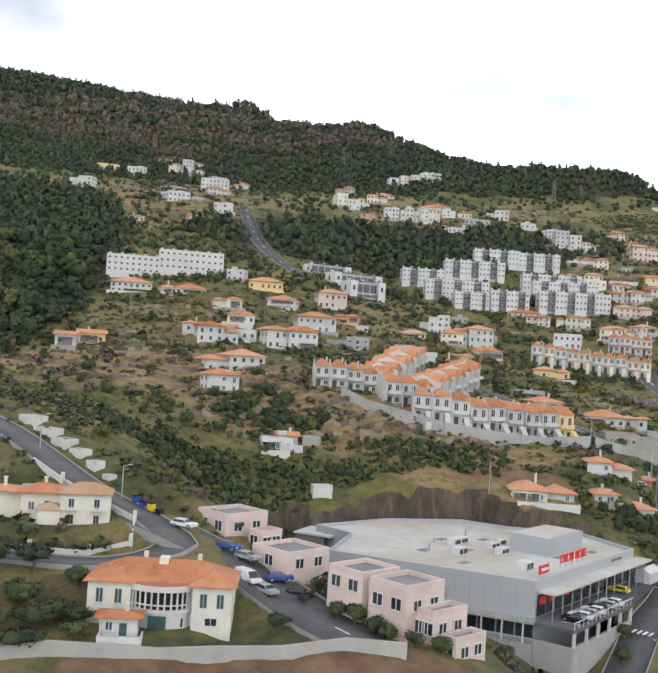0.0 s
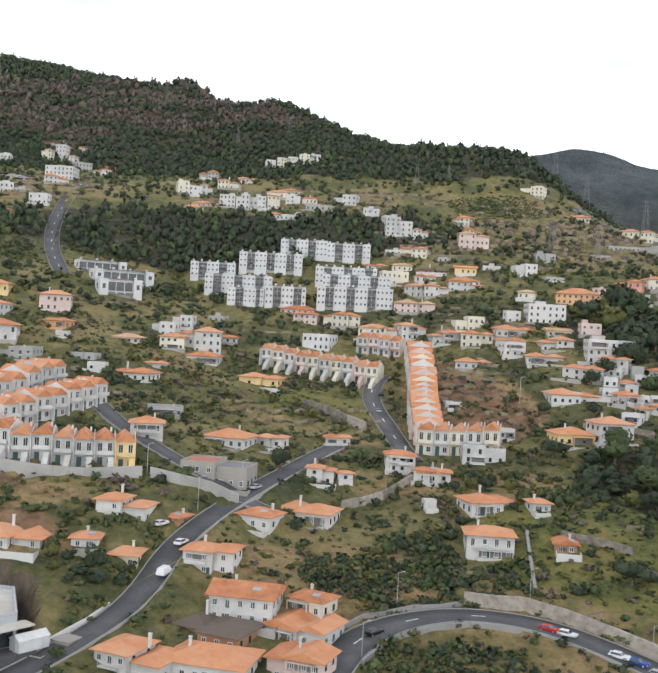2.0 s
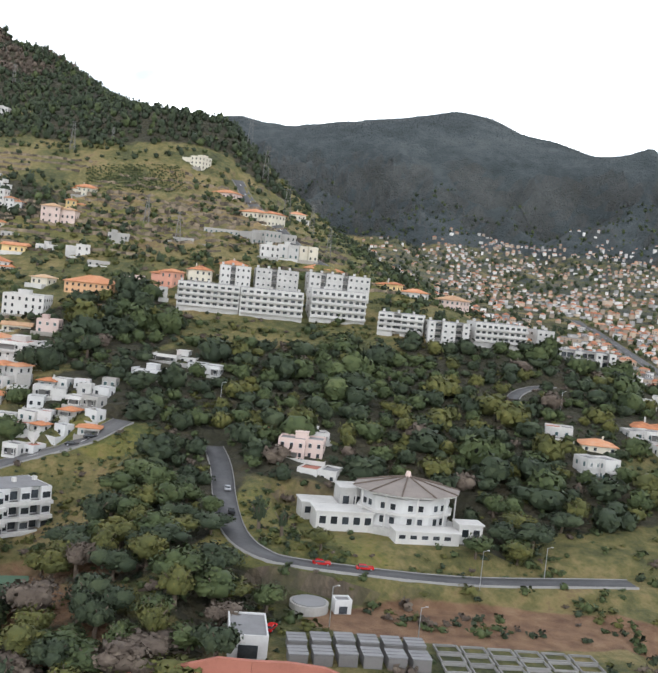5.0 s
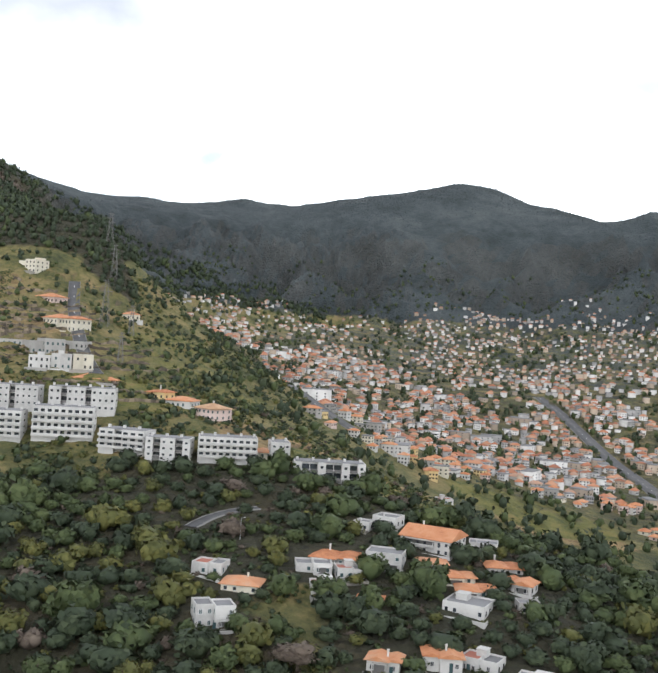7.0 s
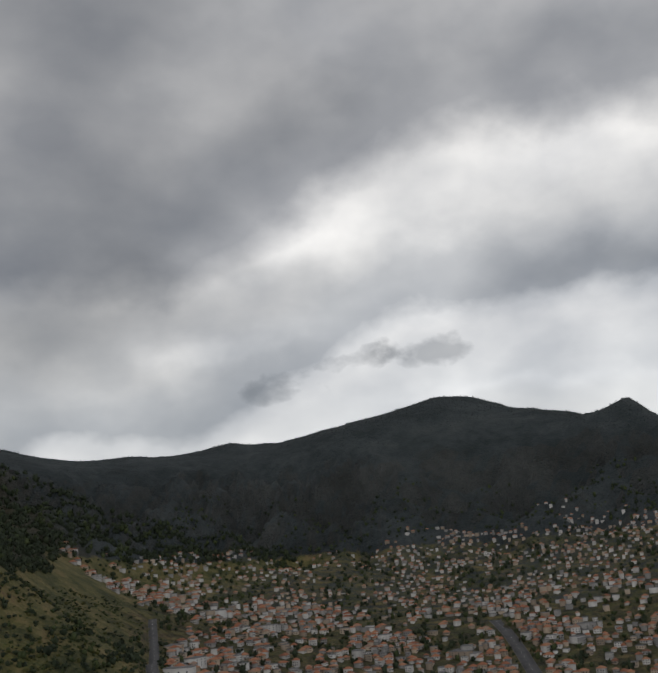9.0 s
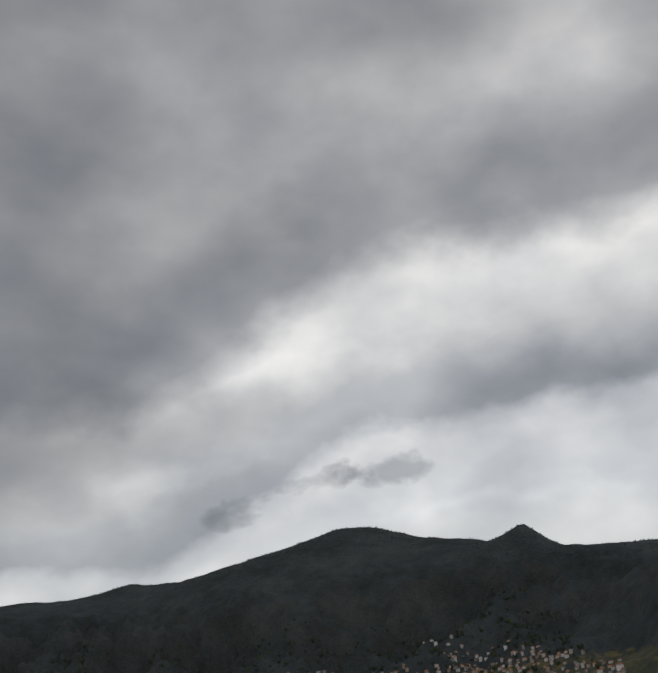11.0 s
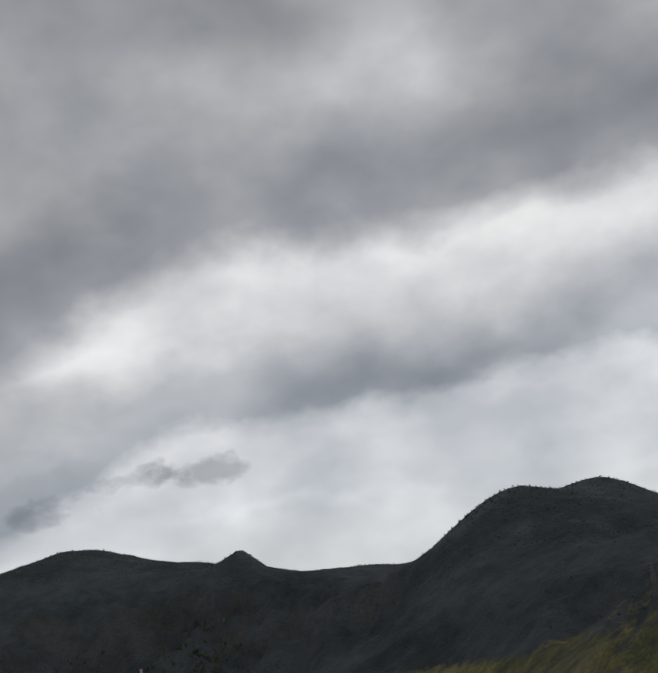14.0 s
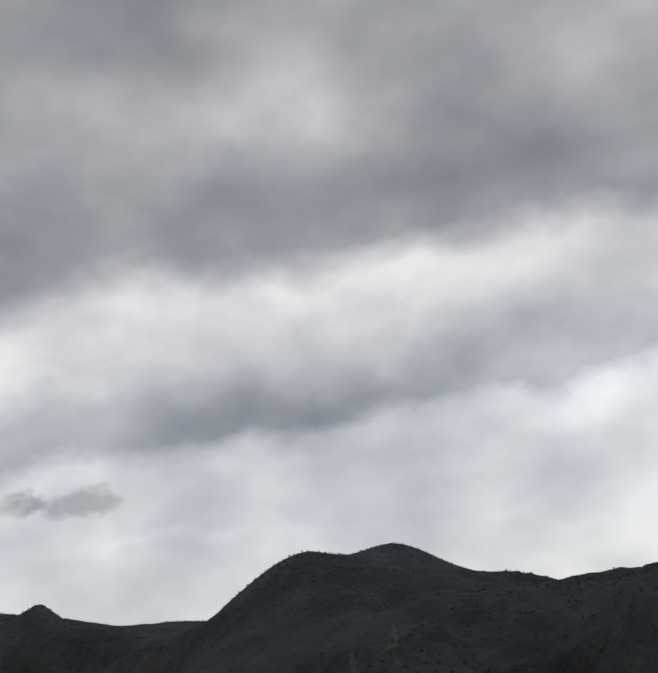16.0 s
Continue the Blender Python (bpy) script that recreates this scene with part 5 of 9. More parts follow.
house(234.2, 198.7, 5.9, 4.9, 1.9, -7, "hip", "cream", 1)
house(247.4, 199.5, 5.1, 4.3, 2.0, 8, "flat", "white", 1)
house(269.6, 196.6, 6.7, 5.8, 2.3, -26, "flat", "white", 1)
house(271.3, 202.1, 6.2, 5.1, 2.5, -3, "hip", "white", 1)
house(268.6, 206.7, 6.1, 5.3, 2.9, 5, "hip", "cream", 1)
house(265.1, 211.6, 4.9, 4.1, 2.2, 1, "hip", "white", 1)
house(256.0, 180.1, 4.5, 3.6, 3.2, -13, "gable", "white", 2)
house(264.0, 181.5, 5.2, 4.4, 3.6, -0, "gable", "white", 2)
house(269.8, 182.2, 5.2, 4.6, 2.7, -29, "flat", "white", 2)
house(277.5, 176.9, 8.2, 6.8, 4.4, -24, "flat", "white", 2)
house(254.3, 196.4, 3.7, 3.0, 1.9, -9, "hip", "cream", 1)
house(278.9, 197.6, 3.5, 3.1, 2.1, 2, "flat", "grey", 1)
house(171.0, 295.8, 8.5, 7.7, 4.6, 36, "flat", "grey", 0)
house(94.7, 322.8, 5.9, 4.5, 3.1, 12, "flat", "white", 0)
house(118.5, 312.0, 5.5, 3.7, 4.4, 10, "hip", "yellow", 0)
house(135.1, 286.6, 5.4, 3.4, 2.3, 1, "flat", "grey", 0)
house(94.8, 282.0, 5.5, 3.8, 3.0, -0, "hip", "cream", 0)
house(87.4, 285.5, 6.9, 5.8, 3.2, 29, "hip", "white", 0)
house(111.7, 277.9, 5.8, 3.7, 3.1, -6, "gable", "yellow", 0)
house(127.1, 275.8, 5.8, 4.4, 3.8, 12, "flat", "white", 0)
house(100.3, 274.5, 5.8, 4.2, 3.1, 5, "gable", "white", 0)
house(143.6, 259.9, 4.5, 3.1, 1.9, -21, "flat", "pink", 0)
house(125.3, 230.7, 5.5, 3.3, 2.4, 6, "gable", "cream", 1)
house(132.0, 229.1, 4.4, 3.7, 3.1, -4, "flat", "pink", 1)
house(-46.1, 454.2, 10.8, 8.5, 4.4, 22, "hip", "white", 0)
house(-65.7, 410.1, 9.4, 6.0, 2.6, 4, "flat", "yellow", 0)
house(-63.0, 342.9, 8.3, 6.3, 4.8, -12, "flat", "white", 0)
house(-34.8, 443.2, 8.4, 6.8, 4.4, 20, "hip", "white", 0)
house(-20.8, 396.6, 6.4, 5.4, 4.1, 25, "flat", "grey", 0)
house(-11.1, 400.3, 7.7, 5.4, 3.2, 20, "gable", "grey", 0)
house(-17.2, 346.1, 8.1, 5.1, 4.4, 17, "gable", "white", 0)
house(-5.8, 235.1, 4.1, 3.2, 3.0, -19, "flat", "white", 0)
house(30.1, 385.6, 7.5, 5.0, 4.4, -8, "gable", "grey", 0)
house(41.5, 203.3, 4.1, 3.2, 2.2, -3, "hip", "white", 1)
house(52.8, 230.0, 4.2, 2.6, 2.2, -3, "hip", "white", 0)
house(42.4, 234.7, 4.9, 3.4, 3.3, -14, "flat", "white", 0)

house(36.0, 333.4, 9.8, 6.5, 2.5, -5, "hip", "pink", 0)
house(61.6, 354.3, 7.4, 5.4, 3.0, 14, "hip", "cream", 0)
house(72.0, 335.0, 8.4, 6.0, 2.5, -12, "flat", "grey", 0)
house(44.8, 375.3, 6.4, 4.6, 3.2, 3, "hip", "pink", 0)
house(179.5, 350.6, 9.1, 6.5, 3.9, 10, "hip", "cream", 0)
house(103.8, 280.3, 8.0, 5.8, 2.3, -16, "hip", "dark", 0)
house(119.1, 278.7, 4.6, 3.3, 1.6, -20, "flat", "white", 0)
house(116.9, 239.7, 3.4, 2.5, 3.1, 10, "flat", "white", 0)
house(113.9, 226.4, 6.4, 4.6, 2.9, -4, "hip", "white", 1)
house(159.9, 254.9, 7.6, 5.4, 2.4, -6, "flat", "white", 0)
house(33.5, 216.9, 5.4, 3.9, 1.6, -8, "hip", "pink", 1)
house(47.4, 176.3, 5.7, 4.1, 1.7, 10, "flat", "grey", 1)
house(76.6, 162.0, 2.3, 1.7, 1.7, 14, "hip", "white", 1)
house(88.4, 153.2, 1.8, 1.3, 1.4, 10, "flat", "white", 1)
house(104.8, 182.8, 2.9, 2.1, 1.9, 5, "flat", "white", 1)
house(28.6, 199.4, 5.0, 3.6, 1.4, -11, "flat", "grey", 1)
house(32.7, 192.1, 3.2, 2.3, 1.6, -6, "flat", "white", 1)
house(67.8, 254.9, 8.3, 6.0, 2.3, -11, "hip", "pink", 0)
house(65.4, 167.3, 4.0, 2.9, 1.4, 13, "flat", "grey", 1)
house(98.0, 199.0, 3.2, 2.3, 1.4, 4, "flat", "white", 1)
house(-33.2, 351.7, 7.7, 5.6, 1.9, -20, "flat", "grey", 0)
house(-33.1, 333.1, 4.4, 3.2, 2.3, -16, "flat", "white", 0)
house(-19.7, 353.2, 4.6, 3.3, 1.9, -10, "hip", "white", 0)
house(-23.4, 327.4, 5.7, 4.1, 1.4, -18, "flat", "grey", 0)
house(21.6, 210.6, 2.6, 1.9, 1.4, -1, "flat", "white", 1)
house(49.2, 243.4, 4.0, 2.9, 1.4, -19, "flat", "grey", 0)
house(176.1, 302.0, 9.6, 6.5, 2.4, -3, "flat", "grey", 0)
house(107.5, 288.3, 4.6, 3.3, 1.4, 4, "flat", "grey", 0)
house(153.5, 291.2, 10.3, 6.5, 1.4, 7, "flat", "grey", 0)
house(160.3, 299.1, 9.4, 6.5, 1.4, 5, "flat", "grey", 0)
house(133.5, 269.6, 5.3, 3.8, 1.4, 8, "flat", "grey", 0)
house(93.6, 294.5, 4.8, 3.4, 1.4, -12, "flat", "white", 0)
house(151.4, 250.5, 1.9, 1.4, 2.9, 3, "flat", "white", 0)
house(164.3, 215.7, 6.5, 4.7, 2.1, -14, "flat", "modern", 1)
house(155.3, 211.9, 7.2, 5.2, 1.8, -18, "flat", "modern", 1)
house(158.3, 220.6, 8.3, 6.0, 1.5, -12, "flat", "white", 1)
house(184.6, 191.5, 3.6, 2.6, 1.5, 11, "flat", "white", 1)
house(176.5, 191.2, 2.2, 1.6, 1.4, -7, "hip", "brick", 1)
house(191.2, 271.9, 4.3, 3.1, 2.2, -4, "hip", "white", 0)


# ---- terraced rows ----
def terrace_unit(label, group, wall, m, w, d, h, stairs, near):
    """One house of a row: walls, tiled roof with its ridge along the row, windows, door, balcony and outside stair."""
    home = thing("terraced_house", label, "house", m, group)
    rise = d * 0.2
    eave = h - rise
    bm = bmesh.new()
    box(bm, 0, 0, (eave - 3) / 2, w, d, eave + 3)
    for s in (-1, 1):
        vs = [bm.verts.new((s * w / 2, yy, zz)) for yy, zz in ((-d / 2, eave), (d / 2, eave), (0, eave + rise + 0.06))]
        vs += [bm.verts.new((s * (w / 2 - 0.08), v.co.y, v.co.z)) for v in vs]
        for f in ((0, 1, 2), (5, 4, 3), (0, 3, 4, 1), (1, 4, 5, 2), (2, 5, 3, 0)):
            bm.faces.new([vs[i] for i in f])
    box(bm, -w / 2 + 0.06, -d / 2 - 0.35, (eave - 1.0) / 2, 0.14, 0.7, eave + 1.0)
    part("wall", bm, WALLS[wall], home)
    bm = bmesh.new()
    hip_roof(bm, w - 0.17, d, eave + 0.13, rise, 0.0, 0.12, True)
    for v in bm.verts:
        v.co.y *= 1.12
    part("roof", bm, TILE, home)
    for xc in (-w * 0.22, w * 0.25):
        add_window(home, xc, -d / 2 - 0.01, eave * 0.74, 0, 0.6, eave * 0.3, near)
    add_window(home, w * 0.25, -d / 2 - 0.01, eave * 0.25, 0, 0.7, eave * 0.22, near)
    bm = bmesh.new()
    box(bm, -w * 0.2, -d / 2 - 0.02, eave * 0.19, 0.65, 0.08, eave * 0.38)
    part("door", bm, SHUTTER, home)
    bm = bmesh.new()
    box(bm, 0.1, -d / 2 - 0.32, eave * 0.5, w * 0.8, 0.64, 0.12)
    box(bm, 0.1, -d / 2 - 0.61, eave * 0.5 + 0.28, w * 0.8, 0.06, 0.45)
    part("balcony", bm, WALLS[wall], home)
    if stairs:
        run, tall = 2.5, eave * 0.42
        side = [(-d / 2 - 0.7, -1.0), (-d / 2 - 0.7, tall)]
        for k in range(9):
            yy = -d / 2 - 0.7 - run * (k + 1) / 9
            side += [(yy, tall * (1 - k / 9)), (yy, tall * (1 - (k + 1) / 9))]
        side.append((side[-1][0], -1.0))
        bm = bmesh.new()
        ends = [[bm.verts.new((xx, yy, zz)) for yy, zz in side] for xx in (w * 0.3 - 0.38, w * 0.3 + 0.38)]
        for k in range(len(side)):
            j = (k + 1) % len(side)
            bm.faces.new((ends[0][k], ends[0][j], ends[1][j], ends[1][k]))
        bm.faces.new(ends[0][::-1])
        bm.faces.new(ends[1])
        bmesh.ops.recalc_face_normals(bm, faces=bm.faces)
        part("stair", bm, WALLS[wall], home)
    bm = bmesh.new()
    box(bm, w * 0.3, 0.4, h + 0.05, 0.26, 0.26, 0.6)
    part("chimney", bm, WALLS["white"], home)


def terrace_row(points, count, d, h, group, walls=("white",), stairs=False, near=True, outward=0):
    p = np.array(points, float)
    s = np.r_[0, np.cumsum(np.linalg.norm(np.diff(p, axis=0), axis=1))]
    w = s[-1] / count
    for i in range(count):
        a = (i + 0.5) * w
        x, y = np.interp(a, s, p[:, 0]), np.interp(a, s, p[:, 1])
        x0, y0, x1, y1 = np.interp(a - w / 2, s, p[:, 0]), np.interp(a - w / 2, s, p[:, 1]), np.interp(a + w / 2, s, p[:, 0]), np.interp(a + w / 2, s, p[:, 1])
        turn = math.degrees(math.atan2(y1 - y0, x1 - x0)) + outward
        back = Vector((-math.sin(radians(turn)), math.cos(radians(turn)))) * d / 2
        wall = walls[i % len(walls)]
        terrace_unit(f"{WALL_WORDS[wall]} terraced house with orange tiled roof in a row", group, wall, pose(x + back.x, y + back.y, at_ground(x, y) - 0.1, 0, 0, turn), w, d, h, stairs, near)


terrace_row([(9, 157.5), (19, 157.5)], 4, 5.0, 4.4, "upper white terrace row")
terrace_row([(20, 158), (24.5, 166), (30, 180)], 7, 5.0, 4.3, "upper white terrace row")
terrace_row([(19.5, 152.5), (27, 154)], 3, 5.0, 4.6, "middle white terrace row")
terrace_row([(27.5, 154.3), (33, 163), (38.5, 173)], 7, 4.6, 4.4, "middle white terrace row")
terrace_row([(23, 147.6), (31, 146.8), (40, 147.8), (47.5, 149.5)], 9, 5.2, 4.9, "lower white terrace row", ("white",) * 8 + ("yellow",), True)
terrace_row([(60.5, 219.5), (73, 215.5), (84.5, 211.2)], 10, 4.6, 4.6, "pale terrace row above the green", ("white", "cream", "white", "pink", "cream"), True)
terrace_row([(81, 228), (90, 224.5)], 4, 4.6, 4.6, "curved terrace row", ("white", "pink"))
terrace_row([(91.5, 223), (91, 208), (89.5, 193), (89, 181)], 14, 4.6, 4.6, "curved terrace row", ("white", "pink", "cream", "white"), False, True, 0)
terrace_row([(89, 177), (102, 173.5)], 5, 4.8, 5.2, "lower end of the curved row", ("cream", "white"))


# ---- blocks of flats ----
def flats(label, group, x, y, w, d, h, rot, levels, bays, wall="white", recess=(), base=2.5, z=None, bands=False, glass=0.36):
    """A flat-roofed block: white piers and windows, with recessed dark loggias in the named bays."""
    z = at_ground(x, y) if z is None else z
    block = thing("apartment_block", label, "apartment block", pose(x, y, z, 0, 0, rot), group)
    bw, storey = w / bays, h / levels
    plan = [(-w / 2, d / 2)]
    for i in range(bays):
        x0, x1, front = -w / 2 + bw * i, -w / 2 + bw * (i + 1), -d / 2 + (0.9 if i in recess else 0.0)
        for corner in ((x0, front), (x1, front)):
            if corner != plan[-1]:
                plan.append(corner)
    plan.append((w / 2, d / 2))
    plan = [c for k, c in enumerate(plan) if not (0 < k < len(plan) - 1 and plan[k - 1][1] == c[1] == plan[k + 1][1])]
    bm = bmesh.new()
    low, top = [bm.verts.new((px, py, -base)) for px, py in plan], [bm.verts.new((px, py, h + 0.22)) for px, py in plan]
    for k in range(len(plan)):
        j = (k + 1) % len(plan)
        bm.faces.new((low[k], low[j], top[j], top[k]))
    bm.faces.new(top)
    part("wall", bm, WALLS[wall], block)
    for i in recess:
        xc = -w / 2 + bw * (i + 0.5)
        for k in range(levels):
            # floor and railing coloured dark so that the recess reads as shaded
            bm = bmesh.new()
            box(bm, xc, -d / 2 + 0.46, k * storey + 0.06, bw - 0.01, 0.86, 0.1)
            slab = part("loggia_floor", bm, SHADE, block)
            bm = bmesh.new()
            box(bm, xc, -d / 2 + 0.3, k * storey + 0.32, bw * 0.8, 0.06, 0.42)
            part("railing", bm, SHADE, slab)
    if bands:
        for k in range(levels):
            bm = bmesh.new()
            box(bm, 0, -d / 2 - 0.36, k * storey + 0.2, w, 0.7, 0.5)
            part("balcony", bm, WALLS["white"], block)
    bm = bmesh.new()
    box(bm, 0, 0, h + 0.26, w - 0.6, d - 0.6, 0.06)
    part("roof", bm, SLAB, block)
    for i in range(0, bays, 2):
        bm = bmesh.new()
        box(bm, -w / 2 + bw * (i + 0.5), 0.2, h + 0.55, 0.5, 0.6, 0.6)
        part("roof_vent", bm, WALLS["white"], block)
    for k in range(levels):
        for i in range(bays):
            yy = -d / 2 - 0.01 if i not in recess else -d / 2 + 0.89
            # wider, taller panes in the recessed bays give them their dark look
            add_window(block, -w / 2 + bw * (i + 0.5), yy, (k + 0.55) * storey, 0, min(bw * (glass if i not in recess else 0.9), 2.6), storey * (0.62 if i in recess else 0.46 if bands else 0.36), False)
        for s in (-1, 1):
            add_window(block, s * (w / 2 + 0.01), 0, (k + 0.55) * storey, 90 * s, 0.7, storey * 0.42, False)


HOUSING = "white housing blocks with grey loggias"
for bx, by, bw, bh, br in (
    (68.0, 288.8, 13.0, 4.4, -4), (80.4, 287.7, 12.0, 4.2, -4), (44.2, 274.9, 11.7, 3.8, 2), (59.3, 277.9, 16.8, 4.2, -2), (51.9, 264.6, 17.0, 4.2, 0), (79.4, 270.8, 16.0, 4.4, -4), (81.9, 266.2, 17.4, 4.2, -4),
    (54.4, 257.1, 9.0, 3.6, 0), (64.1, 256.3, 10.0, 4.6, 0), (81.2, 256.0, 18.6, 4.7, -2),
):
    bays = round(bw / 1.05)
    flats("white apartment block with grey recessed loggias and flat roof", HOUSING, bx, by, bw, 4.6, bh, br, 3, bays, "modern", tuple(k for k in range(1, bays - 1) if k % 5 in (2, 3)))
flats("long white school building with ribbon windows and flat roof", "", -30, 236, 12, 6, 3.9, 8, 3, 9, "white")
flats("long white school building with ribbon windows and flat roof", "", -17, 238.5, 15, 6, 4.5, 8, 3, 11, "white")
flats("low white modern hillside block with dark window bands", "modern white hillside blocks", 17, 263, 12, 5, 2.4, 30, 1, 6, "modern", (0, 1, 2, 3, 4))
flats("low white modern hillside block with dark window bands", "modern white hillside blocks", 23.5, 257.5, 15, 5, 2.8, 30, 1, 7, "modern", (1, 2, 3, 4, 5))
flats("low white modern hillside block with dark window bands", "modern white hillside blocks", 25, 246.5, 10, 5, 3.4, 25, 1, 5, "modern", (1, 2, 3))
EAST = "white apartment blocks with balcony bands"
flats("long white apartment block with continuous balcony bands", EAST, 161.4, 248, 13.4, 6, 4.9, 5, 4, 9, "white", (), 3, None, True, 0.6)
flats("long white apartment block with continuous balcony bands", EAST, 175.2, 248.5, 13.8, 6, 5.2, 5, 4, 9, "white", (), 3, None, True, 0.6)
flats("long white apartment block with continuous balcony bands", EAST, 189.9, 251.5, 12.6, 6, 6.0, 8, 4, 9, "white", (), 3, None, True, 0.6)
flats("white apartment block with terracotta piers", EAST, 166.4, 261, 7, 6, 4.6, 5, 3, 6, "white", (2,))
flats("white apartment block with terracotta piers", EAST, 176.0, 262.5, 10, 6, 4.4, 5, 3, 8, "white", (3,))
flats("white apartment block with terracotta piers", EAST, 190.6, 263, 14.5, 6, 5.0, 8, 3, 11, "white", (2, 6))
ROWE = "low white flats along the wood"
flats("low white flats with balconies above the wooded slope", ROWE, 204.5, 246.5, 10, 6, 3.6, -12, 3, 6, "white", (2,), 3, None, True, 0.6)
flats("low white flats with balconies above the wooded slope", ROWE, 214, 243, 9, 6, 3.8, 0, 3, 6, "white", (1, 4))
flats("low white flats with balconies above the wooded slope", ROWE, 225.5, 245, 12, 6, 3.9, 8, 3, 9, "white", (), 3, None, True, 0.6)
flats("low white flats with balconies above the wooded slope", ROWE, 236, 247, 4, 6, 4.4, 10, 3, 3, "white")
flats("low white flats with balconies above the wooded slope", ROWE, 246.5, 249.5, 15, 6, 3.4, 6, 2, 9, "white", (1, 2, 4, 5, 7))
STEP = "stepped white hillside flats"
for i, (bx, by, bw, bh, br) in enumerate(((126.5, 152, 7.5, 4.4, 38), (132, 156.5, 7.5, 5.0, 40), (137.5, 161.5, 7.5, 6.2, 42), (142.5, 166.5, 7.5, 6.0, 40))):
    flats("stepped white flats with grey flat roof and terraces", STEP, bx, by, bw, 7.0, bh, br, 2 if i < 2 else 3, 5, "modern", (1, 3) if i % 2 else (2,), 4, None, True, 0.72)


# ---- supermarket ----
STORE_BASE = 92.6
FRONT = pose(26.5, 94.9, STORE_BASE, 0, 0, 48.3)
SIDE = pose(8.4, 104.6, STORE_BASE, 0, 0, -28.2)


def build_store():
    shop = thing("supermarket", "large grey clad supermarket with pale flat roof and red signs", "supermarket", Matrix.Identity(4))

    def block(name, at, cx, cy, cz, sx, sy, sz, mat, label="", parent=None):
        bm = bmesh.new()
        box(bm, cx, cy, cz, sx, sy, sz)
        bmesh.ops.transform(bm, matrix=at, verts=bm.verts)
        return part(name, bm, mat, parent or shop, label)

    cx, cy = sum(p[0] for p in STORE_RING) / 9, sum(p[1] for p in STORE_RING) / 9
    inner = [(cx + (x - cx) * 0.985, cy + (y - cy) * 0.985) for x, y in STORE_RING]
    bm = bmesh.new()
    prism(bm, STORE_RING, 88.0, STORE_BASE + 7.35)
    part("wall", bm, CLAD, shop)
    bm = bmesh.new()
    prism(bm, inner, STORE_BASE + 7.35, STORE_BASE + 7.45)
    part("roof", bm, ROOFING, shop, "pale sandy roof membrane")
    for k in range(9):
        (x0, y0), (x1, y1), (u0, v0), (u1, v1) = STORE_RING[k], STORE_RING[(k + 1) % 9], inner[k], inner[(k + 1) % 9]
        bm = bmesh.new()
        prism(bm, [(x0, y0), (x1, y1), (u1, v1), (u0, v0)], STORE_BASE + 7.35, STORE_BASE + 7.8)
        part("parapet", bm, CLAD, shop)
    # vertical cladding joints on the long side
    for k in range(1, 14):
        block("cladding_joint", SIDE, k * 1.45, -0.015, 6.0, 0.04, 0.03, 2.5, WALLS["grey"])
    block("service_door", SIDE, 12.2, -0.03, 5.6, 0.7, 0.06, 1.1, WALLS["grey"])
    block("service_door", SIDE, 8.0, -0.03, 5.8, 0.6, 0.06, 1.3, WALLS["grey"])
    block("plant_room", FRONT, 17.8, 7.2, 8.3, 8.4, 4.6, 1.9, CLAD, "grey plant room on the roof")
    block("plant_room_roof", FRONT, 17.8, 7.2, 9.28, 8.0, 4.2, 0.08, ROOFING)
    for x, y, sx, sy, sz in ((11.2, 14.5, 3.0, 0.9, 0.7), (12.6, 11.0, 1.7, 0.8, 0.6), (10.4, 8.8, 1.5, 0.9, 0.7), (6.2, 11.4, 1.6, 0.9, 0.8), (5.2, 3.6, 1.4, 1.1, 0.9), (15.4, 11.5, 1.3, 0.7, 0.5)):
        unit = block("roof_fan_unit", FRONT, x, y, 7.45 + sz / 2, sx, sy, sz, FRAME)
        for g in (-0.25, 0.25):
            block("grille", FRONT, x + g * sx, y - sy / 2 - 0.02, 7.45 + sz / 2, sx * 0.38, 0.04, sz * 0.6, PANE, "", unit)
    for x, y in ((3, 9), (8, 5), (9, 12), (14, 4), (16, 14), (5, 15), (20, 3), (12, 17)):
        block("skylight", FRONT, x, y, 7.47, 1.3, 0.8, 0.08, SLAB)
    for x, y, high in ((4.0, 14.0, 0.7), (5.2, 14.4, 0.9), (16.5, 16.5, 0.8), (9.5, 16.5, 0.6)):
        bm = bmesh.new()
        tube(bm, (x, y, 7.4), (x, y, 7.4 + high), 0.09)
        bmesh.ops.transform(bm, matrix=FRONT, verts=bm.verts)
        part("vent_pipe", bm, METAL, shop)
    # canopy and shop front above the deck
    block("canopy", FRONT, 13.0, -0.9, 6.75, 25.0, 1.8, 0.18, ROOFING, "pale entrance canopy")
    for k in range(12):
        block("shop_window", FRONT, 1.3 + k * 2.0, -0.05, 5.5, 1.7, 0.1, 1.9, PANE)
        bm = bmesh.new()
        tube(bm, (0.3 + k * 2.1, -1.65, 4.4), (0.3 + k * 2.1, -1.65, 6.7), 0.07)
        bmesh.ops.transform(bm, matrix=FRONT, verts=bm.verts)
        part("canopy_post", bm, METAL, shop)
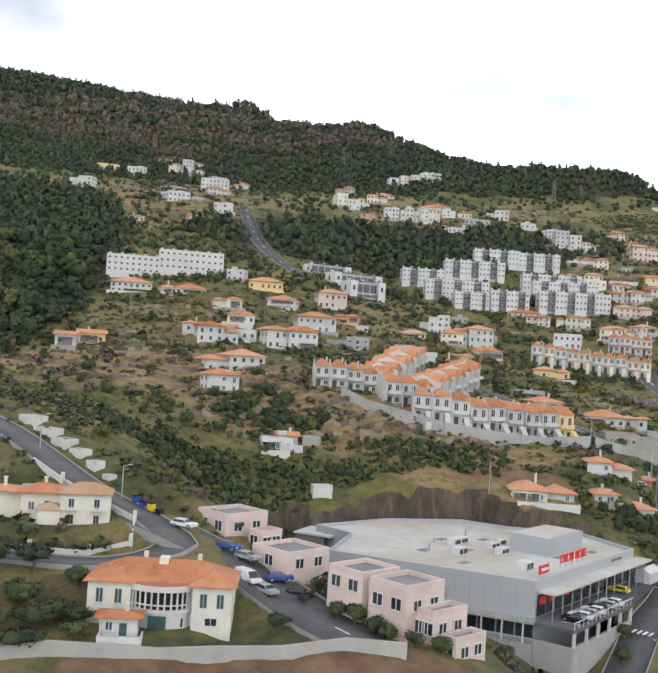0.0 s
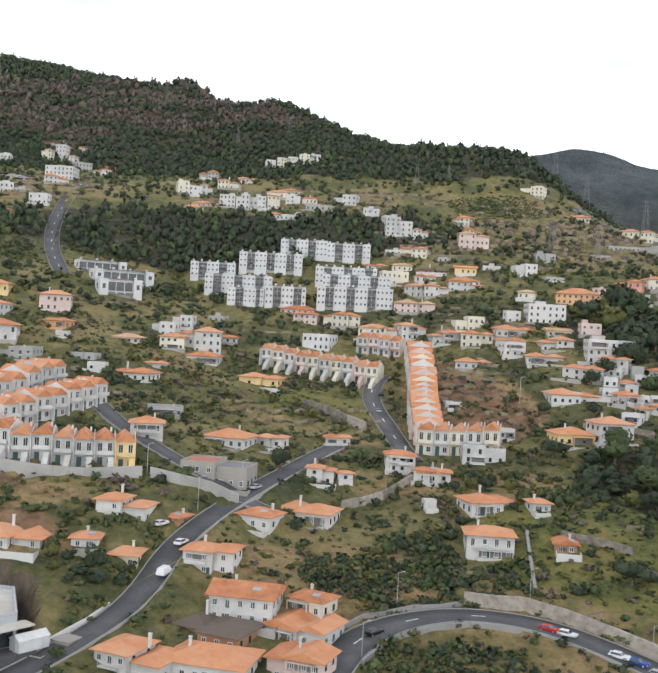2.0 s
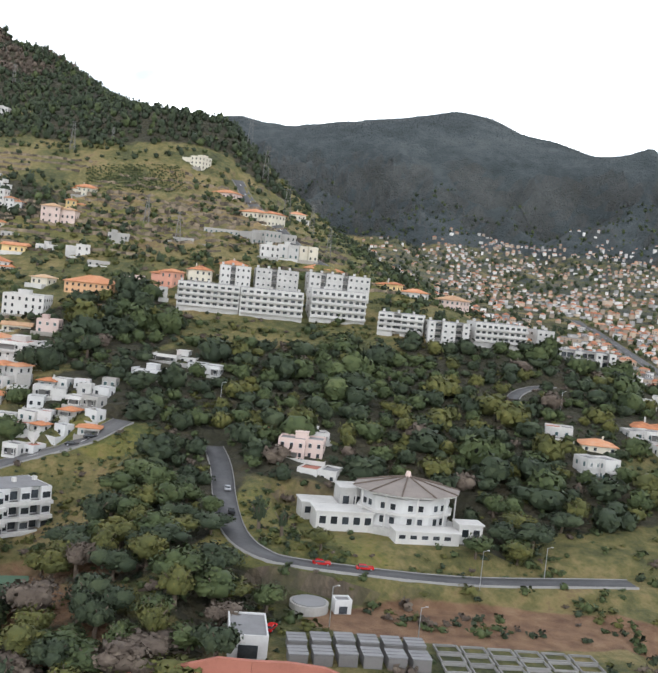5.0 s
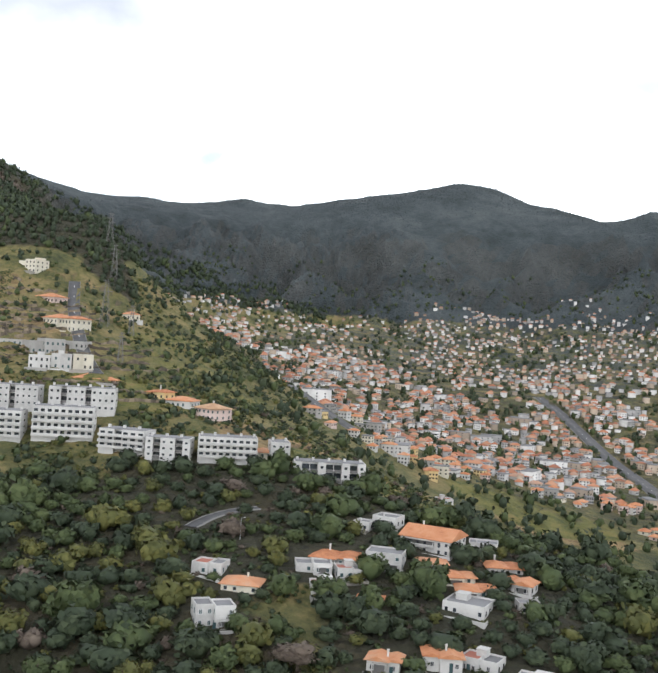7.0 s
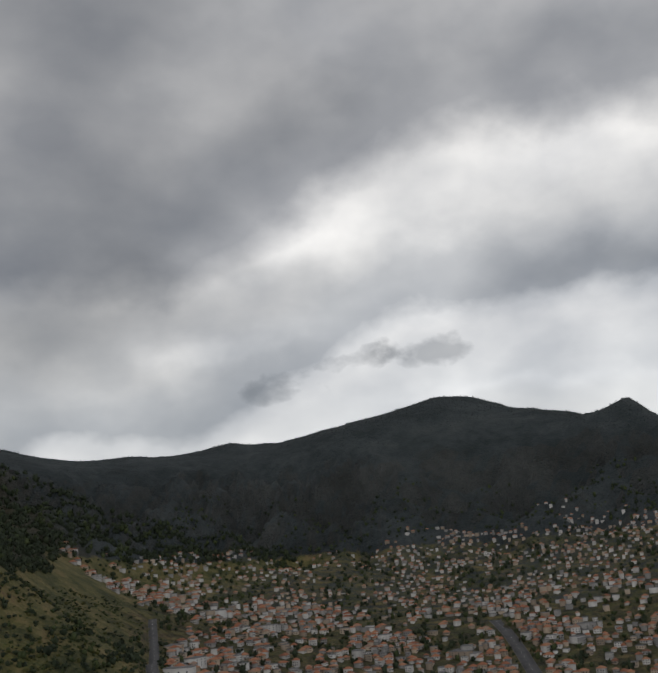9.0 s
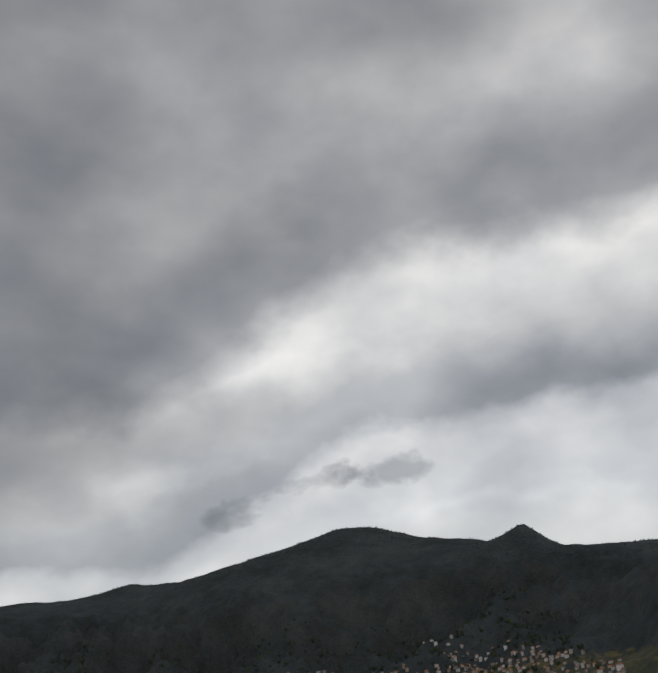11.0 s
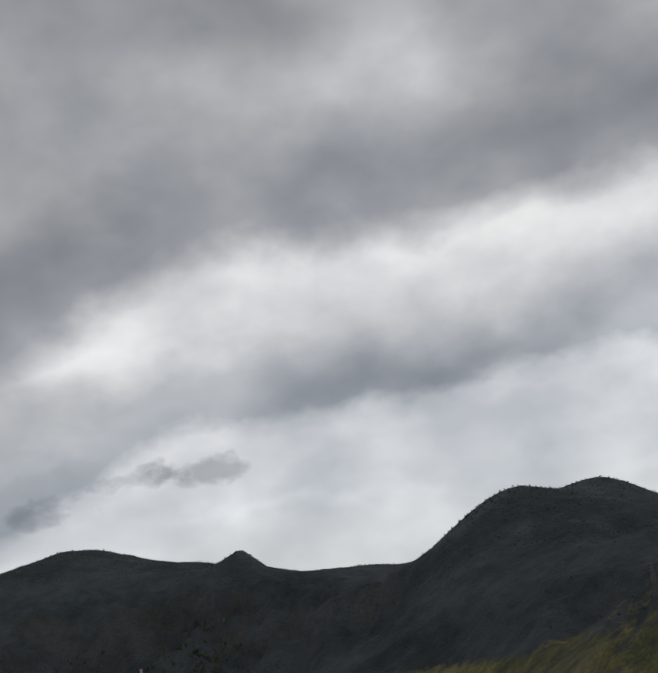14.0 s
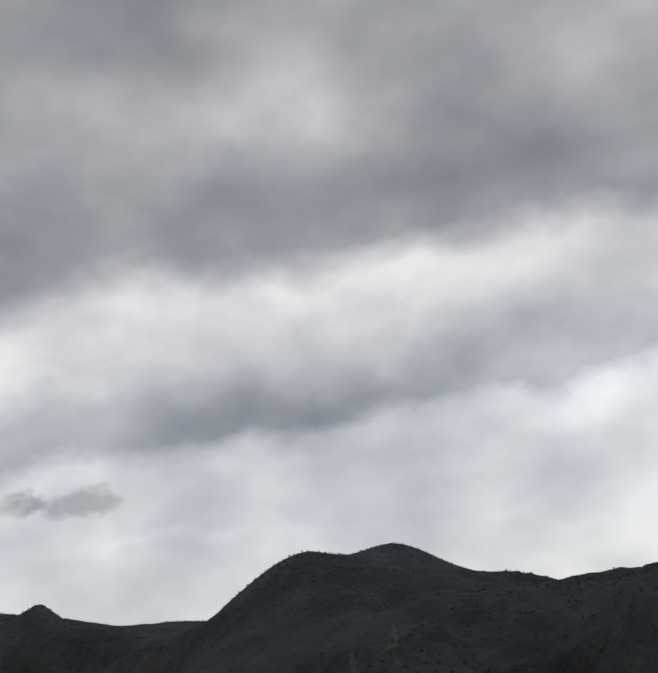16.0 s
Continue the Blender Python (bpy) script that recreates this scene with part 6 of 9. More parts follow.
    for x, w in ((1.5, 1.2), (3.4, 1.3), (6.8, 1.0), (10.6, 0.9)):
        block("poster", FRONT, x, -0.14, 5.9, w, 0.06, 0.7, SIGNRED)
    small = block("roof_sign", FRONT, 3.6, 0.9, 8.25, 2.0, 0.16, 0.8, SIGNRED, "red box sign on the roof edge")
    block("lettering_bar", FRONT, 3.6, 0.80, 8.25, 1.4, 0.04, 0.26, PAINT, "", small)
    for k in range(9):
        x = 9.2 + k * 0.72
        bm = bmesh.new()
        box(bm, x - 0.2, 1.6, 8.35, 0.13, 0.12, 0.8)
        if k % 3 != 1:
            box(bm, x + 0.04, 1.6, 8.69, 0.42, 0.12, 0.14)
            box(bm, x + 0.04, 1.6, 8.01, 0.42, 0.12, 0.14)
        if k % 2:
            box(bm, x + 0.2, 1.6, 8.35, 0.12, 0.12, 0.8)
        bmesh.ops.transform(bm, matrix=FRONT, verts=bm.verts)
        part("sign_letter_shape", bm, SIGNRED, shop)
    for k in range(5):
        bm = bmesh.new()
        tube(bm, (9.2 + k * 1.4, 1.75, 7.4), (9.2 + k * 1.4, 1.75, 8.0), 0.04)
        bmesh.ops.transform(bm, matrix=FRONT, verts=bm.verts)
        part("sign_post", bm, METAL, shop)
    for k in range(7):
        block("lettering_bar", FRONT, 18.2 + k * 0.45, -0.03, 7.3, 0.26, 0.06, 0.28, SHADE)
    # white roof over the delivery bay
    block("bay_roof", pose(8.9, 119.6, STORE_BASE, 0, 0, 62), 0, 0, 6.9, 5.6, 4.6, 0.22, FRAME, "white delivery bay roof")
    # solid dark block stands in for the shade under the open bay roof
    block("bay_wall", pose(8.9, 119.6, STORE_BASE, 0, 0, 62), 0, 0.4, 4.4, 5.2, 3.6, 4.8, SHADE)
    # parking level under the long side
    block("ledge", SIDE, 13.6, -0.75, 4.35, 14.5, 1.5, 0.22, WALLS["grey"])
    block("retaining_wall", SIDE, 13.6, -1.35, 0.8, 14.4, 0.25, 3.4, WALLS["grey"])
    for k in range(8):
        # dark glass panels set flat on the wall, behind the columns
        block("parking_opening", SIDE, 7.5 + k * 1.75, -0.03, 3.45, 1.55, 0.08, 1.5, PANE)
        bm = bmesh.new()
        tube(bm, (6.6 + k * 1.9, -1.35, 2.4), (6.6 + k * 1.9, -1.35, 4.3), 0.09, None, 8)
        bmesh.ops.transform(bm, matrix=SIDE, verts=bm.verts)
        part("column", bm, FRAME, shop)
    block("parking_rail", SIDE, 13.6, -1.4, 2.95, 14.4, 0.05, 0.06, FRAME)
    deck = thing("parking_deck", "raised concrete parking deck beside the supermarket", "parking deck", Matrix.Identity(4))
    block("slab", FRONT, 6.2, -2.2, 4.3, 14.4, 4.2, 0.3, ASPHALT, "", deck)
    block("forecourt", FRONT, 19.4, -1.3, 3.3, 12.0, 2.4, 2.3, ASPHALT, "", deck)
    block("retaining_wall", FRONT, 6.2, -4.1, 0.9, 14.0, 0.25, 4.0, WALLS["grey"], "", deck)
    block("retaining_wall", FRONT, -0.9, -2.3, 0.9, 0.25, 3.7, 4.0, WALLS["grey"], "", deck)
    for k in range(6):
        block("column", FRONT, -0.7 + k * 2.7, -4.2, 3.5, 0.25, 0.24, 1.3, FRAME, "", deck)
    for k in range(15):
        block("baluster", FRONT, -0.8 + k * 0.96, -4.25, 4.75, 0.05, 0.05, 0.6, FRAME, "", deck)
    block("deck_rail", FRONT, 6.2, -4.25, 5.06, 14.3, 0.06, 0.06, FRAME, "", deck)
    for k in range(8):
        block("bay_mark", FRONT, 1.2 + k * 1.5, -3.2, 4.465, 0.07, 2.0, 0.02, PAINT, "", deck)


build_store()


def car(x, y, turn, paint, word, z=None, kind="car"):
    z = at_ground(x, y) + 0.08 if z is None else z
    small = 0.78
    c = thing("car" if kind == "car" else "van", f"parked {word} {'hatchback car' if kind == 'car' else 'delivery van'} on the asphalt", kind, pose(x, y, z, 0, 0, turn) @ Matrix.Diagonal((small, small, small, 1)), "parked cars")
    L, Wd = (2.9, 1.2) if kind == "car" else (3.4, 1.35)
    bm = bmesh.new()
    box(bm, 0, 0, 0.42, L, Wd, 0.42)
    bmesh.ops.bevel(bm, geom=list(bm.edges), offset=0.1, segments=2, affect="EDGES")
    part("body", bm, paint, c)
    bm = bmesh.new()
    top, lo = (0.92, 0.6) if kind == "car" else (1.25, 0.6)
    a0, a1, b0, b1 = (-L * 0.42, L * 0.22, -L * 0.34, L * 0.06) if kind == "car" else (-L * 0.48, L * 0.33, -L * 0.47, L * 0.2)
    vs = [bm.verts.new((xx, yy * s, zz)) for zz, x0, x1, yy in ((lo, a0, a1, Wd * 0.46), (top, b0, b1, Wd * 0.38)) for xx, s in ((x0, -1), (x1, -1), (x1, 1), (x0, 1))]
    for f, mi in (((0, 1, 5, 4), 1), ((1, 2, 6, 5), 1), ((2, 3, 7, 6), 1), ((3, 0, 4, 7), 1), ((4, 5, 6, 7), 0)):
        bm.faces.new([vs[i] for i in f]).material_index = mi if kind == "car" or f == (1, 2, 6, 5) else 0
    bmesh.ops.bevel(bm, geom=list(bm.edges), offset=0.04, segments=1, affect="EDGES")
    part("cabin", bm, (paint, PANE), c)
    for sx in (-L * 0.31, L * 0.31):
        for sy in (-1, 1):
            bm = bmesh.new()
            tube(bm, (sx, sy * Wd * 0.40, 0.24), (sx, sy * Wd * 0.5, 0.24), 0.24, None, 12)
            wheel = part("wheel", bm, RUBBER, c)
            bm = bmesh.new()
            tube(bm, (sx, sy * Wd * 0.49, 0.24), (sx, sy * Wd * 0.51, 0.24), 0.14, None, 10)
            part("rim", bm, METAL, wheel)
    for sy in (-1, 1):
        bm = bmesh.new()
        box(bm, L * 0.49, sy * Wd * 0.34, 0.46, 0.06, 0.22, 0.12)
        part("headlight", bm, FRAME, c)


def car_paint(name, c):
    return surface(name, tones(c, 0.95, 1.05), 1.0, 0.25, bump=0, vary=0.03)


PAINTS = {"white": car_paint("white_car_paint", (0.7, 0.7, 0.7)), "blue": car_paint("blue_car_paint", (0.03, 0.09, 0.34)), "black": car_paint("black_car_paint", (0.015, 0.016, 0.018)), "red": car_paint("red_car_paint", (0.45, 0.02, 0.02)), "silver": car_paint("silver_car_paint", (0.38, 0.39, 0.41)), "yellow": car_paint("yellow_car_paint", (0.65, 0.5, 0.03))}
for cx, cy, ct, cc, ck in (
    (-4.9, 90.2, -30, "white", "car"), (-1.1, 88.6, -36, "blue", "car"), (0.5, 87.6, -38, "silver", "car"), (0.6, 84.6, -55, "white", "van"), (3.1, 85.3, 10, "blue", "car"), (4.7, 84.0, -10, "black", "car"),
    (2.1, 83.0, -55, "silver", "car"), (79, 122.4, 40, "black", "car"), (98.2, 123.0, -35, "red", "car"), (100, 122.0, -35, "white", "car"), (104.6, 118.2, -38, "white", "car"), (106.2, 117.2, -38, "blue", "car"),
    (108, 115.8, -38, "silver", "car"), (64, 151.5, 66, "silver", "car"), (56.2, 133.5, 70, "white", "car"), (55.2, 127.5, 75, "white", "van"), (53.2, 137, 60, "white", "car"), (184, 151.2, 5, "red", "car"), (189.5, 151.8, 5, "red", "car"),
    (178, 137.5, 70, "red", "car"), (171.2, 171, 95, "silver", "car"), (172.2, 163, 95, "black", "car"), (85, 205, 88, "black", "car"), (84, 196, 85, "silver", "car"), (149, 185.5, 40, "black", "car"), (146.6, 183.6, 15, "black", "car"),
):
    car(cx, cy, ct, PAINTS[cc], cc, None, ck)
for i, word in enumerate(("black", "white", "silver", "white", "black", "silver", "white", "silver", "red", "white", "yellow")):
    if i not in (7, 8, 9):
        spot = FRONT @ Vector((1.95 + i * 1.5, -3.0 if i < 8 else -1.4, 4.46))
        car(spot.x, spot.y, 138, PAINTS[word], word, spot.z)


# ---- villa with a round veranda, and its neighbours ----
IVORY = surface("ivory_plaster", tones((0.64, 0.62, 0.54), 0.85), 0.4)


def build_villa():
    v = thing("villa", "cream villa with orange tiled roof and rounded white veranda", "villa", pose(-5.3, 79.3, 100.0, 0, 0, -3) @ Matrix.Diagonal((0.65, 0.65, 0.68, 1)))
    bm = bmesh.new()
    box(bm, 0, 0.6, 1.4, 15.2, 6.6, 5.8)
    box(bm, -5.4, -1.2, 1.4, 4.6, 4.6, 5.8)
    box(bm, 5.6, -1.4, 1.4, 4.2, 4.6, 5.8)
    part("wall", bm, IVORY, v)
    for cx, cy, w, d, r in ((0, 0.6, 15.2, 6.6, 1.7), (-5.4, -1.0, 4.6, 5.0, 1.1), (5.6, -1.2, 4.2, 5.0, 1.1)):
        bm = bmesh.new()
        hip_roof(bm, w, d, 4.42, r, 0.45, 0.14)
        bmesh.ops.translate(bm, verts=bm.verts, vec=(cx, cy, 0))
        part("roof", bm, TILE, v, "orange clay tile roof")
    ring = [(3.3 * math.sin(a), -2.2 - 2.3 * math.cos(a)) for a in np.linspace(-1.5, 1.5, 15)]
    for z0, z1, grow, name, mat in ((-1.5, 1.55, 1.0, "veranda_base", WALLS["white"]), (1.55, 1.85, 1.08, "veranda_floor", WALLS["white"]), (3.7, 4.25, 1.1, "veranda_roof", WALLS["white"]), (4.25, 4.33, 1.0, "veranda_deck", TERRACOTTA)):
        bm = bmesh.new()
        prism(bm, [(x * grow, (y + 2.2) * grow - 2.2) for x, y in ring], z0, z1)
        part(name, bm, mat, v)
    bm = bmesh.new()
    prism(bm, [(x * 0.86, (y + 2.2) * 0.86 - 2.2) for x, y in ring], 1.85, 3.7)
    part("veranda_glazing", bm, PANE, v)
    for k, (x, y) in enumerate(ring):
        bm = bmesh.new()
        tube(bm, (x, y, 1.85), (x, y, 3.7), 0.11, None, 6)
        part("veranda_post", bm, WALLS["white"], v)
    for a, b in zip(ring[:-1], ring[1:]):
        bm = bmesh.new()
        tube(bm, (*a, 2.35), (*b, 2.35), 0.09, None, 5)
        part("veranda_rail", bm, WALLS["white"], v)
    for x, z, w, h, st in ((-6.4, 2.9, 0.8, 1.5, "shutter"), (-4.4, 2.9, 0.8, 1.5, "shutter"), (4.7, 2.9, 0.8, 1.5, "shutter"), (6.5, 2.9, 0.8, 1.5, "shutter"), (-6.2, 0.9, 0.8, 0.5, "plain"), (-4.6, 0.9, 0.8, 0.5, "plain"), (5.6, 0.8, 1.3, 0.8, "plain")):
        add_window(v, x, -3.52 if x < 0 else -3.72, z, 0, w, h, True, st)
    for x, z in ((-2.4, 0.6), (-1.5, 0.7), (2.4, 0.6)):
        add_window(v, x, -4.0 + abs(x) * 0.28 - 0.45, z, 0, 0.6, 1.0)
    bm = bmesh.new()
    box(bm, 0, -4.52, 0.55, 1.9, 0.1, 1.5)
    part("garage_door", bm, SHUTTER, v, "dark green garage door")
    bm = bmesh.new()
    box(bm, -0.2, 0.4, 5.6, 1.0, 1.6, 1.5)
    part("dormer", bm, WALLS["cream"], v)
    for x, y in ((-2.4, 1.2), (3.6, 1.0)):
        bm = bmesh.new()
        box(bm, x, y, 6.0, 0.45, 0.45, 1.4)
        part("chimney", bm, WALLS["cream"], v)
    bm = bmesh.new()
    bmesh.ops.create_cube(bm, size=1.0, matrix=Matrix.Translation((-5.2, -1.2, 5.25)) @ Matrix.Rotation(0.4, 4, "X") @ Matrix.Diagonal((1.6, 1.2, 0.1, 1)))
    part("solar_panel", bm, METAL, v, "grey solar water heater on the roof")


build_villa()


def cream_villa():
    v = thing("villa", "cream two-storey villa with faded tile roof and balconies", "villa", pose(-12.9, 89.6, 104.6, 0, 0, 6) @ Matrix.Diagonal((0.5, 0.55, 0.58, 1)))
    bm = bmesh.new()
    box(bm, 0, 0, 1.2, 7.8, 5.2, 6.4)
    part("wall", bm, IVORY, v)
    bm = bmesh.new()
    hip_roof(bm, 7.8, 5.2, 4.5, 1.3, 0.4, 0.14)
    part("roof", bm, TILE_OLD, v)
    bm = bmesh.new()
    box(bm, -5.6, -0.6, 0.4, 3.6, 3.6, 3.4)
    part("wall", bm, IVORY, v)
    bm = bmesh.new()
    hip_roof(bm, 3.6, 3.6, 2.2, 0.7, 0.4, 0.12)
    bmesh.ops.translate(bm, verts=bm.verts, vec=(-5.6, -0.6, 0))
    part("roof", bm, TILE_OLD, v)
    for x in (-2.2, 1.8):
        for z in (0.9, 3.1):
            add_window(v, x, -2.61, z, 0, 0.9, 1.3)
        balcony(v, x, -2.6, 2.2, 2.0, 0.8)
    for z in (0.9, 3.1):
        add_window(v, 3.91, 0, z, 90, 0.8, 1.1)


cream_villa()
house(-16.6, 91.0, 3.4, 3.0, 3.4, 6, "hip", "cream", 2)


def pink_block(x, y, z, w, d, h, turn, windows):
    b = thing("flat_roofed_house", "pale pink flat-roofed stepped house beside the lane", "house", pose(x, y, z, 0, 0, turn), "pink flat-roofed houses")
    bm = bmesh.new()
    box(bm, 0, 0, h / 2 - 1.5, w, d, h + 3)
    part("wall", bm, WALLS["pink"], b)
    for cx, cy, sx, sy in ((0, -d / 2 + 0.1, w, 0.2), (0, d / 2 - 0.1, w, 0.2), (-w / 2 + 0.1, 0, 0.2, d - 0.4), (w / 2 - 0.1, 0, 0.2, d - 0.4)):
        bm = bmesh.new()
        box(bm, cx, cy, h + 0.2, sx, sy, 0.4)
        part("parapet", bm, WALLS["pink"], b)
    bm = bmesh.new()
    box(bm, 0, 0, h + 0.04, w - 0.4, d - 0.4, 0.06)
    part("roof", bm, SLAB, b)
    for k in range(windows):
        add_window(b, -w / 2 + w * (k + 0.5) / windows, -d / 2 - 0.01, h * 0.62, 0, 1.0, 0.9)
    for yy in (-d * 0.22, d * 0.22):
        add_window(b, w / 2 + 0.01, yy, h * 0.6, 90, 0.9, 0.8)


for row in ((-1.0, 94.4, 103.3, 4.0, 4.6, 1.9, -50, 2), (1.9, 92.4, 102.6, 1.6, 2.4, 1.4, -50, 1), (4.0, 88.7, 101.9, 4.4, 4.6, 1.5, -50, 1), (9.4, 82.4, 101.5, 3.6, 4.1, 1.9, -50, 2), (12.2, 79.2, 100.5, 3.6, 4.2, 2.8, -50, 2), (14.6, 77.9, 99.4, 1.6, 3.9, 2.3, -50, 2), (16.0, 76.7, 98.4, 1.4, 3.4, 1.8, -50, 1)):
    pink_block(*row)


# ---- walls, fences, structures along the lanes ----
def wall_run(points, h, thick, mat, label, posts=0, foot=1.2):
    w = thing("boundary_wall", label, "wall", Matrix.Identity(4), kind="structure")
    for (x0, y0), (x1, y1) in zip(points[:-1], points[1:]):
        n = max(1, int(math.hypot(x1 - x0, y1 - y0) / 3))
        for i in range(n):
            ax, ay, bx, by = x0 + (x1 - x0) * i / n, y0 + (y1 - y0) * i / n, x0 + (x1 - x0) * (i + 1) / n, y0 + (y1 - y0) * (i + 1) / n
            za, zb = at_ground(ax, ay), at_ground(bx, by)
            ux, uy = (by - ay), -(bx - ax)
            k = thick / 2 / math.hypot(ux, uy)
            bm = bmesh.new()
            vs = [bm.verts.new(p) for p in ((ax + ux * k, ay + uy * k, za - foot), (bx + ux * k, by + uy * k, zb - foot), (bx - ux * k, by - uy * k, zb - foot), (ax - ux * k, ay - uy * k, za - foot),
                                            (ax + ux * k, ay + uy * k, za + h), (bx + ux * k, by + uy * k, zb + h), (bx - ux * k, by - uy * k, zb + h), (ax - ux * k, ay - uy * k, za + h))]
            for f in ((0, 1, 5, 4), (1, 2, 6, 5), (2, 3, 7, 6), (3, 0, 4, 7), (4, 5, 6, 7), (3, 2, 1, 0)):
                bm.faces.new([vs[i] for i in f])
            part("wall_panel", bm, mat, w)
            if posts:
                bm = bmesh.new()
                box(bm, ax, ay, za + h / 2 + 0.2, 0.3, 0.3, h + 0.6)
                part("pillar", bm, WALLS["white"], w)
    return w


wall_run([(-22.3, 69.4), (-11.8, 71.8), (-1.4, 73.0), (7.5, 74.2), (11.5, 73.6)], 0.85, 0.25, WALLS["grey"], "long pale concrete retaining wall below the villa", 0, 4.0)
wall_run([(-22.3, 85.6), (-16.3, 85.2), (-11.8, 85.4), (-8.8, 86.9), (-8.9, 89.3), (-12.6, 91.2), (-19.0, 97.0)], 0.5, 0.14, WALLS["white"], "white garden wall with square pillars", 1)
wall_run([(72, 119.6), (74.3, 123.0), (78, 126.8), (84, 129.3), (90, 130.3)], 0.55, 0.25, KERB, "low pale stone parapet along the curved lane")
wall_run([(90, 130.3), (96.5, 128.8), (101, 126.2), (105.5, 122.8), (110, 119.2)], 1.6, 0.4, STONE, "rough stone retaining wall beside the curved lane")
wall_run([(77.4, 116.5), (80.5, 120.5), (85, 122.6), (89.5, 123.4), (95, 122)], 0.5, 0.25, KERB, "low pale stone parapet along the curved lane")
wall_run([(98.5, 131), (99.2, 137), (100, 143)], 0.5, 0.4, KERB, "straight concrete path wall up the field")
wall_run([(76, 152), (82, 156), (87, 163)], 1.2, 0.35, STONE, "rough stone garden wall")
wall_run([(70, 196), (74, 193), (78, 190), (81, 186)], 1.6, 0.4, STONE, "rough stone retaining wall below the field")
wall_run([(13, 152.5), (20, 147), (27, 143.5), (38, 143.6), (49, 146.5)], 1.6, 0.35, WALLS["grey"], "grey retaining wall below the terraced houses")
wall_run([(50, 147), (58, 147.5), (62, 145.5)], 1.3, 0.3, WALLS["grey"], "grey retaining wall beside the lane")
wall_run([(112, 133), (118, 128), (126, 122)], 0.9, 0.35, STONE, "rough stone field wall")
wall_run([(104, 141), (108, 139.5), (112, 137)], 1.0, 0.35, STONE, "rough stone field wall")
wall_run([(120, 196), (126, 192), (131, 188)], 0.9, 0.3, WALLS["white"], "white garden wall")
wall_run([(118, 182), (124, 180), (129, 178)], 1.0, 0.3, STONE, "stone garden wall")
wall_run([(163, 124.5), (176, 123.6), (190, 124.6), (205, 126.5), (222, 129)], 2.2, 0.5, TERRACOTTA, "red painted concrete retaining wall", 0, 4.0)


HALL_ROOF = surface("weathered_hall_roof", tones((0.23, 0.20, 0.18)), 0.4, 0.85)


def round_hall():
    z = 113.4
    b = thing("round_hall", "white polygonal hall with shallow grey roof and veranda", "public building", pose(196.6, 169.2, z, 0, 0, 8))
    n = 10
    ring = lambda r, k=1.0: [(r * math.cos(2 * math.pi * i / n), r * k * math.sin(2 * math.pi * i / n)) for i in range(n)]
    for r, z0, z1, name, mat in ((7.6, -2.5, 0.9, "base", WALLS["white"]), (6.6, 0.9, 5.0, "wall", WALLS["modern"]), (7.1, 2.7, 3.0, "gallery", WALLS["white"]), (7.6, 5.3, 5.6, "eaves", WALLS["white"])):
        bm = bmesh.new()
        prism(bm, ring(r, 0.8), z0, z1)
        part(name, bm, mat, b)
    bm = bmesh.new()
    tipv = bm.verts.new((0, 0, 7.3))
    rim = [bm.verts.new((x, y, 5.62)) for x, y in ring(8.0, 0.8)]
    for i in range(n):
        bm.faces.new((rim[i], rim[(i + 1) % n], tipv))
    bm.faces.new(rim[::-1])
    part("roof", bm, HALL_ROOF, b, "shallow weathered grey-brown roof")
    for x, y in ring(7.95, 0.8):
        bm = bmesh.new()
        tube(bm, (x, y, 5.68), (0, 0, 7.36), 0.12, None, 5)
        part("roof_rib", bm, TILE_BROWN, b)
    bm = bmesh.new()
    tube(bm, (0, 0, 7.2), (0, 0, 8.0), 0.5, 0.3, 8)
    part("lantern", bm, WALLS["pink"], b)
    for i in range(n):
        a = 2 * math.pi * (i + 0.5) / n
        for zz, hh in ((1.9, 1.0), (3.8, 0.9)):
            for off in (-0.75, 0.75):
                ca, sa = math.cos(a), math.sin(a)
                add_window(b, 6.3 * ca - off * sa, 6.3 * 0.8 * sa + off * ca * 0.8, zz, math.degrees(math.atan2(sa, ca * 0.8)) + 90, 0.7, hh, False)
        bm = bmesh.new()
        tube(bm, (7.2 * math.cos(a), 5.76 * math.sin(a), 0.9), (7.2 * math.cos(a), 5.76 * math.sin(a), 5.3), 0.12)
        part("column", bm, WALLS["white"], b)
    for cx, cy, w, d, h in ((-9.5, -1.5, 8, 4.2, 2.4), (-6.5, 4.5, 5, 4, 4.4), (-12, 4, 5, 4, 2.2), (1, -7.0, 9, 3.0, 1.4), (7.5, -6.0, 3.4, 2.6, 2.4)):
        bm = bmesh.new()
        box(bm, cx, cy, h / 2 - 1.2, w, d, h + 2.4)
        box(bm, cx, cy, h + 0.1, w + 0.4, d + 0.4, 0.2)
        wing = part("wing", bm, WALLS["white"], b)
        for k in range(int(w / 1.6)):
            add_window(wing, cx - w / 2 + 0.9 + k * 1.6, cy - d / 2 - 0.01, h * 0.55, 0, 0.9, h * 0.45, False)


round_hall()


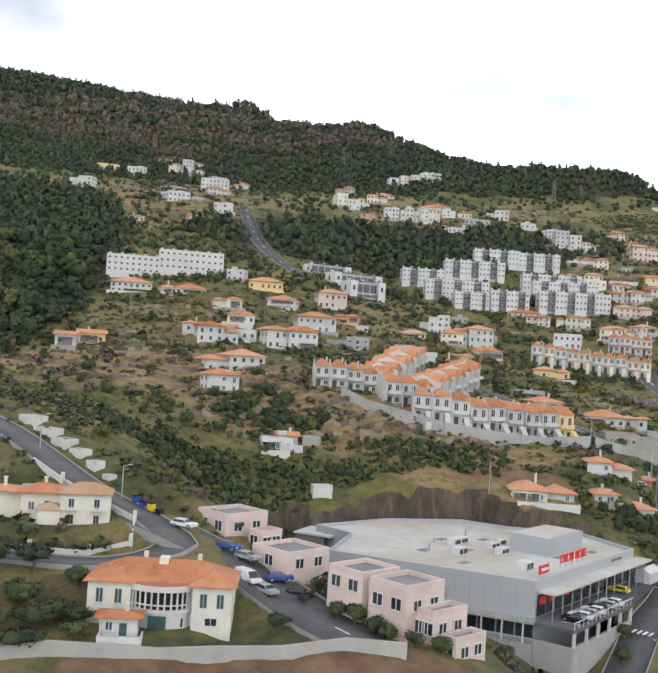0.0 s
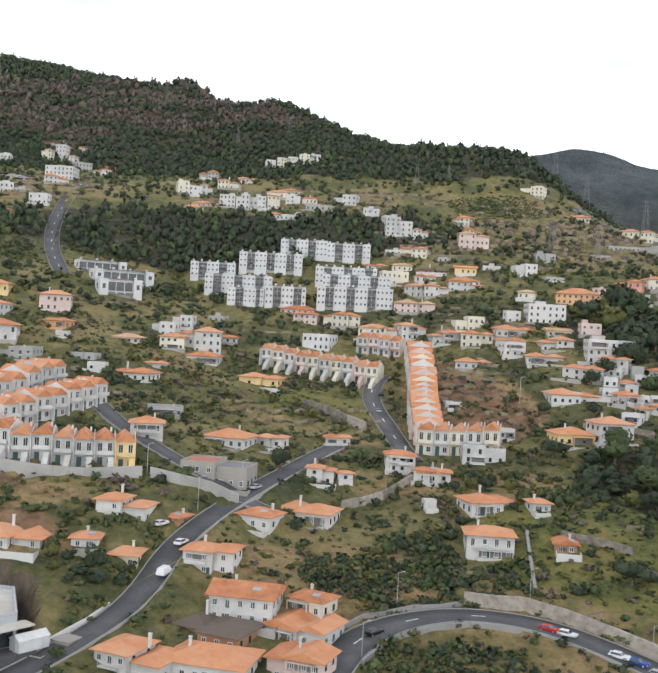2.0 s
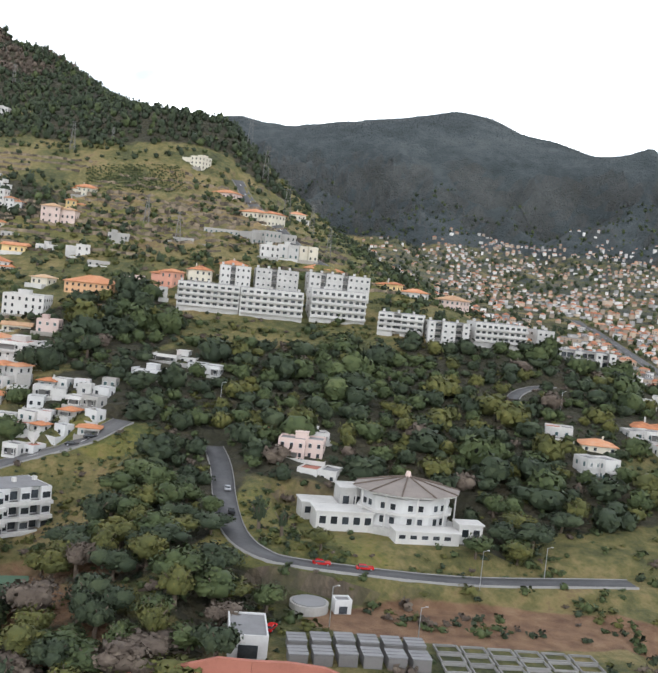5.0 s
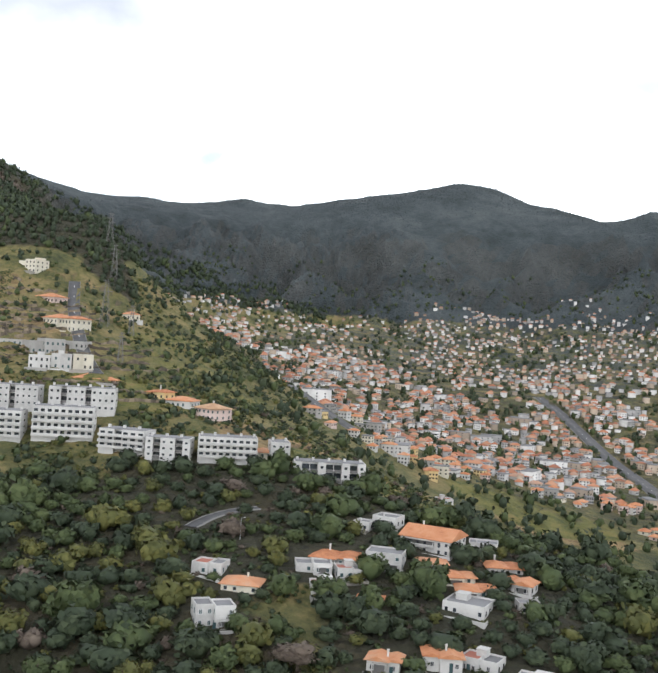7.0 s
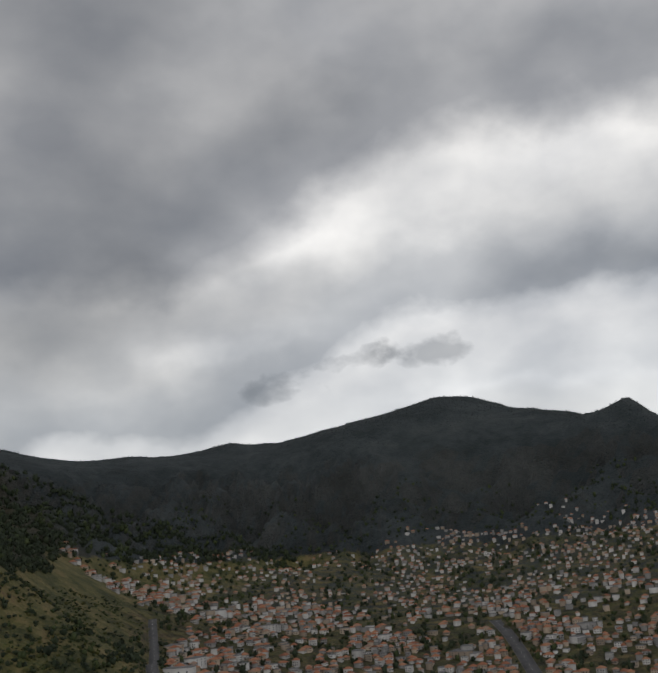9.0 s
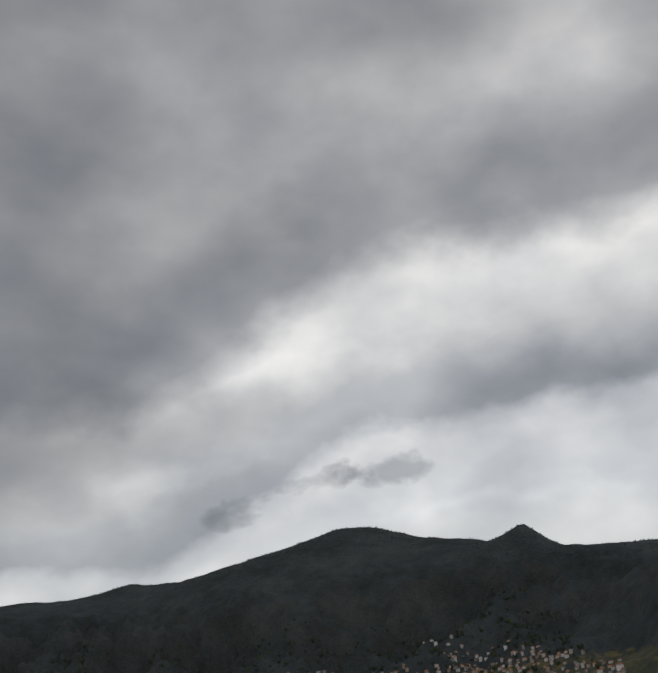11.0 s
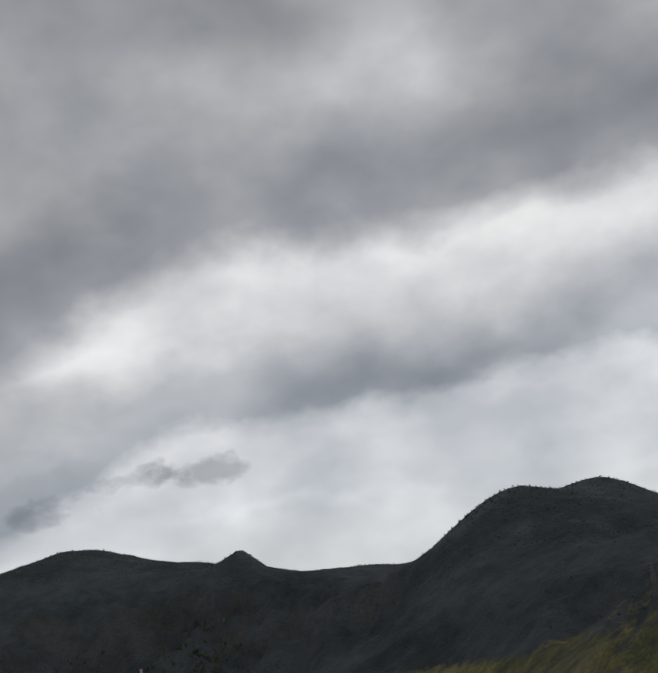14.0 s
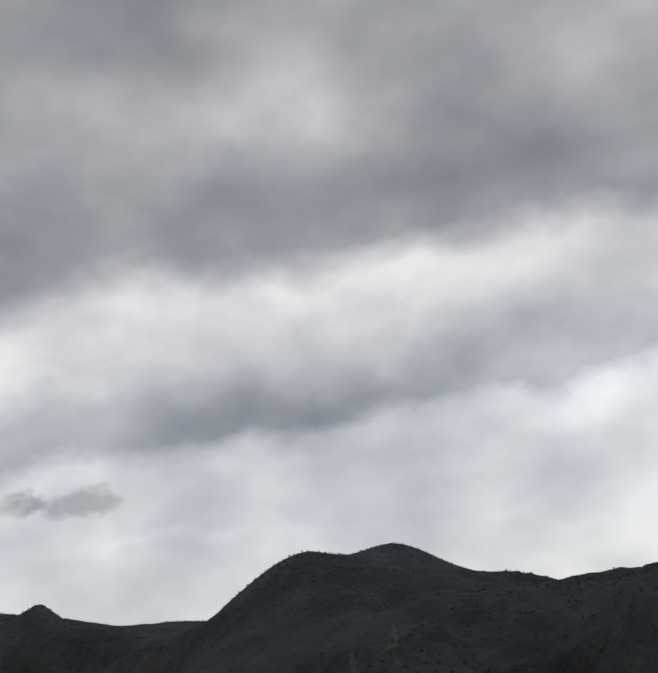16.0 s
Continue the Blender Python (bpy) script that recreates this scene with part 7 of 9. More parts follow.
def simple_block(name, label, category, x, y, w, d, h, turn, wall_mat, roof_mat, opening=True, z=None):
    z = at_ground(x, y) if z is None else z
    b = thing(name, label, category, pose(x, y, z, 0, 0, turn))
    bm = bmesh.new()
    box(bm, 0, 0, h / 2 - 0.8, w, d, h + 1.6)
    part("wall", bm, wall_mat, b)
    bm = bmesh.new()
    box(bm, 0, 0, h + 0.05, w - 0.3, d - 0.3, 0.1)
    part("roof", bm, roof_mat, b)
    for cx, cy, sx, sy in ((0, -d / 2 + 0.08, w, 0.16), (0, d / 2 - 0.08, w, 0.16), (-w / 2 + 0.08, 0, 0.16, d - 0.32), (w / 2 - 0.08, 0, 0.16, d - 0.32)):
        bm = bmesh.new()
        box(bm, cx, cy, h + 0.14, sx, sy, 0.28)
        part("parapet", bm, wall_mat, b)
    if opening:
        bm = bmesh.new()
        box(bm, 0, -d / 2 - 0.01, h * 0.35, w * 0.5, 0.06, h * 0.62)
        part("door", bm, PANE, b)
    return b


simple_block("pump_house", "white pump house with grey flat roof and dark doorway", "utility building", 175.4, 132.5, 4.0, 6.6, 2.2, 3, WALLS["modern"], SLAB)
simple_block("service_hut", "small white service hut beside a tank", "hut", 186.2, 144.2, 2.0, 1.8, 1.4, 10, WALLS["modern"], SLAB)
tank = thing("water_tank", "low round concrete water tank", "water tank", pose(182.4, 144.0, at_ground(182.4, 144)))
bm = bmesh.new()
tube(bm, (0, 0, -0.5), (0, 0, 1.0), 2.3, None, 28)
part("tank_wall", bm, WALLS["grey"], tank)
bm = bmesh.new()
tube(bm, (0, 0, 1.0), (0, 0, 1.12), 2.0, None, 28)
part("tank_lid", bm, SLAB, tank)
for r in range(2):
    for i in range(6):
        gx, gy = 180.6 + i * 2.5, 129.4 + r * 3.6
        bed = thing("tomb_shelter", "dark slatted shelter in a row of plots", "shelter", pose(gx, gy, at_ground(gx, gy), 0, 0, 4), "rows of dark shelters")
        bm = bmesh.new()
        box(bm, 0, 0, 0.6, 1.9, 2.6, 1.2)
        part("wall", bm, SHADE, bed)
        for k in range(3):
            bm = bmesh.new()
            box(bm, 0, -0.85 + k * 0.85, 1.28, 2.05, 0.7, 0.08)
            part("roof_panel", bm, SLAB, bed)
for i in range(18):
    gx, gy = 197 + (i % 6) * 3.0, 129.5 + (i // 6) * 2.6
    plot = thing("garden_plot", "low planted plot edged with stone", "plot", pose(gx, gy, at_ground(gx, gy), 0, 0, 4), "garden plots")
    bm = bmesh.new()
    for cx, cy, sx, sy in ((0, -1, 2.6, 0.12), (0, 1, 2.6, 0.12), (-1.3, 0, 0.12, 2), (1.3, 0, 0.12, 2)):
        box(bm, cx, cy, 0.12, sx, sy, 0.3)
    part("edging", bm, KERB, plot)
court = thing("tennis_court", "green sports court with a red playing field", "sports court", pose(143, 147, 107.42, 0, 0, 12), kind="structure")
for w, d, zz, mat, nm in ((13, 8.5, 0.06, surface("court_green", tones((0.09, 0.16, 0.10)), 0.4, 0.9), "court_surface"), (6.5, 4.6, 0.12, TERRACOTTA, "playing_field")):
    bm = bmesh.new()
    box(bm, 0 if w > 8 else -2.0, 0 if w > 8 else -1.2, zz - 0.06, w, d, 0.12)
    part(nm, bm, mat, court)
# thin low box standing in for the white wall panels behind the court
simple_block("court_wall_box", "low white wall beside the sports court", "hut", 141.5, 151.5, 4.5, 0.5, 1.2, 18, WALLS["modern"], SLAB, False)
simple_block("lean_to", "white corrugated lean-to shed among banana plants", "shed", 9.0, 126.6, 2.4, 1.4, 0.7, 10, WALLS["white"], FRAME, False)

for wx, wy, ww, wd, wh in ((-21.8, 108.3, 2.7, 1.6, 0.9), (-19.7, 105.7, 2.7, 1.6, 0.8), (-17.6, 103.3, 2.2, 1.6, 0.8), (-15.7, 101.3, 1.8, 1.3, 0.7), (-13.9, 99.2, 1.3, 1.2, 0.6), (-12.3, 97.4, 1.0, 0.9, 0.5)):
    simple_block("roadside_shed", "low white shed with a grey flat roof beside the lane", "shed", wx, wy, ww, wd, wh * 0.3, -42, WALLS["white"], SLAB, False)
house(3.4, 137.0, 4.2, 2.4, 2.0, 8, "flat", "white", 2)
house(4.8, 138.6, 2.6, 2.4, 2.3, 8, "gable", "white", 2)
simple_block("corrugated_shed", "grey-green corrugated shed beside the cottage", "shed", 8.0, 138.2, 2.4, 1.6, 1.0, 6, WALLS["grey"], SLAB, False)
for i, (tint, word) in enumerate(((PAINTS["blue"], "blue"), (PAINTS["blue"], "blue"), (PAINTS["yellow"], "yellow"), (PAINTS["black"], "black"))):
    bx, by = -9.4 + i * 0.72, 93.6 - i * 0.46
    bin_ = thing("recycling_bin", f"{word} recycling bin at the edge of the lane", "bin", pose(bx, by, at_ground(bx, by), 0, 0, -35) @ Matrix.Diagonal((0.75, 0.75, 0.75, 1)), "recycling bins")
    bm = bmesh.new()
    prism(bm, [(-0.32, -0.3), (0.32, -0.3), (0.36, 0.34), (-0.36, 0.34)], 0, 0.85)
    part("body", bm, tint, bin_)
    bm = bmesh.new()
    prism(bm, [(-0.36, -0.36), (0.36, -0.36), (0.38, 0.36), (-0.38, 0.36)], 0.85, 1.0)
    part("lid", bm, PAINTS["black"], bin_)
# zebra crossing and arrows below the deck
crossing = tagged(new("zebra_crossing"), "white zebra crossing painted on the lane", "road marking", kind="structure")
for i in range(7):
    zx, zy = 37.2 + i * 0.42, 100.9 - i * 0.34
    bm = bmesh.new()
    box(bm, 0, 0, 0, 0.26, 1.5, 0.02)
    bar = part("bar", bm, PAINT, crossing)
    bar.matrix_world = pose(zx, zy, at_ground(zx, zy) + 0.21, 0, 0, -39)

tent = thing("marquee", "white peaked marquee on the forecourt beside the road", "tent", FRONT @ pose(25.2, -1.5, 4.46))
bm = bmesh.new()
box(bm, 0, 0, 0.55, 3.4, 1.7, 1.1)
part("wall", bm, FRAME, tent)
bm = bmesh.new()
hip_roof(bm, 3.4, 1.7, 1.16, 0.5, 0.08, 0.05, True)
part("canopy", bm, FRAME, tent, "peaked white canvas")
wall_run([(42.3, 109.6), (45.2, 113.6), (48.6, 118.8), (50.2, 122.2)], 0.55, 0.14, WALLS["white"], "low white wall beside the climbing road")

# dense cluster of small white terraced homes
rs = random.Random(5)
for i in range(7):
    for j in range(6):
        hx, hy = 127 + i * 3.5 + rs.uniform(-0.7, 0.7), 183.5 + j * 4.0 + i * 0.15 + rs.uniform(-0.7, 0.7)
        if (i in (5, 6) and j == 0) or rs.random() < 0.12:
            continue
        house(hx, hy, rs.uniform(2.2, 3.3), rs.uniform(1.9, 2.8), rs.choice((1.5, 1.7, 2.2)), rs.uniform(-35, 5), "flat" if rs.random() < 0.85 else "hip", rs.choice(("white", "modern", "white", "grey")), 1)


# ---- pylons, poles and lamps ----
def pylon(x, y, h):
    p = thing("power_pylon", "grey lattice power pylon on the hillside", "pylon", pose(x, y, at_ground(x, y) - 0.5), "power pylons")
    base, top = h * 0.09, h * 0.02
    for sx in (-1, 1):
        for sy in (-1, 1):
            bm = bmesh.new()
            tube(bm, (sx * base, sy * base, 0), (sx * top, sy * top, h), 0.075, 0.05, 4)
            part("leg", bm, PYLON, p)
    for k in range(4):
        z0, z1 = h * k / 5, h * (k + 1) / 5
        r0, r1 = base + (top - base) * k / 5, base + (top - base) * (k + 1) / 5
        for a, b in (((-r0, -r0, z0), (r1, -r1, z1)), ((r0, -r0, z0), (-r1, -r1, z1)), ((-r0, r0, z0), (-r1, -r1, z1)), ((r0, -r0, z0), (r1, r1, z1))):
            bm = bmesh.new()
            tube(bm, a, b, 0.035, None, 4)
            part("brace", bm, PYLON, p)
    for zz, half in ((h * 0.75, h * 0.13), (h * 0.86, h * 0.11), (h * 0.97, h * 0.08)):
        bm = bmesh.new()
        tube(bm, (-half, 0, zz), (half, 0, zz), 0.06, None, 4)
        part("cross_arm", bm, PYLON, p)


for px, py, ph in ((106, 361, 10), (118, 366, 6), (178, 330, 14), (170, 372, 13), (186, 330, 9), (163, 392, 14), (150, 287, 8), (8, 470, 12), (34, 458, 9), (57, 466, 10), (669, 406, 12), (690, 412, 11), (190, 300, 8), (140, 300, 8)):
    pylon(px, py, ph)


def pole(x, y, h, lamp=True, mat=None, turn=0):
    p = thing("street_lamp" if lamp else "utility_pole", "slim grey street lamp beside the lane" if lamp else "plain wooden utility pole", "street lamp" if lamp else "pole", pose(x, y, at_ground(x, y) - 0.2, 0, 0, turn), "street lamps" if lamp else "utility poles")
    bm = bmesh.new()
    tube(bm, (0, 0, 0), (0, 0, h), 0.06, 0.04, 8)
    part("shaft", bm, mat or METAL, p)
    if lamp:
        bm = bmesh.new()
        tube(bm, (0, 0, h - 0.05), (0.5, 0, h + 0.12), 0.03, None, 6)
        arm = part("arm", bm, METAL, p)
        bm = bmesh.new()
        box(bm, 0.6, 0, h + 0.13, 0.3, 0.13, 0.06)
        part("lamp_head", bm, FRAME, arm)
    else:
        bm = bmesh.new()
        box(bm, 0, 0, h - 0.4, 1.2, 0.1, 0.1)
        part("cross_arm", bm, WOOD, p)


for px, py, ph, lit in ((82, 129, 4.6, True), (97.6, 129.6, 3.6, True), (109, 120.6, 3.2, True), (77.4, 117.6, 4.0, True), (-10.6, 93.4, 3.4, True), (-19.3, 100.6, 3.4, True), (57, 143, 4.6, True), (49.5, 147.5, 4.4, True), (62, 152, 4.0, True), (184.5, 139, 4.8, True), (194, 136, 4.2, True), (204, 151, 5.0, True), (214, 157, 4.5, True), (-6, 206, 6.0, False), (-16, 196, 5.0, False), (-9, 199, 5.0, False), (1, 200, 6.5, False), (110, 196, 5.5, True), (68, 235, 5.0, False), (29, 150, 5, True), (30, 128, 4.6, True), (168, 200, 4.5, True), (232, 214, 4, True)):
    pole(px, py, ph, lit, METAL if lit else WOOD)


# ---- town in the valley ----
def town_plan():
    rng = np.random.RandomState(11)
    x, y = rng.uniform(100, 660, 42000), rng.uniform(300, 960, 42000)
    z = land(x, y)
    share = np.maximum.reduce([blob(x, y, 350, 500, 150, 220, 0), blob(x, y, 430, 770, 130, 150, 20) * 0.9, blob(x, y, 230, 690, 130, 150, 0) * 0.5, blob(x, y, 560, 620, 120, 200, 0) * 0.7, blob(x, y, 165, 640, 60, 95, 0) * 0.65])
    patch = wave_field(x, y, 21, 110, 3)
    roof_line = 189 + 16 * wave_field(x, y, 23, 150, 3) + 10 * blob(x, y, 440, 900, 90, 120, 0) - 30 * smooth(500, 600, x) + 14 * blob(x, y, 165, 640, 70, 110, 0)
    keep = (rng.rand(len(x)) < np.clip(share, 0, 1) * np.clip(0.58 + 1.5 * patch, 0.05, 1.0)) & (z < roof_line) & (blob(x, y, 310, 338, 30, 22, 0) < 0.3) & ((x > 240 - np.maximum(0, y - 330) * 0.16) | (y > 560)) & (y > 330 - (x - 270) * 0.12) & (x > 195 - np.maximum(0, y - 540) * 0.75)
    rows = []
    grid = {}
    for px, py, wild in zip(x[keep], y[keep], rng.rand(int(keep.sum()))):
        if any(math.hypot(px - l[0], py - l[1]) < half + 4 for name in ("valley_highway", "town_highway") for half, line in (LANE_LINES[name],) for l in line[::4]):
            continue
        cell = (int(px // 6), int(py // 6))
        if any((px - qx) ** 2 + (py - qy) ** 2 < 11 + 19 * wild for dx in (-1, 0, 1) for dy in (-1, 0, 1) for qx, qy in grid.get((cell[0] + dx, cell[1] + dy), ())):
            continue
        grid.setdefault(cell, []).append((px, py))
        rows.append((px, py))
    return np.array(rows)


TOWN = town_plan()
TOWN_Z = ground_height(TOWN[:, 0], TOWN[:, 1])


def build_town():
    rng = random.Random(17)
    order = np.argsort(TOWN[:, 1])
    walls = ("white", "white", "cream", "pink", "yellow", "cream", "grey")
    V, F, M = [], [], []
    count = 0

    def add_box(m, sx, sy, z0, z1, mat):
        nonlocal count
        c = [(-sx, -sy, z0), (sx, -sy, z0), (sx, sy, z0), (-sx, sy, z0), (-sx, -sy, z1), (sx, -sy, z1), (sx, sy, z1), (-sx, sy, z1)]
        V.extend((m @ Vector(p))[:] for p in c)
        for f in ((0, 1, 5, 4), (1, 2, 6, 5), (2, 3, 7, 6), (3, 0, 4, 7), (4, 5, 6, 7)):
            F.append([count + i for i in f])
            M.append(mat)
        count += 8

    def add_roof(m, sx, sy, z, rise):
        nonlocal count
        r = max(sx - sy, 0.3)
        V.extend((m @ Vector(p))[:] for p in ((-sx, -sy, z), (sx, -sy, z), (sx, sy, z), (-sx, sy, z), (-r, 0, z + rise), (r, 0, z + rise)))
        for f in ((0, 1, 5, 4), (2, 3, 4, 5), (1, 2, 5, 5), (3, 0, 4, 4)):
            F.append([count + i for i in f])
            M.append(2)
        count += 6

    things = 0
    for i in order:
        x, y = TOWN[i]
        z = float(TOWN_Z[i])
        w, d, h = rng.uniform(2.2, 5.0), rng.uniform(2.0, 3.6), rng.choice((1.1, 1.3, 1.6, 2.2, 2.8))
        if rng.random() < 0.03 and y < 640:
            w, d, h = rng.uniform(7, 12), rng.uniform(4, 6), rng.uniform(2.5, 4.5)
        if y > 690:
            w, d, h = w * 0.72, d * 0.72, h * 0.72
        turn = rng.choice((0, 90)) + rng.gauss(-18, 14)
        flat = rng.random() < 0.34 or w > 6.5
        if things < 190:
            wall = rng.choice(walls)
            home = thing("town_house", f"{WALL_WORDS[wall]} town house with {'flat grey roof' if flat else 'orange tiled roof'} in the valley", "house", pose(x, y, z, 0, 0, turn), "town houses in the valley")
            bm = bmesh.new()
            box(bm, 0, 0, h / 2 - 1, w, d, h + 2)
            part("wall", bm, WALLS[wall], home)
            bm = bmesh.new()
            if flat:
                box(bm, 0, 0, h + 0.15, w + 0.2, d + 0.2, 0.3)
                part("roof", bm, SLAB, home)
            else:
                hip_roof(bm, w, d, h + 0.1, d * 0.26, 0.25, 0.1)
                part("roof", bm, TILE, home)
            bm = bmesh.new()
            for k in range(max(1, int(h / 1.1))):
                for a in range(3):
                    box(bm, -w / 3 + a * w / 3, -d / 2 - 0.02, 0.65 + k * 1.1, 0.5, 0.06, 0.5)
                for s in (-1, 1):
                    box(bm, s * (w / 2 + 0.02), 0, 0.65 + k * 1.1, 0.06, 0.5, 0.5)
            tagged(part("glazing", bm, PANE, home), kind="stuff")
            things += 1
            continue
        m = pose(x, y, z, 0, 0, turn)
        add_box(m, w / 2, d / 2, -2, h, 0 if rng.random() < 0.7 else 1)
        if flat:
            add_box(m, w / 2 + 0.1, d / 2 + 0.1, h, h + 0.25, 4)
        else:
            add_roof(m, w / 2 + 0.3, d / 2 + 0.3, h, d * 0.36)
        if y < 620:
            for k in range(max(1, int(h / 1.1))):
                for s in (-0.3, 0.05, 0.34):
                    add_box(m @ Matrix.Translation((s * w, 0, 0)), 0.24, d / 2 + 0.03, 0.4 + k * 1.1, 0.9 + k * 1.1, 3)
    me = cloud_mesh("distant_town", V, F, TOWN_WALL, TOWN_WALL_WARM, TILE_FAR, PANE, SLAB)
    me.polygons.foreach_set("material_index", np.array(M, np.int32))
    tagged(new("distant_town", me), "crowded white houses with orange roofs across the valley", "houses", kind="stuff")


TOWN_WALL = surface("weathered_town_plaster", tones((0.50, 0.49, 0.47), 0.55, 1.35), 0.2, vary=0.25, island=True)
TOWN_WALL_WARM = surface("weathered_cream_plaster", tones((0.42, 0.34, 0.26), 0.7, 1.3), 0.2, vary=0.25, island=True)
TILE_FAR = surface("orange_roofs_far", [(0.2, (0.22, 0.10, 0.06)), (0.45, (0.44, 0.17, 0.085)), (0.65, (0.50, 0.25, 0.14)), (0.8, (0.40, 0.27, 0.20))], 0.2, 0.85, bump=0, vary=0.25, island=True)
build_town()


# ---- dry-stone terrace walls along the contours of the old fields ----
def terrace_walls():
    """Low broken stone walls that follow the contours, field by field."""
    rng = np.random.RandomState(77)
    V, F = [], []
    # field: centre, half sizes, drop between walls, height of the wall, share standing
    for cx, cy, rx, ry, drop, tall, share in (
        (-14, 157, 30, 17, 1.35, 0.6, 0.75), (16, 147, 18, 9, 1.3, 0.5, 0.7), (101, 199, 12, 22, 1.25, 0.55, 0.85), (128, 300, 42, 26, 1.5, 0.7, 0.7), (150, 318, 34, 30, 1.6, 0.7, 0.6),
        (196, 296, 22, 30, 1.6, 0.7, 0.6), (-25, 195, 30, 16, 1.6, 0.6, 0.55), (40, 232, 30, 14, 1.6, 0.6, 0.5), (20, 120 + 60, 26, 9, 1.5, 0.6, 0.5), (-30, 335, 34, 36, 1.9, 0.7, 0.6),
        (70, 345, 46, 18, 1.9, 0.7, 0.55), (70, 190, 16, 12, 1.4, 0.5, 0.5), (106, 135, 18, 14, 1.6, 0.5, 0.35), (-40, 180, 26, 16, 1.5, 0.6, 0.5), (110, 250, 26, 20, 1.7, 0.6, 0.4),
    ):
        xs, ys = np.arange(cx - rx, cx + rx, 1.2), np.linspace(cy - ry, cy + ry, 60)
        gx, gy = np.meshgrid(xs, ys, indexing="ij")
        gz = land(gx.ravel(), gy.ravel()).reshape(gx.shape)
        inside = ((gx - cx) / rx) ** 2 + ((gy - cy) / ry) ** 2 < 1 + 0.35 * wave_field(gx, gy, 15, 17, 2)
        for level in np.arange(math.floor(gz.min() / drop), math.ceil(gz.max() / drop)) * drop:
            run = []
            standing = True
            for i in range(len(xs)):
                over = np.nonzero((gz[i, :-1] < level) & (gz[i, 1:] >= level))[0]
                if rng.rand() < 0.12:
                    standing = rng.rand() < share
                if len(over) == 0 or not inside[i, over[0]] or not standing:
                    run = []
                    continue
                j = over[0]
                f = (level - gz[i, j]) / max(gz[i, j + 1] - gz[i, j], 1e-6)
                y = ys[j] + f * (ys[j + 1] - ys[j])
                run.append((xs[i], y))
                if len(run) > 1:
                    (x0, y0), (x1, y1) = run[-2:]
                    if abs(y1 - y0) > 3.0:
                        continue
                    n = len(V)
                    h0, h1 = tall * rng.uniform(0.7, 1.1), tall * rng.uniform(0.7, 1.1)
                    V.extend(((x0, y0 - 0.12, -0.6, y0), (x1, y1 - 0.12, -0.6, y1), (x1, y1 - 0.12, h1, y1), (x0, y0 - 0.12, h0, y0), (x0, y0 + 0.3, h0, y0), (x1, y1 + 0.3, h1, y1), (x1, y1 + 0.3, -0.6, y1), (x0, y0 + 0.3, -0.6, y0)))
                    F.extend(((n, n + 1, n + 2, n + 3), (n + 3, n + 2, n + 5, n + 4), (n + 4, n + 5, n + 6, n + 7)))
    V = np.array(V)
    V[:, 2] += ground_height(V[:, 0], V[:, 3])
    tagged(new("terrace_walls", cloud_mesh("terrace_walls", V[:, :3], F, FIELD_STONE)), "low dry-stone terrace walls across the old fields", "walls", kind="stuff")


terrace_walls()


# ---- trees and scrub ----
ICO = [(0, -0.5257, 0.8507), (0, 0.5257, 0.8507), (0, -0.5257, -0.8507), (0, 0.5257, -0.8507), (-0.5257, 0.8507, 0), (0.5257, 0.8507, 0), (-0.5257, -0.8507, 0), (0.5257, -0.8507, 0), (0.8507, 0, 0.5257), (0.8507, 0, -0.5257), (-0.8507, 0, 0.5257), (-0.8507, 0, -0.5257)]


def ico_faces():
    p = np.array(ICO)
    d = ((p[:, None] - p[None]) ** 2).sum(-1)
    return [(a, b, c) if np.dot(np.cross(p[b] - p[a], p[c] - p[a]), p[a]) > 0 else (a, c, b) for a in range(12) for b in range(a + 1, 12) for c in range(b + 1, 12) if d[a, b] < 1.2 and d[a, c] < 1.2 and d[b, c] < 1.2]


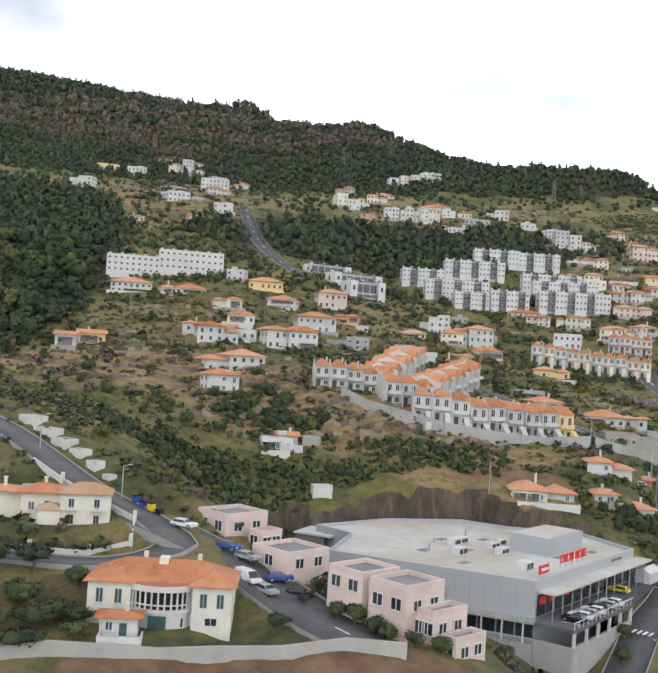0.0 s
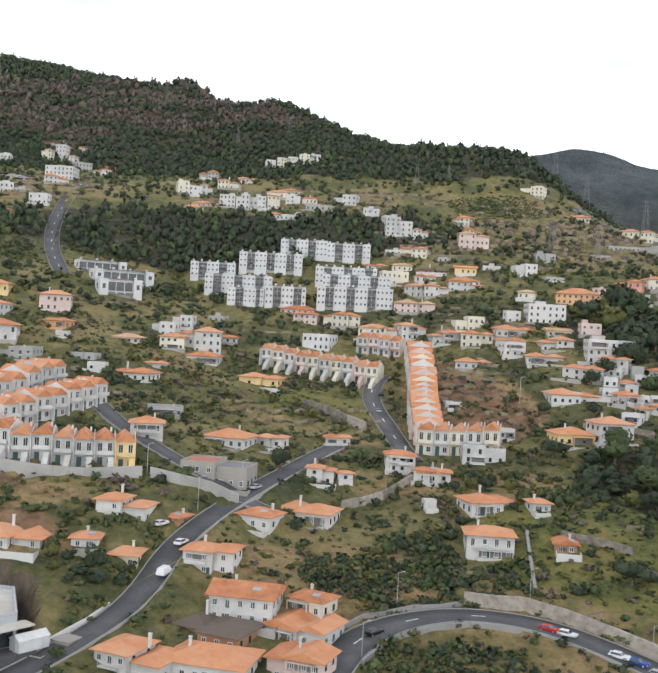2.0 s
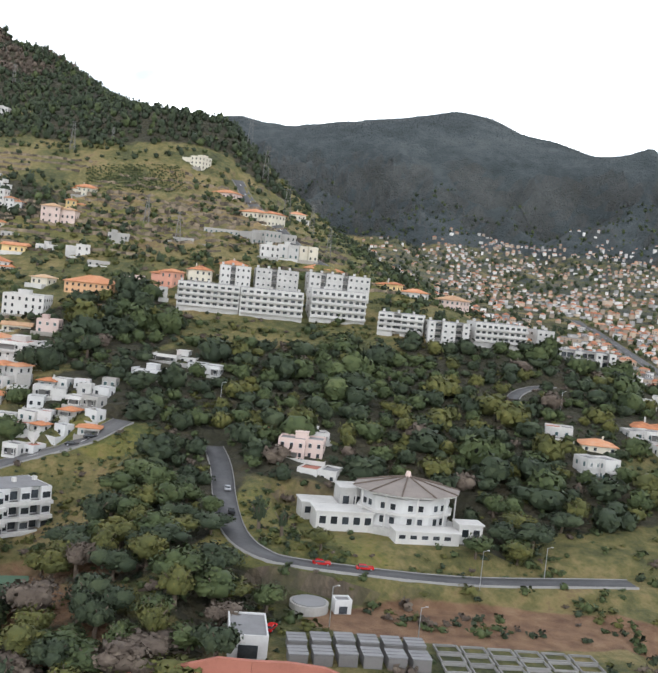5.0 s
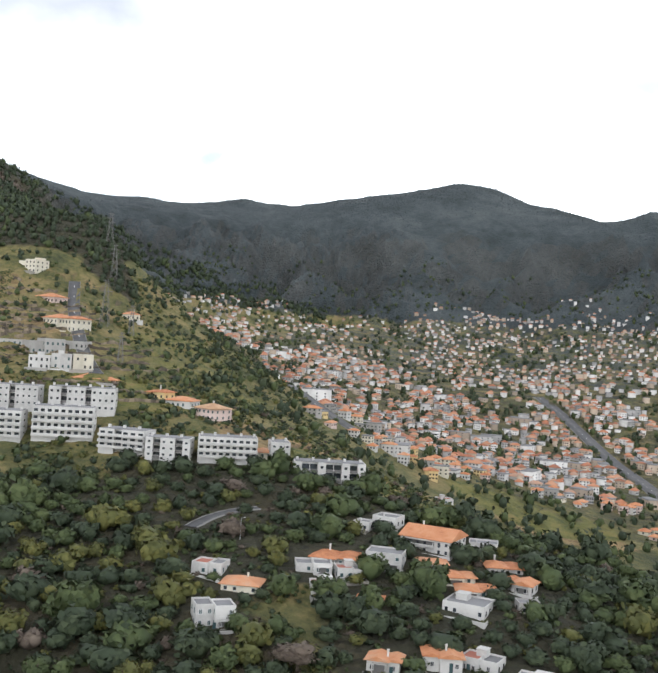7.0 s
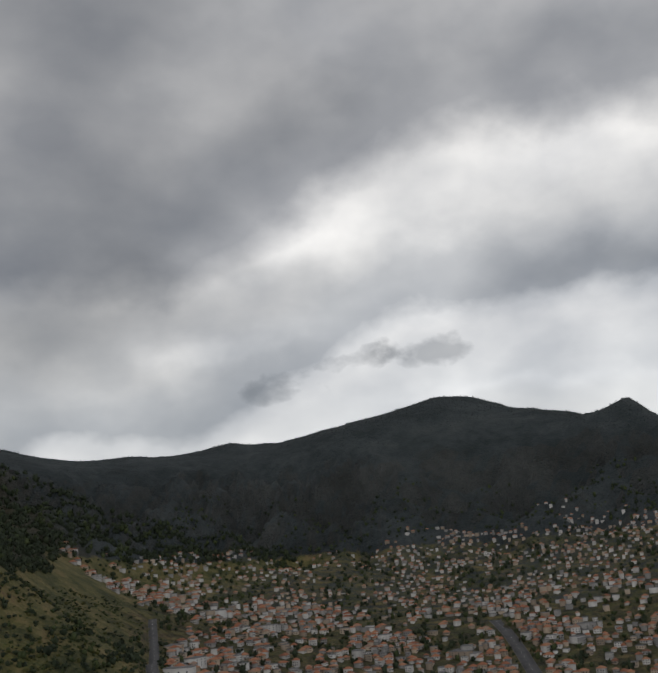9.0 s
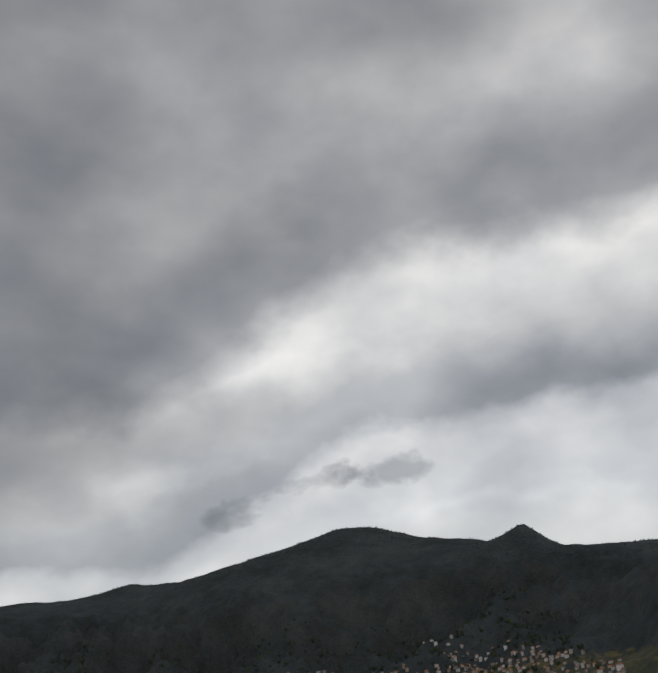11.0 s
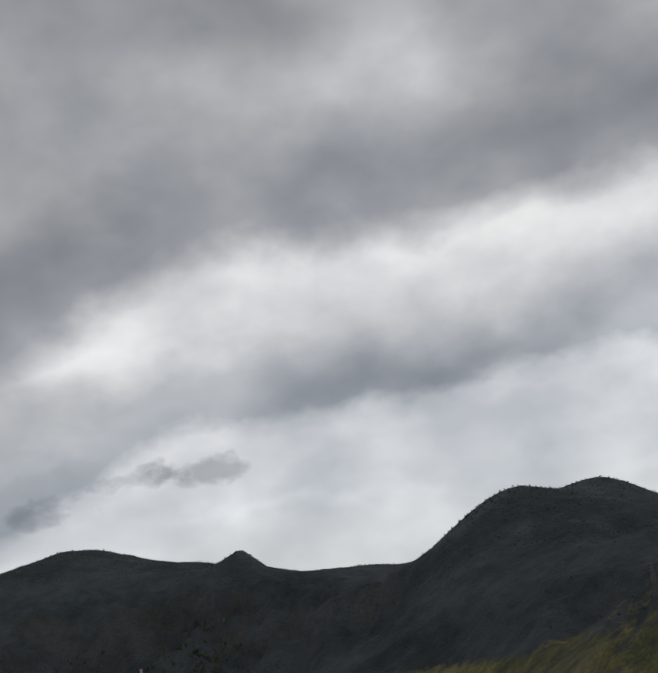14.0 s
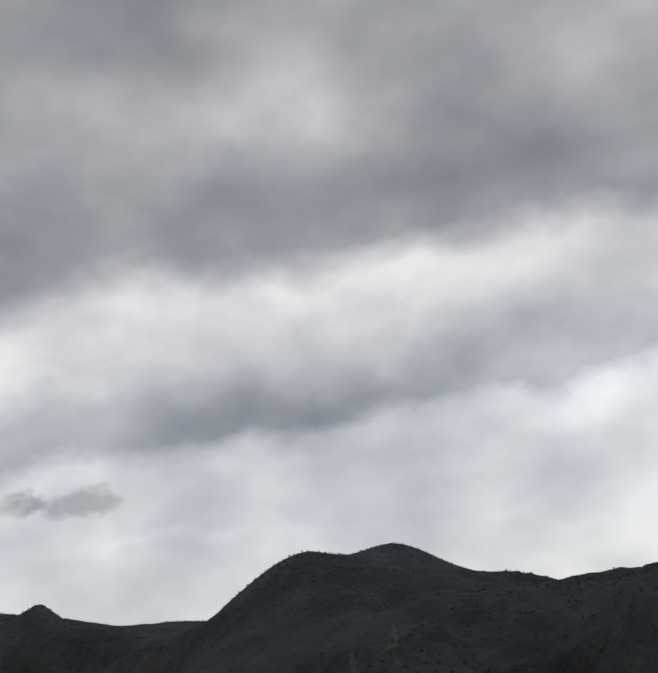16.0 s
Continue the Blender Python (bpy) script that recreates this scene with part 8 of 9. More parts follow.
def crown_template(seed, leaves, size, lumps=4, flat=1.0, core=0.62, spread=0.55):
    """A lumpy crown of unit radius: leaf clumps on the skins of several lobes, over dark inner lobes, with round normals."""
    rng = np.random.RandomState(seed)
    lobes = [(np.zeros(3), 0.72 if lumps else 0.95)]
    for _ in range(lumps):
        v = rng.normal(size=3)
        v /= np.linalg.norm(v)
        v[2] = v[2] * 0.6 + 0.15
        lobes.append((v * spread * rng.uniform(0.7, 1.1), rng.uniform(0.36, 0.56)))
    V, T, N = [], [], []
    n = 0
    faces = ico_faces()
    for c, r in lobes:
        V.append(np.array(ICO) * r * core / 0.62 * 0.82 * rng.uniform(0.85, 1.12, (12, 1)) + c)
        N.append(np.array(ICO) + c * 0.8)
        T += [(a + n, b + n, d + n) for a, b, d in faces]
        n += 12
    for k in range(leaves):
        c, r = lobes[rng.randint(len(lobes))] if k > leaves // 3 else lobes[k % len(lobes)]
        u = rng.normal(size=3)
        u /= np.linalg.norm(u)
        if u[2] < -0.35:
            u[2] = -u[2] * 0.5
        p = c + u * r * rng.uniform(0.80, 1.14)
        a = np.cross(u + rng.normal(size=3) * 0.55, rng.normal(size=3))
        a /= np.linalg.norm(a)
        b = np.cross(u + rng.normal(size=3) * 0.4, a)
        b /= np.linalg.norm(b)
        s = size * rng.uniform(0.6, 1.3)
        V.append(np.array([p + a * s, p - a * s * 0.7 + b * s * 0.8, p - a * s * 0.6 - b * s * 0.8, p + b * s * 0.2 - a * s * 1.1 + u * s * 0.4]))
        N.append(np.tile(u + c * 0.6 + rng.normal(size=3) * 0.28, (4, 1)))
        T += [(n, n + 1, n + 2), (n + 1, n + 3, n + 2)]
        n += 4
    V, N = np.concatenate(V), np.concatenate(N)
    V[:, 2] *= flat
    V[:, 2] -= V[:, 2].min()
    return V, np.array(T), N / np.linalg.norm(N, axis=1)[:, None]


def scatter(name, label, templates, xs, ys, sizes, tall, kinds, mats, seed, sink=0.15):
    """One joined mesh of many plants, each a turned and scaled template."""
    rng = np.random.RandomState(seed)
    zs = ground_height(xs, ys)
    V, T, M, N = [], [], [], []
    n = 0
    for x, y, z, s, h, k in zip(xs, ys, zs, sizes, tall, kinds):
        v, t, nv = templates[rng.randint(len(templates))]
        a = rng.uniform(0, 2 * np.pi)
        ca, sa = math.cos(a), math.sin(a)
        w, nn = np.empty_like(v), np.empty_like(nv)
        w[:, 0] = (v[:, 0] * ca - v[:, 1] * sa) * s + x
        w[:, 1] = (v[:, 0] * sa + v[:, 1] * ca) * s + y
        w[:, 2] = v[:, 2] * h + z - sink * h
        nn[:, 0], nn[:, 1], nn[:, 2] = nv[:, 0] * ca - nv[:, 1] * sa, nv[:, 0] * sa + nv[:, 1] * ca, nv[:, 2]
        V.append(w)
        N.append(nn)
        T.append(t + n)
        M.append(np.full(len(t), k, np.int32))
        n += len(v)
    me = cloud_mesh(name, np.concatenate(V), np.concatenate(T), *mats)
    me.polygons.foreach_set("material_index", np.concatenate(M))
    soften(me, np.concatenate(N))
    return tagged(new(name, me), label, "vegetation", kind="stuff")


def occupied():
    rows = []
    for ob in scene.objects:
        if ob.parent is None and ob.get("category") in ("house", "apartment block", "supermarket", "villa", "public building", "utility building", "parking deck", "sports court", "hut", "water tank", "shelter", "shed", "car", "van", "plot"):
            m = ob.matrix_world
            for ch in ob.children:
                if ch.type == "MESH" and ch.name.split(".")[0] in ("wall", "slab", "base", "wing", "body", "court_surface", "tank_wall", "edging"):
                    bb = [m @ Vector(b) for b in ch.bound_box]
                    c = sum(bb, Vector()) / 8
                    e0, e1 = (bb[4] - bb[0]).length, (bb[3] - bb[0]).length
                    ax = (bb[4] - bb[0]).normalized() if e0 > e1 else (bb[3] - bb[0]).normalized()
                    long_side, short = max(e0, e1), min(e0, e1)
                    k = max(1, int(round(long_side / max(short, 1.5))))
                    for i in range(k):
                        p = c + ax * long_side * ((i + 0.5) / k - 0.5)
                        rows.append((p.x, p.y, 0.62 * max(short, long_side / k)))
    return np.array(rows)


BUSY = occupied()


def free_of(x, y, margin):
    ok = np.ones(len(x), bool)
    for bx, by, br in BUSY:
        ok &= (x - bx) ** 2 + (y - by) ** 2 > (br + margin) ** 2
    for half, line in LANE_LINES.values():
        for lx, ly, _ in line[::2]:
            ok &= (x - lx) ** 2 + (y - ly) ** 2 > (half + 0.3 + margin) ** 2
    return ok


def spaced(x, y, gap):
    grid, keep = {}, np.zeros(len(x), bool)
    for i, (px, py) in enumerate(zip(x, y)):
        cell = (int(px // gap), int(py // gap))
        if any((px - qx) ** 2 + (py - qy) ** 2 < gap * gap for dx in (-1, 0, 1) for dy in (-1, 0, 1) for qx, qy in grid.get((cell[0] + dx, cell[1] + dy), ())):
            continue
        grid.setdefault(cell, []).append((px, py))
        keep[i] = True
    return keep


LEAF_MATS = (LEAVES["dark"], LEAVES["green"], LEAVES["olive"], LEAVES["dry"])
FAR_CROWNS = [crown_template(40 + i, 18, 0.32, 0, 1.0) for i in range(8)]
TINY_CROWNS = [crown_template(50 + i, 8, 0.45, 0, 1.0) for i in range(6)]
MID_CROWNS = [crown_template(60 + i, 160, 0.15, 5, 0.9) for i in range(8)]
SCRUB = [crown_template(80 + i, 22, 0.30, 2, 0.72, 0.5, 0.75) for i in range(10)]

# woods on the hill and the ridges
rg = np.random.RandomState(31)
fx, fy = rg.uniform(-330, 235, 90000), rg.uniform(255, 860, 90000)
share = forest_share(fx, fy, land(fx, fy))
keep = (rg.rand(len(fx)) < share * 1.2) & (share > 0.3)
fx, fy = fx[keep], fy[keep]
keep = spaced(fx, fy, 2.5)
fx, fy = fx[keep], fy[keep]
keep = free_of(fx, fy, 1.2)
fx, fy = fx[keep], fy[keep]
far_row = np.where(fy > 560, 1.5, 1.0)
thin = (fy < 560) | (rg.rand(len(fx)) < 0.4)
fx, fy, far_row = fx[thin], fy[thin], far_row[thin]
size = rg.uniform(0.9, 1.9, len(fx)) * far_row
scrubby = blob(fx, fy, -40, 560, 150, 110, 0) * (0.62 + 0.8 * wave_field(fx, fy, 71, 60, 3))
kinds = np.where(scrubby + 0.5 * (rg.rand(len(fx)) - 0.5) > 0.55, 3, np.where(rg.rand(len(fx)) < 0.82, 0, 1))
scatter("hill_woods", "dark evergreen woods covering the hill and ridge", FAR_CROWNS, fx, fy, size, size * rg.uniform(0.8, 1.5, len(fx)), kinds, LEAF_MATS, 1)

# woods on the far range and right-hand hill
fx, fy = rg.uniform(-200, 1000, 60000), rg.uniform(340, 1260, 60000)
fz = land(fx, fy)
mean = sum(land(fx + dx, fy + dy) for dx, dy in ((42, 0), (-42, 0), (0, 42), (0, -42))) / 4
keep = (fz > 195) & ((fy > 640) | (fx > 560)) & (rg.rand(len(fx)) < np.clip((fz - mean - 0.5) * 0.3, 0.03, 1.0))
fx, fy = fx[keep], fy[keep]
keep = spaced(fx, fy, 3.9)
fx, fy = fx[keep], fy[keep]
size = rg.uniform(0.45, 0.85, len(fx))
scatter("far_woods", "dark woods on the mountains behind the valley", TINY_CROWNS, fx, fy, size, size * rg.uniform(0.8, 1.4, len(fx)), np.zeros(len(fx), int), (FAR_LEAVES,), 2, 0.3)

# greenery between the town's houses
fx, fy = rg.uniform(120, 660, 8000), rg.uniform(290, 960, 8000)
keep = (land(fx, fy) < 235) & (fx < 540) & (fx > 200 - np.maximum(0, fy - 540) * 0.75)
fx, fy = fx[keep], fy[keep]
keep = spaced(np.r_[TOWN[:, 0], fx], np.r_[TOWN[:, 1], fy], 3.2)[len(TOWN):] & free_of(fx, fy, 0.5)
fx, fy = fx[keep], fy[keep]
size = rg.uniform(0.8, 1.9, len(fx))
scatter("town_greenery", "scattered garden trees between the town houses", TINY_CROWNS, fx, fy, size, size * rg.uniform(0.9, 1.6, len(fx)), np.where(rg.rand(len(fx)) < 0.6, 0, 1), LEAF_MATS, 3)

# broad trees of the near woods: the larger part joined, the nearest single
nx_, ny_ = rg.uniform(-115, 330, 26000), rg.uniform(100, 262, 26000)
share = forest_share(nx_, ny_, land(nx_, ny_))
keep = (share > 0.35) & (rg.rand(len(nx_)) < share)
nx_, ny_ = nx_[keep], ny_[keep]
keep = spaced(nx_, ny_, 2.9)
nx_, ny_ = nx_[keep], ny_[keep]
keep = free_of(nx_, ny_, 0.8)
nx_, ny_ = nx_[keep], ny_[keep]
single = (ny_ < 172) & (nx_ > 118) & (nx_ < 225)
single &= np.cumsum(single) <= 170
jx, jy = nx_[~single], ny_[~single]
size = rg.uniform(1.4, 2.6, len(jx)) * (1 + 0.7 * (rg.rand(len(jx)) < 0.25))
pick = rg.rand(len(jx))
olive_zone = blob(jx, jy, 195, 205, 50, 22, 0)
kinds = np.where(pick < 0.44, 0, np.where(pick < 0.74, 1, np.where(pick < 0.83 + 0.13 * olive_zone, 2, np.where(pick < 0.965, 0, 3))))
scatter("near_woods", "mixed broadleaf and pine woods on the valley side", MID_CROWNS, jx, jy, size, size * rg.uniform(0.75, 1.2, len(jx)), kinds, LEAF_MATS, 4, 0.05)

CROWN_MESHES = {}
for kind, mat in LEAVES.items():
    CROWN_MESHES[kind] = []
    for i in range(3):
        v, t, nv = crown_template(100 + i * 7 + len(kind), 620, 0.085, 9, 0.92, 0.6, 0.62)
        crown = cloud_mesh("crown", v, t, mat)
        soften(crown, nv)
        CROWN_MESHES[kind].append(crown)
TREE_WORDS = {"dark": "dark green broadleaf tree with dense rounded crown", "green": "fresh green broadleaf tree with loose crown", "olive": "yellow-green flowering tree with broad crown", "dry": "bare twiggy grey-brown tree without leaves"}
TRUNKS = {}


def tree(x, y, r, h, kind, i):
    t = thing("tree", f"{TREE_WORDS[kind]} on the slope", "tree", pose(x, y, at_ground(x, y) - 0.15, 0, 0, (i * 47) % 360), "trees on the slope")
    key = i % 4
    if key not in TRUNKS:
        bm = bmesh.new()
        tube(bm, (0, 0, 0), (0.04, 0.02, 0.5), 0.055, 0.038, 8)
        for k in range(4):
            a = k * 1.6 + key
            tube(bm, (0.04, 0.02, 0.42), (0.24 * math.cos(a), 0.24 * math.sin(a), 0.72), 0.03, 0.012, 6)
        TRUNKS[key] = mesh_of("trunk", bm, BARK)
    piece("trunk", TRUNKS[key], t, Matrix.Diagonal((h, h, h, 1)))
    piece("crown", CROWN_MESHES[kind][i % 3], t, Matrix.Translation((0, 0, h * 0.28)) @ Matrix.Diagonal((r, r, h * 0.46, 1)))


for i, (tx, ty) in enumerate(zip(nx_[single], ny_[single])):
    roll = (i * 37 % 100) / 100
    tree(tx, ty, 1.9 + 1.7 * ((i * 61 % 100) / 100), 3.6 + 2.4 * ((i * 29 % 100) / 100), "dark" if roll < 0.38 else "green" if roll < 0.70 else "olive" if roll < 0.93 else "dry", i)
GARDEN = [(-17.8, 79.8, 1.8, 3.0, "dark"), (-20.0, 82.0, 1.6, 3.0, "dark"), (-14.8, 77.6, 1.5, 2.7, "green"), (-13.3, 74.6, 1.6, 2.5, "dark"), (-17.8, 75.3, 1.8, 2.8, "green"), (-21.5, 77.6, 1.9, 3.0, "dark"), (2.9, 77.4, 0.9, 1.7, "dark"), (-0.6, 92.6, 0.7, 1.6, "green"), (4.9, 82.3, 0.5, 1.1, "dark"), (7.2, 84.2, 1.0, 2.2, "dark"), (8.6, 79.4, 0.9, 2.2, "green"), (9.8, 77.6, 0.9, 1.9, "dark"), (14.2, 75.1, 1.0, 1.6, "green"), (16.6, 84.5, 1.0, 1.9, "dark"), (22.5, 89.5, 0.9, 1.6, "green"), (-16.2, 73.2, 1.6, 2.2, "green"), (-19.5, 73.5, 1.7, 2.4, "dark"), (-10.8, 76.6, 1.1, 1.8, "dark"), (29, 94, 1.2, 2.2, "olive"), (45, 103, 1.3, 2.8, "green"), (48, 107, 1.2, 2.4, "green"), (67, 160, 1.6, 5.2, "dark"), (113, 190, 1.4, 2.8, "dark"), (121, 186, 1.6, 3.4, "dark"), (110, 170, 2.6, 4.0, "dark"), (47, 253, 1.6, 4.0, "dark"), (176, 158, 0.8, 5.0, "dark"), (179, 157, 0.8, 4.8, "dark"), (184, 155, 2.2, 3.6, "olive"), (205, 159, 2.4, 4.0, "green"), (211, 160, 2.4, 3.6, "olive"), (244, 178, 3.8, 5.0, "dry"), (150, 152, 2.4, 3.8, "olive"), (155, 150, 2.2, 4.2, "dark"), (110, 131, 2.2, 3.6, "dark"), (133, 208, 2.4, 6.0, "dark"), (137, 213, 2.2, 6.4, "dark"), (142, 216, 2.6, 5.6, "dark"), (128, 203, 2.0, 5.0, "dark"), (124, 199, 1.8, 4.6, "dark"), (122, 134, 2.4, 4, "green"), (-14.8, 80.6, 1.4, 2.4, "dark"), (-11.6, 79.8, 1.0, 1.9, "green"), (-13.6, 71.8, 1.5, 2.0, "dark"), (-10.6, 73.6, 1.1, 1.6, "green"), (-12.4, 77.2, 1.2, 2.2, "dark"), (-16.8, 70.9, 1.6, 2.2, "green"), (7.4, 80.4, 0.8, 1.8, "green"), (10.6, 76.4, 0.8, 1.7, "green"), (12.4, 75.4, 0.8, 1.6, "dark"), (6.0, 85.4, 0.6, 1.3, "green"), (35.0, 95.0, 0.9, 1.8, "green"), (36.6, 99.0, 0.8, 2.0, "green"), (47.4, 111.0, 0.9, 1.8, "green")]
for i, (tx, ty, tr, th, tk) in enumerate(GARDEN):
    tree(tx, ty, tr, th, tk, i)

# scrub, banana plots and tall grass over the open slopes
sx_, sy_ = rg.uniform(-115, 320, 60000), rg.uniform(84, 300, 60000)
sz_ = land(sx_, sy_)
dryness = np.maximum.reduce([blob(sx_, sy_, -20, 156, 20, 16, 0), blob(sx_, sy_, 14, 147, 14, 9, 0), blob(sx_, sy_, 101, 200, 12, 22, 20), blob(sx_, sy_, 205, 143, 26, 7, 5), blob(sx_, sy_, 62, 187, 20, 13, 0) * 0.8, blob(sx_, sy_, 150, 189, 8, 6, 0)])
patches = wave_field(sx_, sy_, 51, 16, 3)
edge = (np.mod(sz_, 2.6) > 2.0).astype(float)
lush = np.maximum.reduce([blob(sx_, sy_, 96, 138, 30, 24, 0), blob(sx_, sy_, 92, 162, 14, 8, 0), blob(sx_, sy_, -10, 112, 22, 16, 0), blob(sx_, sy_, 30, 186, 40, 14, 0)])
keep = rg.rand(len(sx_)) < np.clip(0.31 + 0.22 * lush + 1.1 * patches - 0.30 * dryness + 0.35 * edge, 0.02, 0.9)
sx_, sy_ = sx_[keep], sy_[keep]
keep = spaced(sx_, sy_, 1.15)
sx_, sy_ = sx_[keep], sy_[keep]
keep = free_of(sx_, sy_, 0.35)
sx_, sy_ = sx_[keep], sy_[keep]
for pad in (PADS[0], PADS[1], PADS[5]):
    keep = pad_weight(sx_, sy_, pad) < 0.05
    sx_, sy_ = sx_[keep], sy_[keep]
size = rg.uniform(0.4, 1.05, len(sx_)) * (1 + 0.5 * (rg.rand(len(sx_)) < 0.12))
pick = rg.rand(len(sx_))
kinds = np.where(pick < 0.26, 0, np.where(pick < 0.66, 1, np.where(pick < 0.88, 2, 3)))
scatter("hillside_scrub", "mixed green bushes and scrub across the open hillside", SCRUB, sx_, sy_, size, size * rg.uniform(0.7, 1.4, len(sx_)), kinds, LEAF_MATS, 5)
bx_, by_ = rg.uniform(-16, 60, 9000), rg.uniform(117, 142, 9000)
keep = (np.maximum.reduce([blob(bx_, by_, 12, 127, 26, 7, 6), blob(bx_, by_, 50, 131, 6, 5, 0), blob(bx_, by_, 24, 137.5, 12, 3, 0)]) > 0.5)
bx_, by_ = bx_[keep], by_[keep]
keep = spaced(bx_, by_, 0.95)
bx_, by_ = bx_[keep], by_[keep]
keep = free_of(bx_, by_, 0.4) & (pad_weight(bx_, by_, PADS[0]) < 0.05)
bx_, by_ = bx_[keep], by_[keep]
size = rg.uniform(0.55, 0.85, len(bx_))
scatter("banana_plants", "bright green banana plants in close rows", SCRUB, bx_, by_, size, size * 1.7, np.ones(len(bx_), int), LEAF_MATS, 6)
gx_, gy_ = rg.uniform(60, 110, 5000), rg.uniform(112, 138, 5000)
keep = blob(gx_, gy_, 84, 133, 14, 6, 0) + blob(gx_, gy_, 86, 116, 10, 5, 0) > 0.4
gx_, gy_ = gx_[keep], gy_[keep]
keep = spaced(gx_, gy_, 0.9)
gx_, gy_ = gx_[keep], gy_[keep]
keep = free_of(gx_, gy_, 0.5)
gx_, gy_ = gx_[keep], gy_[keep]
size = rg.uniform(0.5, 1.1, len(gx_))
scatter("gully_thicket", "dense green thicket in the gully below the lane", SCRUB, gx_, gy_, size, size * 1.2, np.where(rg.rand(len(gx_)) < 0.4, 0, 1), LEAF_MATS, 7)

qx, qy = rg.uniform(150, 262, 16000), rg.uniform(255, 560, 16000)
keep = ((blob(qx, qy, 215, 335, 34, 85, 18) > 0.4) | (blob(qx, qy, 196, 450, 30, 110, 12) > 0.3)) & (rg.rand(len(qx)) < 0.16 + 0.40 * wave_field(qx, qy, 61, 26, 3))
qx, qy = qx[keep], qy[keep]
keep = spaced(qx, qy, 1.7)
qx, qy = qx[keep], qy[keep]
keep = free_of(qx, qy, 0.6)
qx, qy = qx[keep], qy[keep]
size = rg.uniform(0.6, 1.5, len(qx))
scatter("spur_scrub", "dark green scrub on the steep spur above the valley", SCRUB, qx, qy, size, size * rg.uniform(0.6, 1.2, len(qx)), np.where(rg.rand(len(qx)) < 0.4, 0, np.where(rg.rand(len(qx)) < 0.7, 1, 2)), LEAF_MATS, 8)
rows_x, rows_y = np.meshgrid(np.arange(-15, 15.1, 0.8), np.arange(-11, 11.1, 1.5))
vx_, vy_ = 131 + rows_x.ravel() * 0.97 - rows_y.ravel() * 0.2, 339 + rows_x.ravel() * 0.2 + rows_y.ravel() * 0.97
vx_, vy_ = vx_ + rg.uniform(-0.15, 0.15, len(vx_)), vy_ + rg.uniform(-0.1, 0.1, len(vy_))
size = rg.uniform(0.38, 0.55, len(vx_))
scatter("vineyard", "green vines in straight rows on the upper slope", SCRUB, vx_, vy_, size, size * 1.2, np.ones(len(vx_), int), LEAF_MATS, 9)
ux_, uy_ = rg.uniform(-150, 230, 30000), rg.uniform(225, 450, 30000)
uz_ = land(ux_, uy_)
lines = (np.mod(uz_, 3.0) > 2.3).astype(float)
keep = rg.rand(len(ux_)) < np.clip(0.10 + 0.45 * wave_field(ux_, uy_, 91, 34, 3) + 0.45 * lines, 0.0, 0.8)
ux_, uy_ = ux_[keep], uy_[keep]
keep = spaced(ux_, uy_, 1.9) & ~((np.abs(ux_ - 131) < 17) & (np.abs(uy_ - 339) < 13))
ux_, uy_ = ux_[keep], uy_[keep]
keep = (forest_share(ux_, uy_, land(ux_, uy_)) < 0.45) & free_of(ux_, uy_, 0.5)
ux_, uy_ = ux_[keep], uy_[keep]
size = rg.uniform(0.5, 1.25, len(ux_))
scatter("upper_slope_scrub", "green bushes along the terraces of the upper slope", TINY_CROWNS, ux_, uy_, size, size * rg.uniform(0.7, 1.3, len(ux_)), np.where(rg.rand(len(ux_)) < 0.55, 0, np.where(rg.rand(len(ux_)) < 0.8, 1, 2)), LEAF_MATS, 10)
kx_, ky_ = rg.uniform(-30, 120, 12000), rg.uniform(98, 175, 12000)
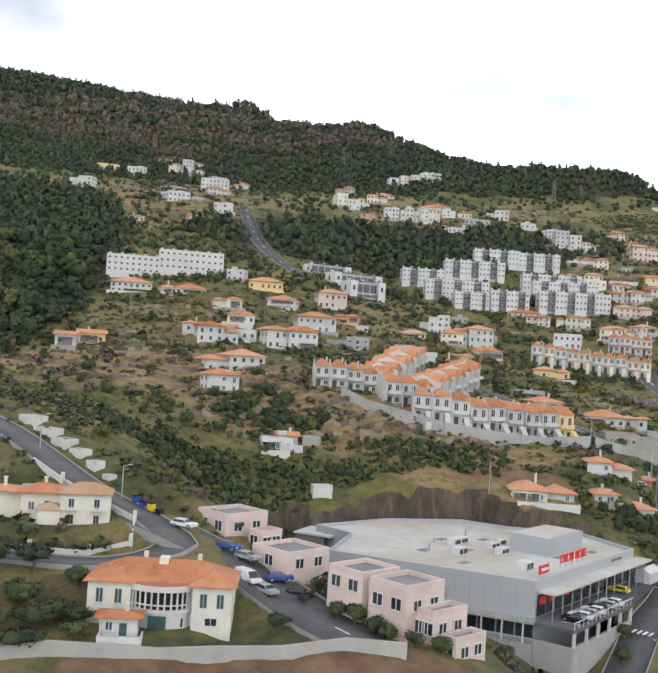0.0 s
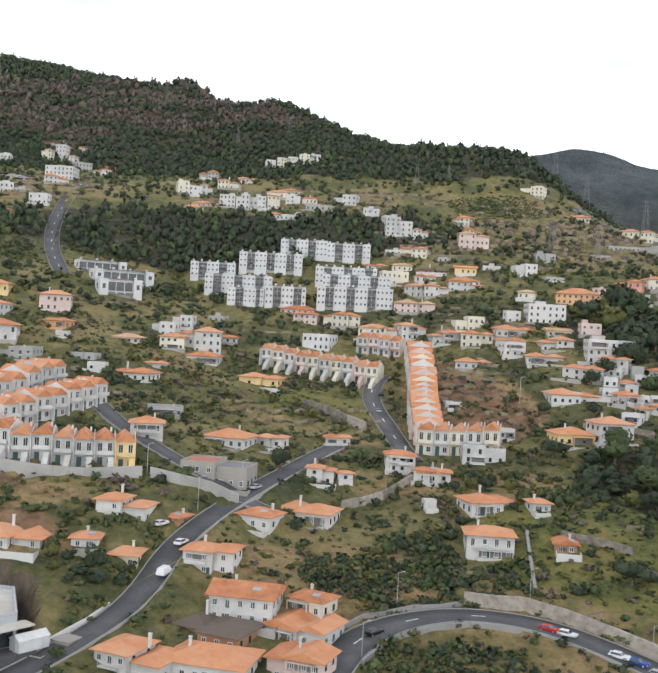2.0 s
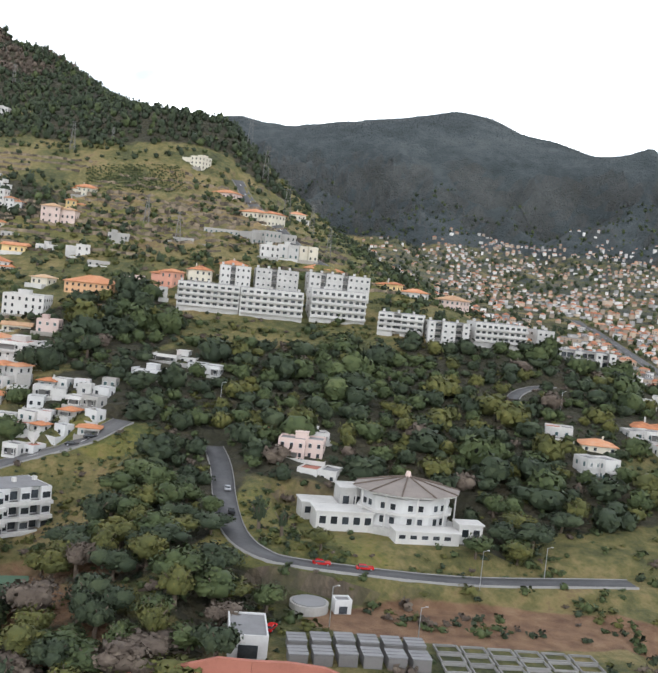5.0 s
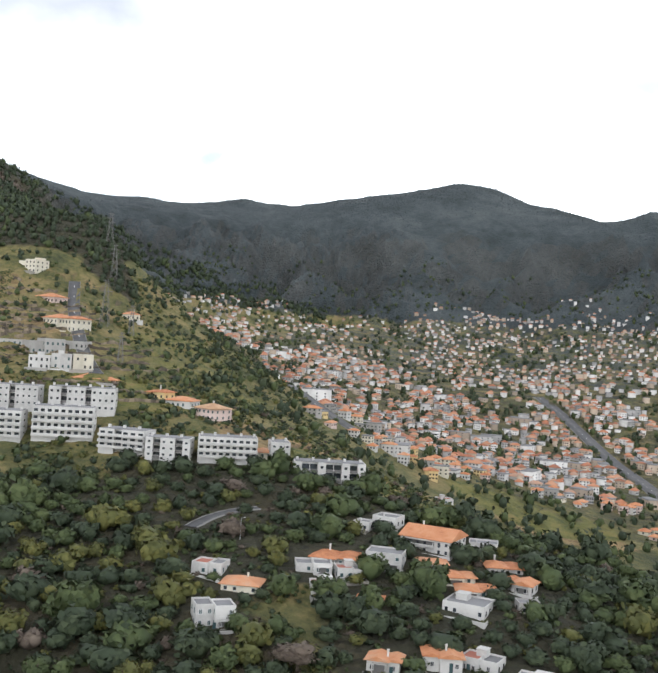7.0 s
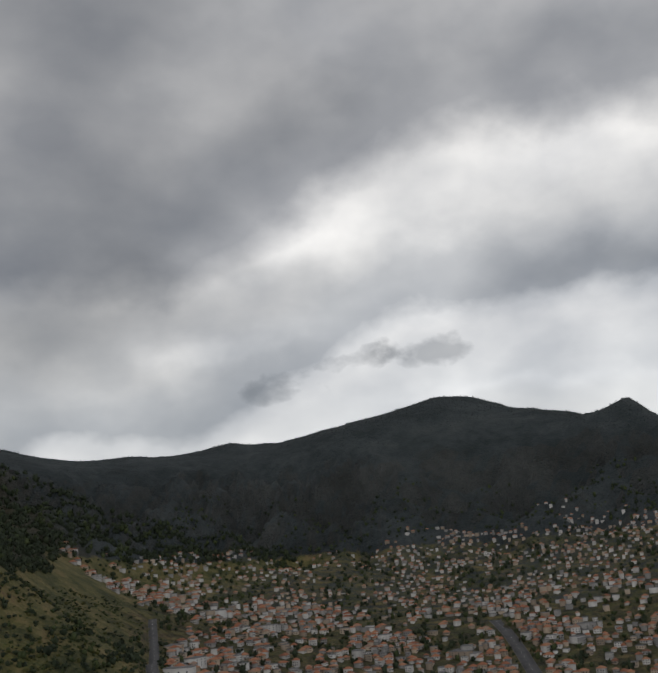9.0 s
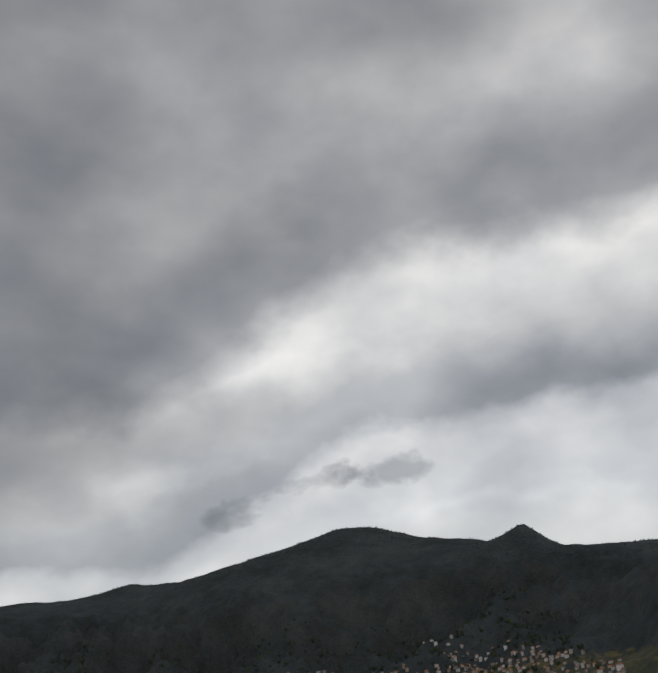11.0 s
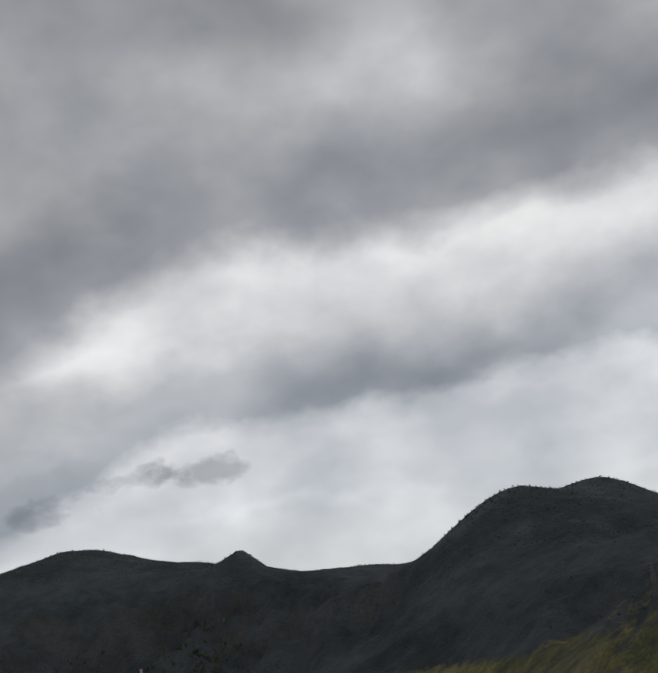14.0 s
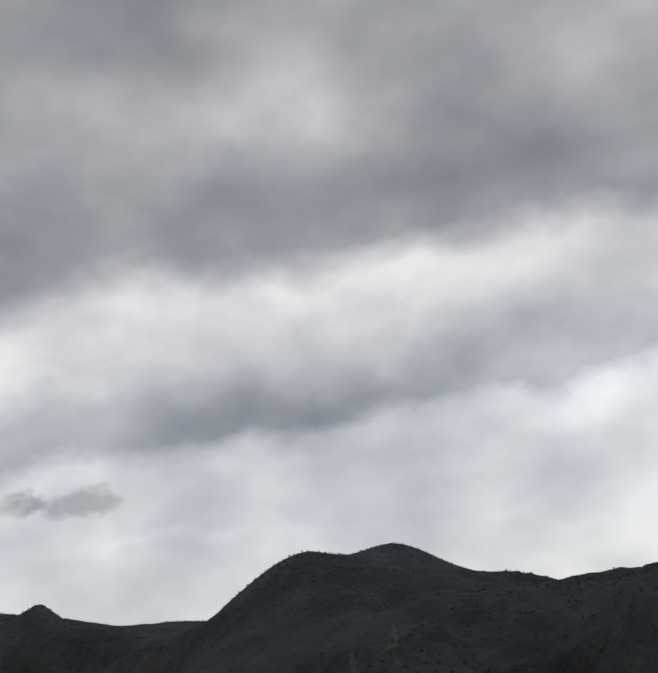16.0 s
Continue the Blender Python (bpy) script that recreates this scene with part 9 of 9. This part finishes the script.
keep = np.maximum.reduce([blob(kx_, ky_, -1, 149, 8, 7, 0), blob(kx_, ky_, 3, 142, 7, 4, 0), blob(kx_, ky_, -9, 120, 10, 8, 20), blob(kx_, ky_, 95, 163, 9, 4, 0), blob(kx_, ky_, 107, 154, 9, 5, 10), blob(kx_, ky_, 87, 141, 6, 4, 0), blob(kx_, ky_, 45, 127, 6, 4, 0)]) + 0.5 * wave_field(kx_, ky_, 77, 6, 2) > 0.6
kx_, ky_ = kx_[keep], ky_[keep]
keep = spaced(kx_, ky_, 1.35)
kx_, ky_ = kx_[keep], ky_[keep]
keep = free_of(kx_, ky_, 0.7)
kx_, ky_ = kx_[keep], ky_[keep]
size = rg.uniform(0.7, 1.35, len(kx_))
scatter("hillside_thicket", "dense dark green thickets of small trees among the terraces", MID_CROWNS, kx_, ky_, size, size * rg.uniform(0.9, 1.4, len(kx_)), np.where(rg.rand(len(kx_)) < 0.5, 0, np.where(rg.rand(len(kx_)) < 0.75, 1, 2)), LEAF_MATS, 12)
tx_, ty_ = rg.uniform(-60, 215, 52000), rg.uniform(84, 225, 52000)
keep = (rg.rand(len(tx_)) < np.clip(0.38 + 0.9 * wave_field(tx_, ty_, 95, 9, 3), 0, 0.9)) & (forest_share(tx_, ty_, land(tx_, ty_)) < 0.4)
tx_, ty_ = tx_[keep], ty_[keep]
keep = spaced(tx_, ty_, 0.9)
tx_, ty_ = tx_[keep], ty_[keep]
keep = free_of(tx_, ty_, 0.2)
for pad in PADS:
    keep &= pad_weight(tx_, ty_, pad) < 0.05
tx_, ty_ = tx_[keep], ty_[keep]
size = rg.uniform(0.2, 0.5, len(tx_))
TUFTS = [crown_template(140 + i, 6, 0.55, 0, 0.7) for i in range(6)]
scatter("grass_tufts", "tall grass tufts and small weeds on the slope", TUFTS, tx_, ty_, size, size * rg.uniform(0.6, 1.2, len(tx_)), np.where(rg.rand(len(tx_)) < 0.12, 0, np.where(rg.rand(len(tx_)) < 0.36, 1, np.where(rg.rand(len(tx_)) < 0.75, 2, 3))), LEAF_MATS, 11)
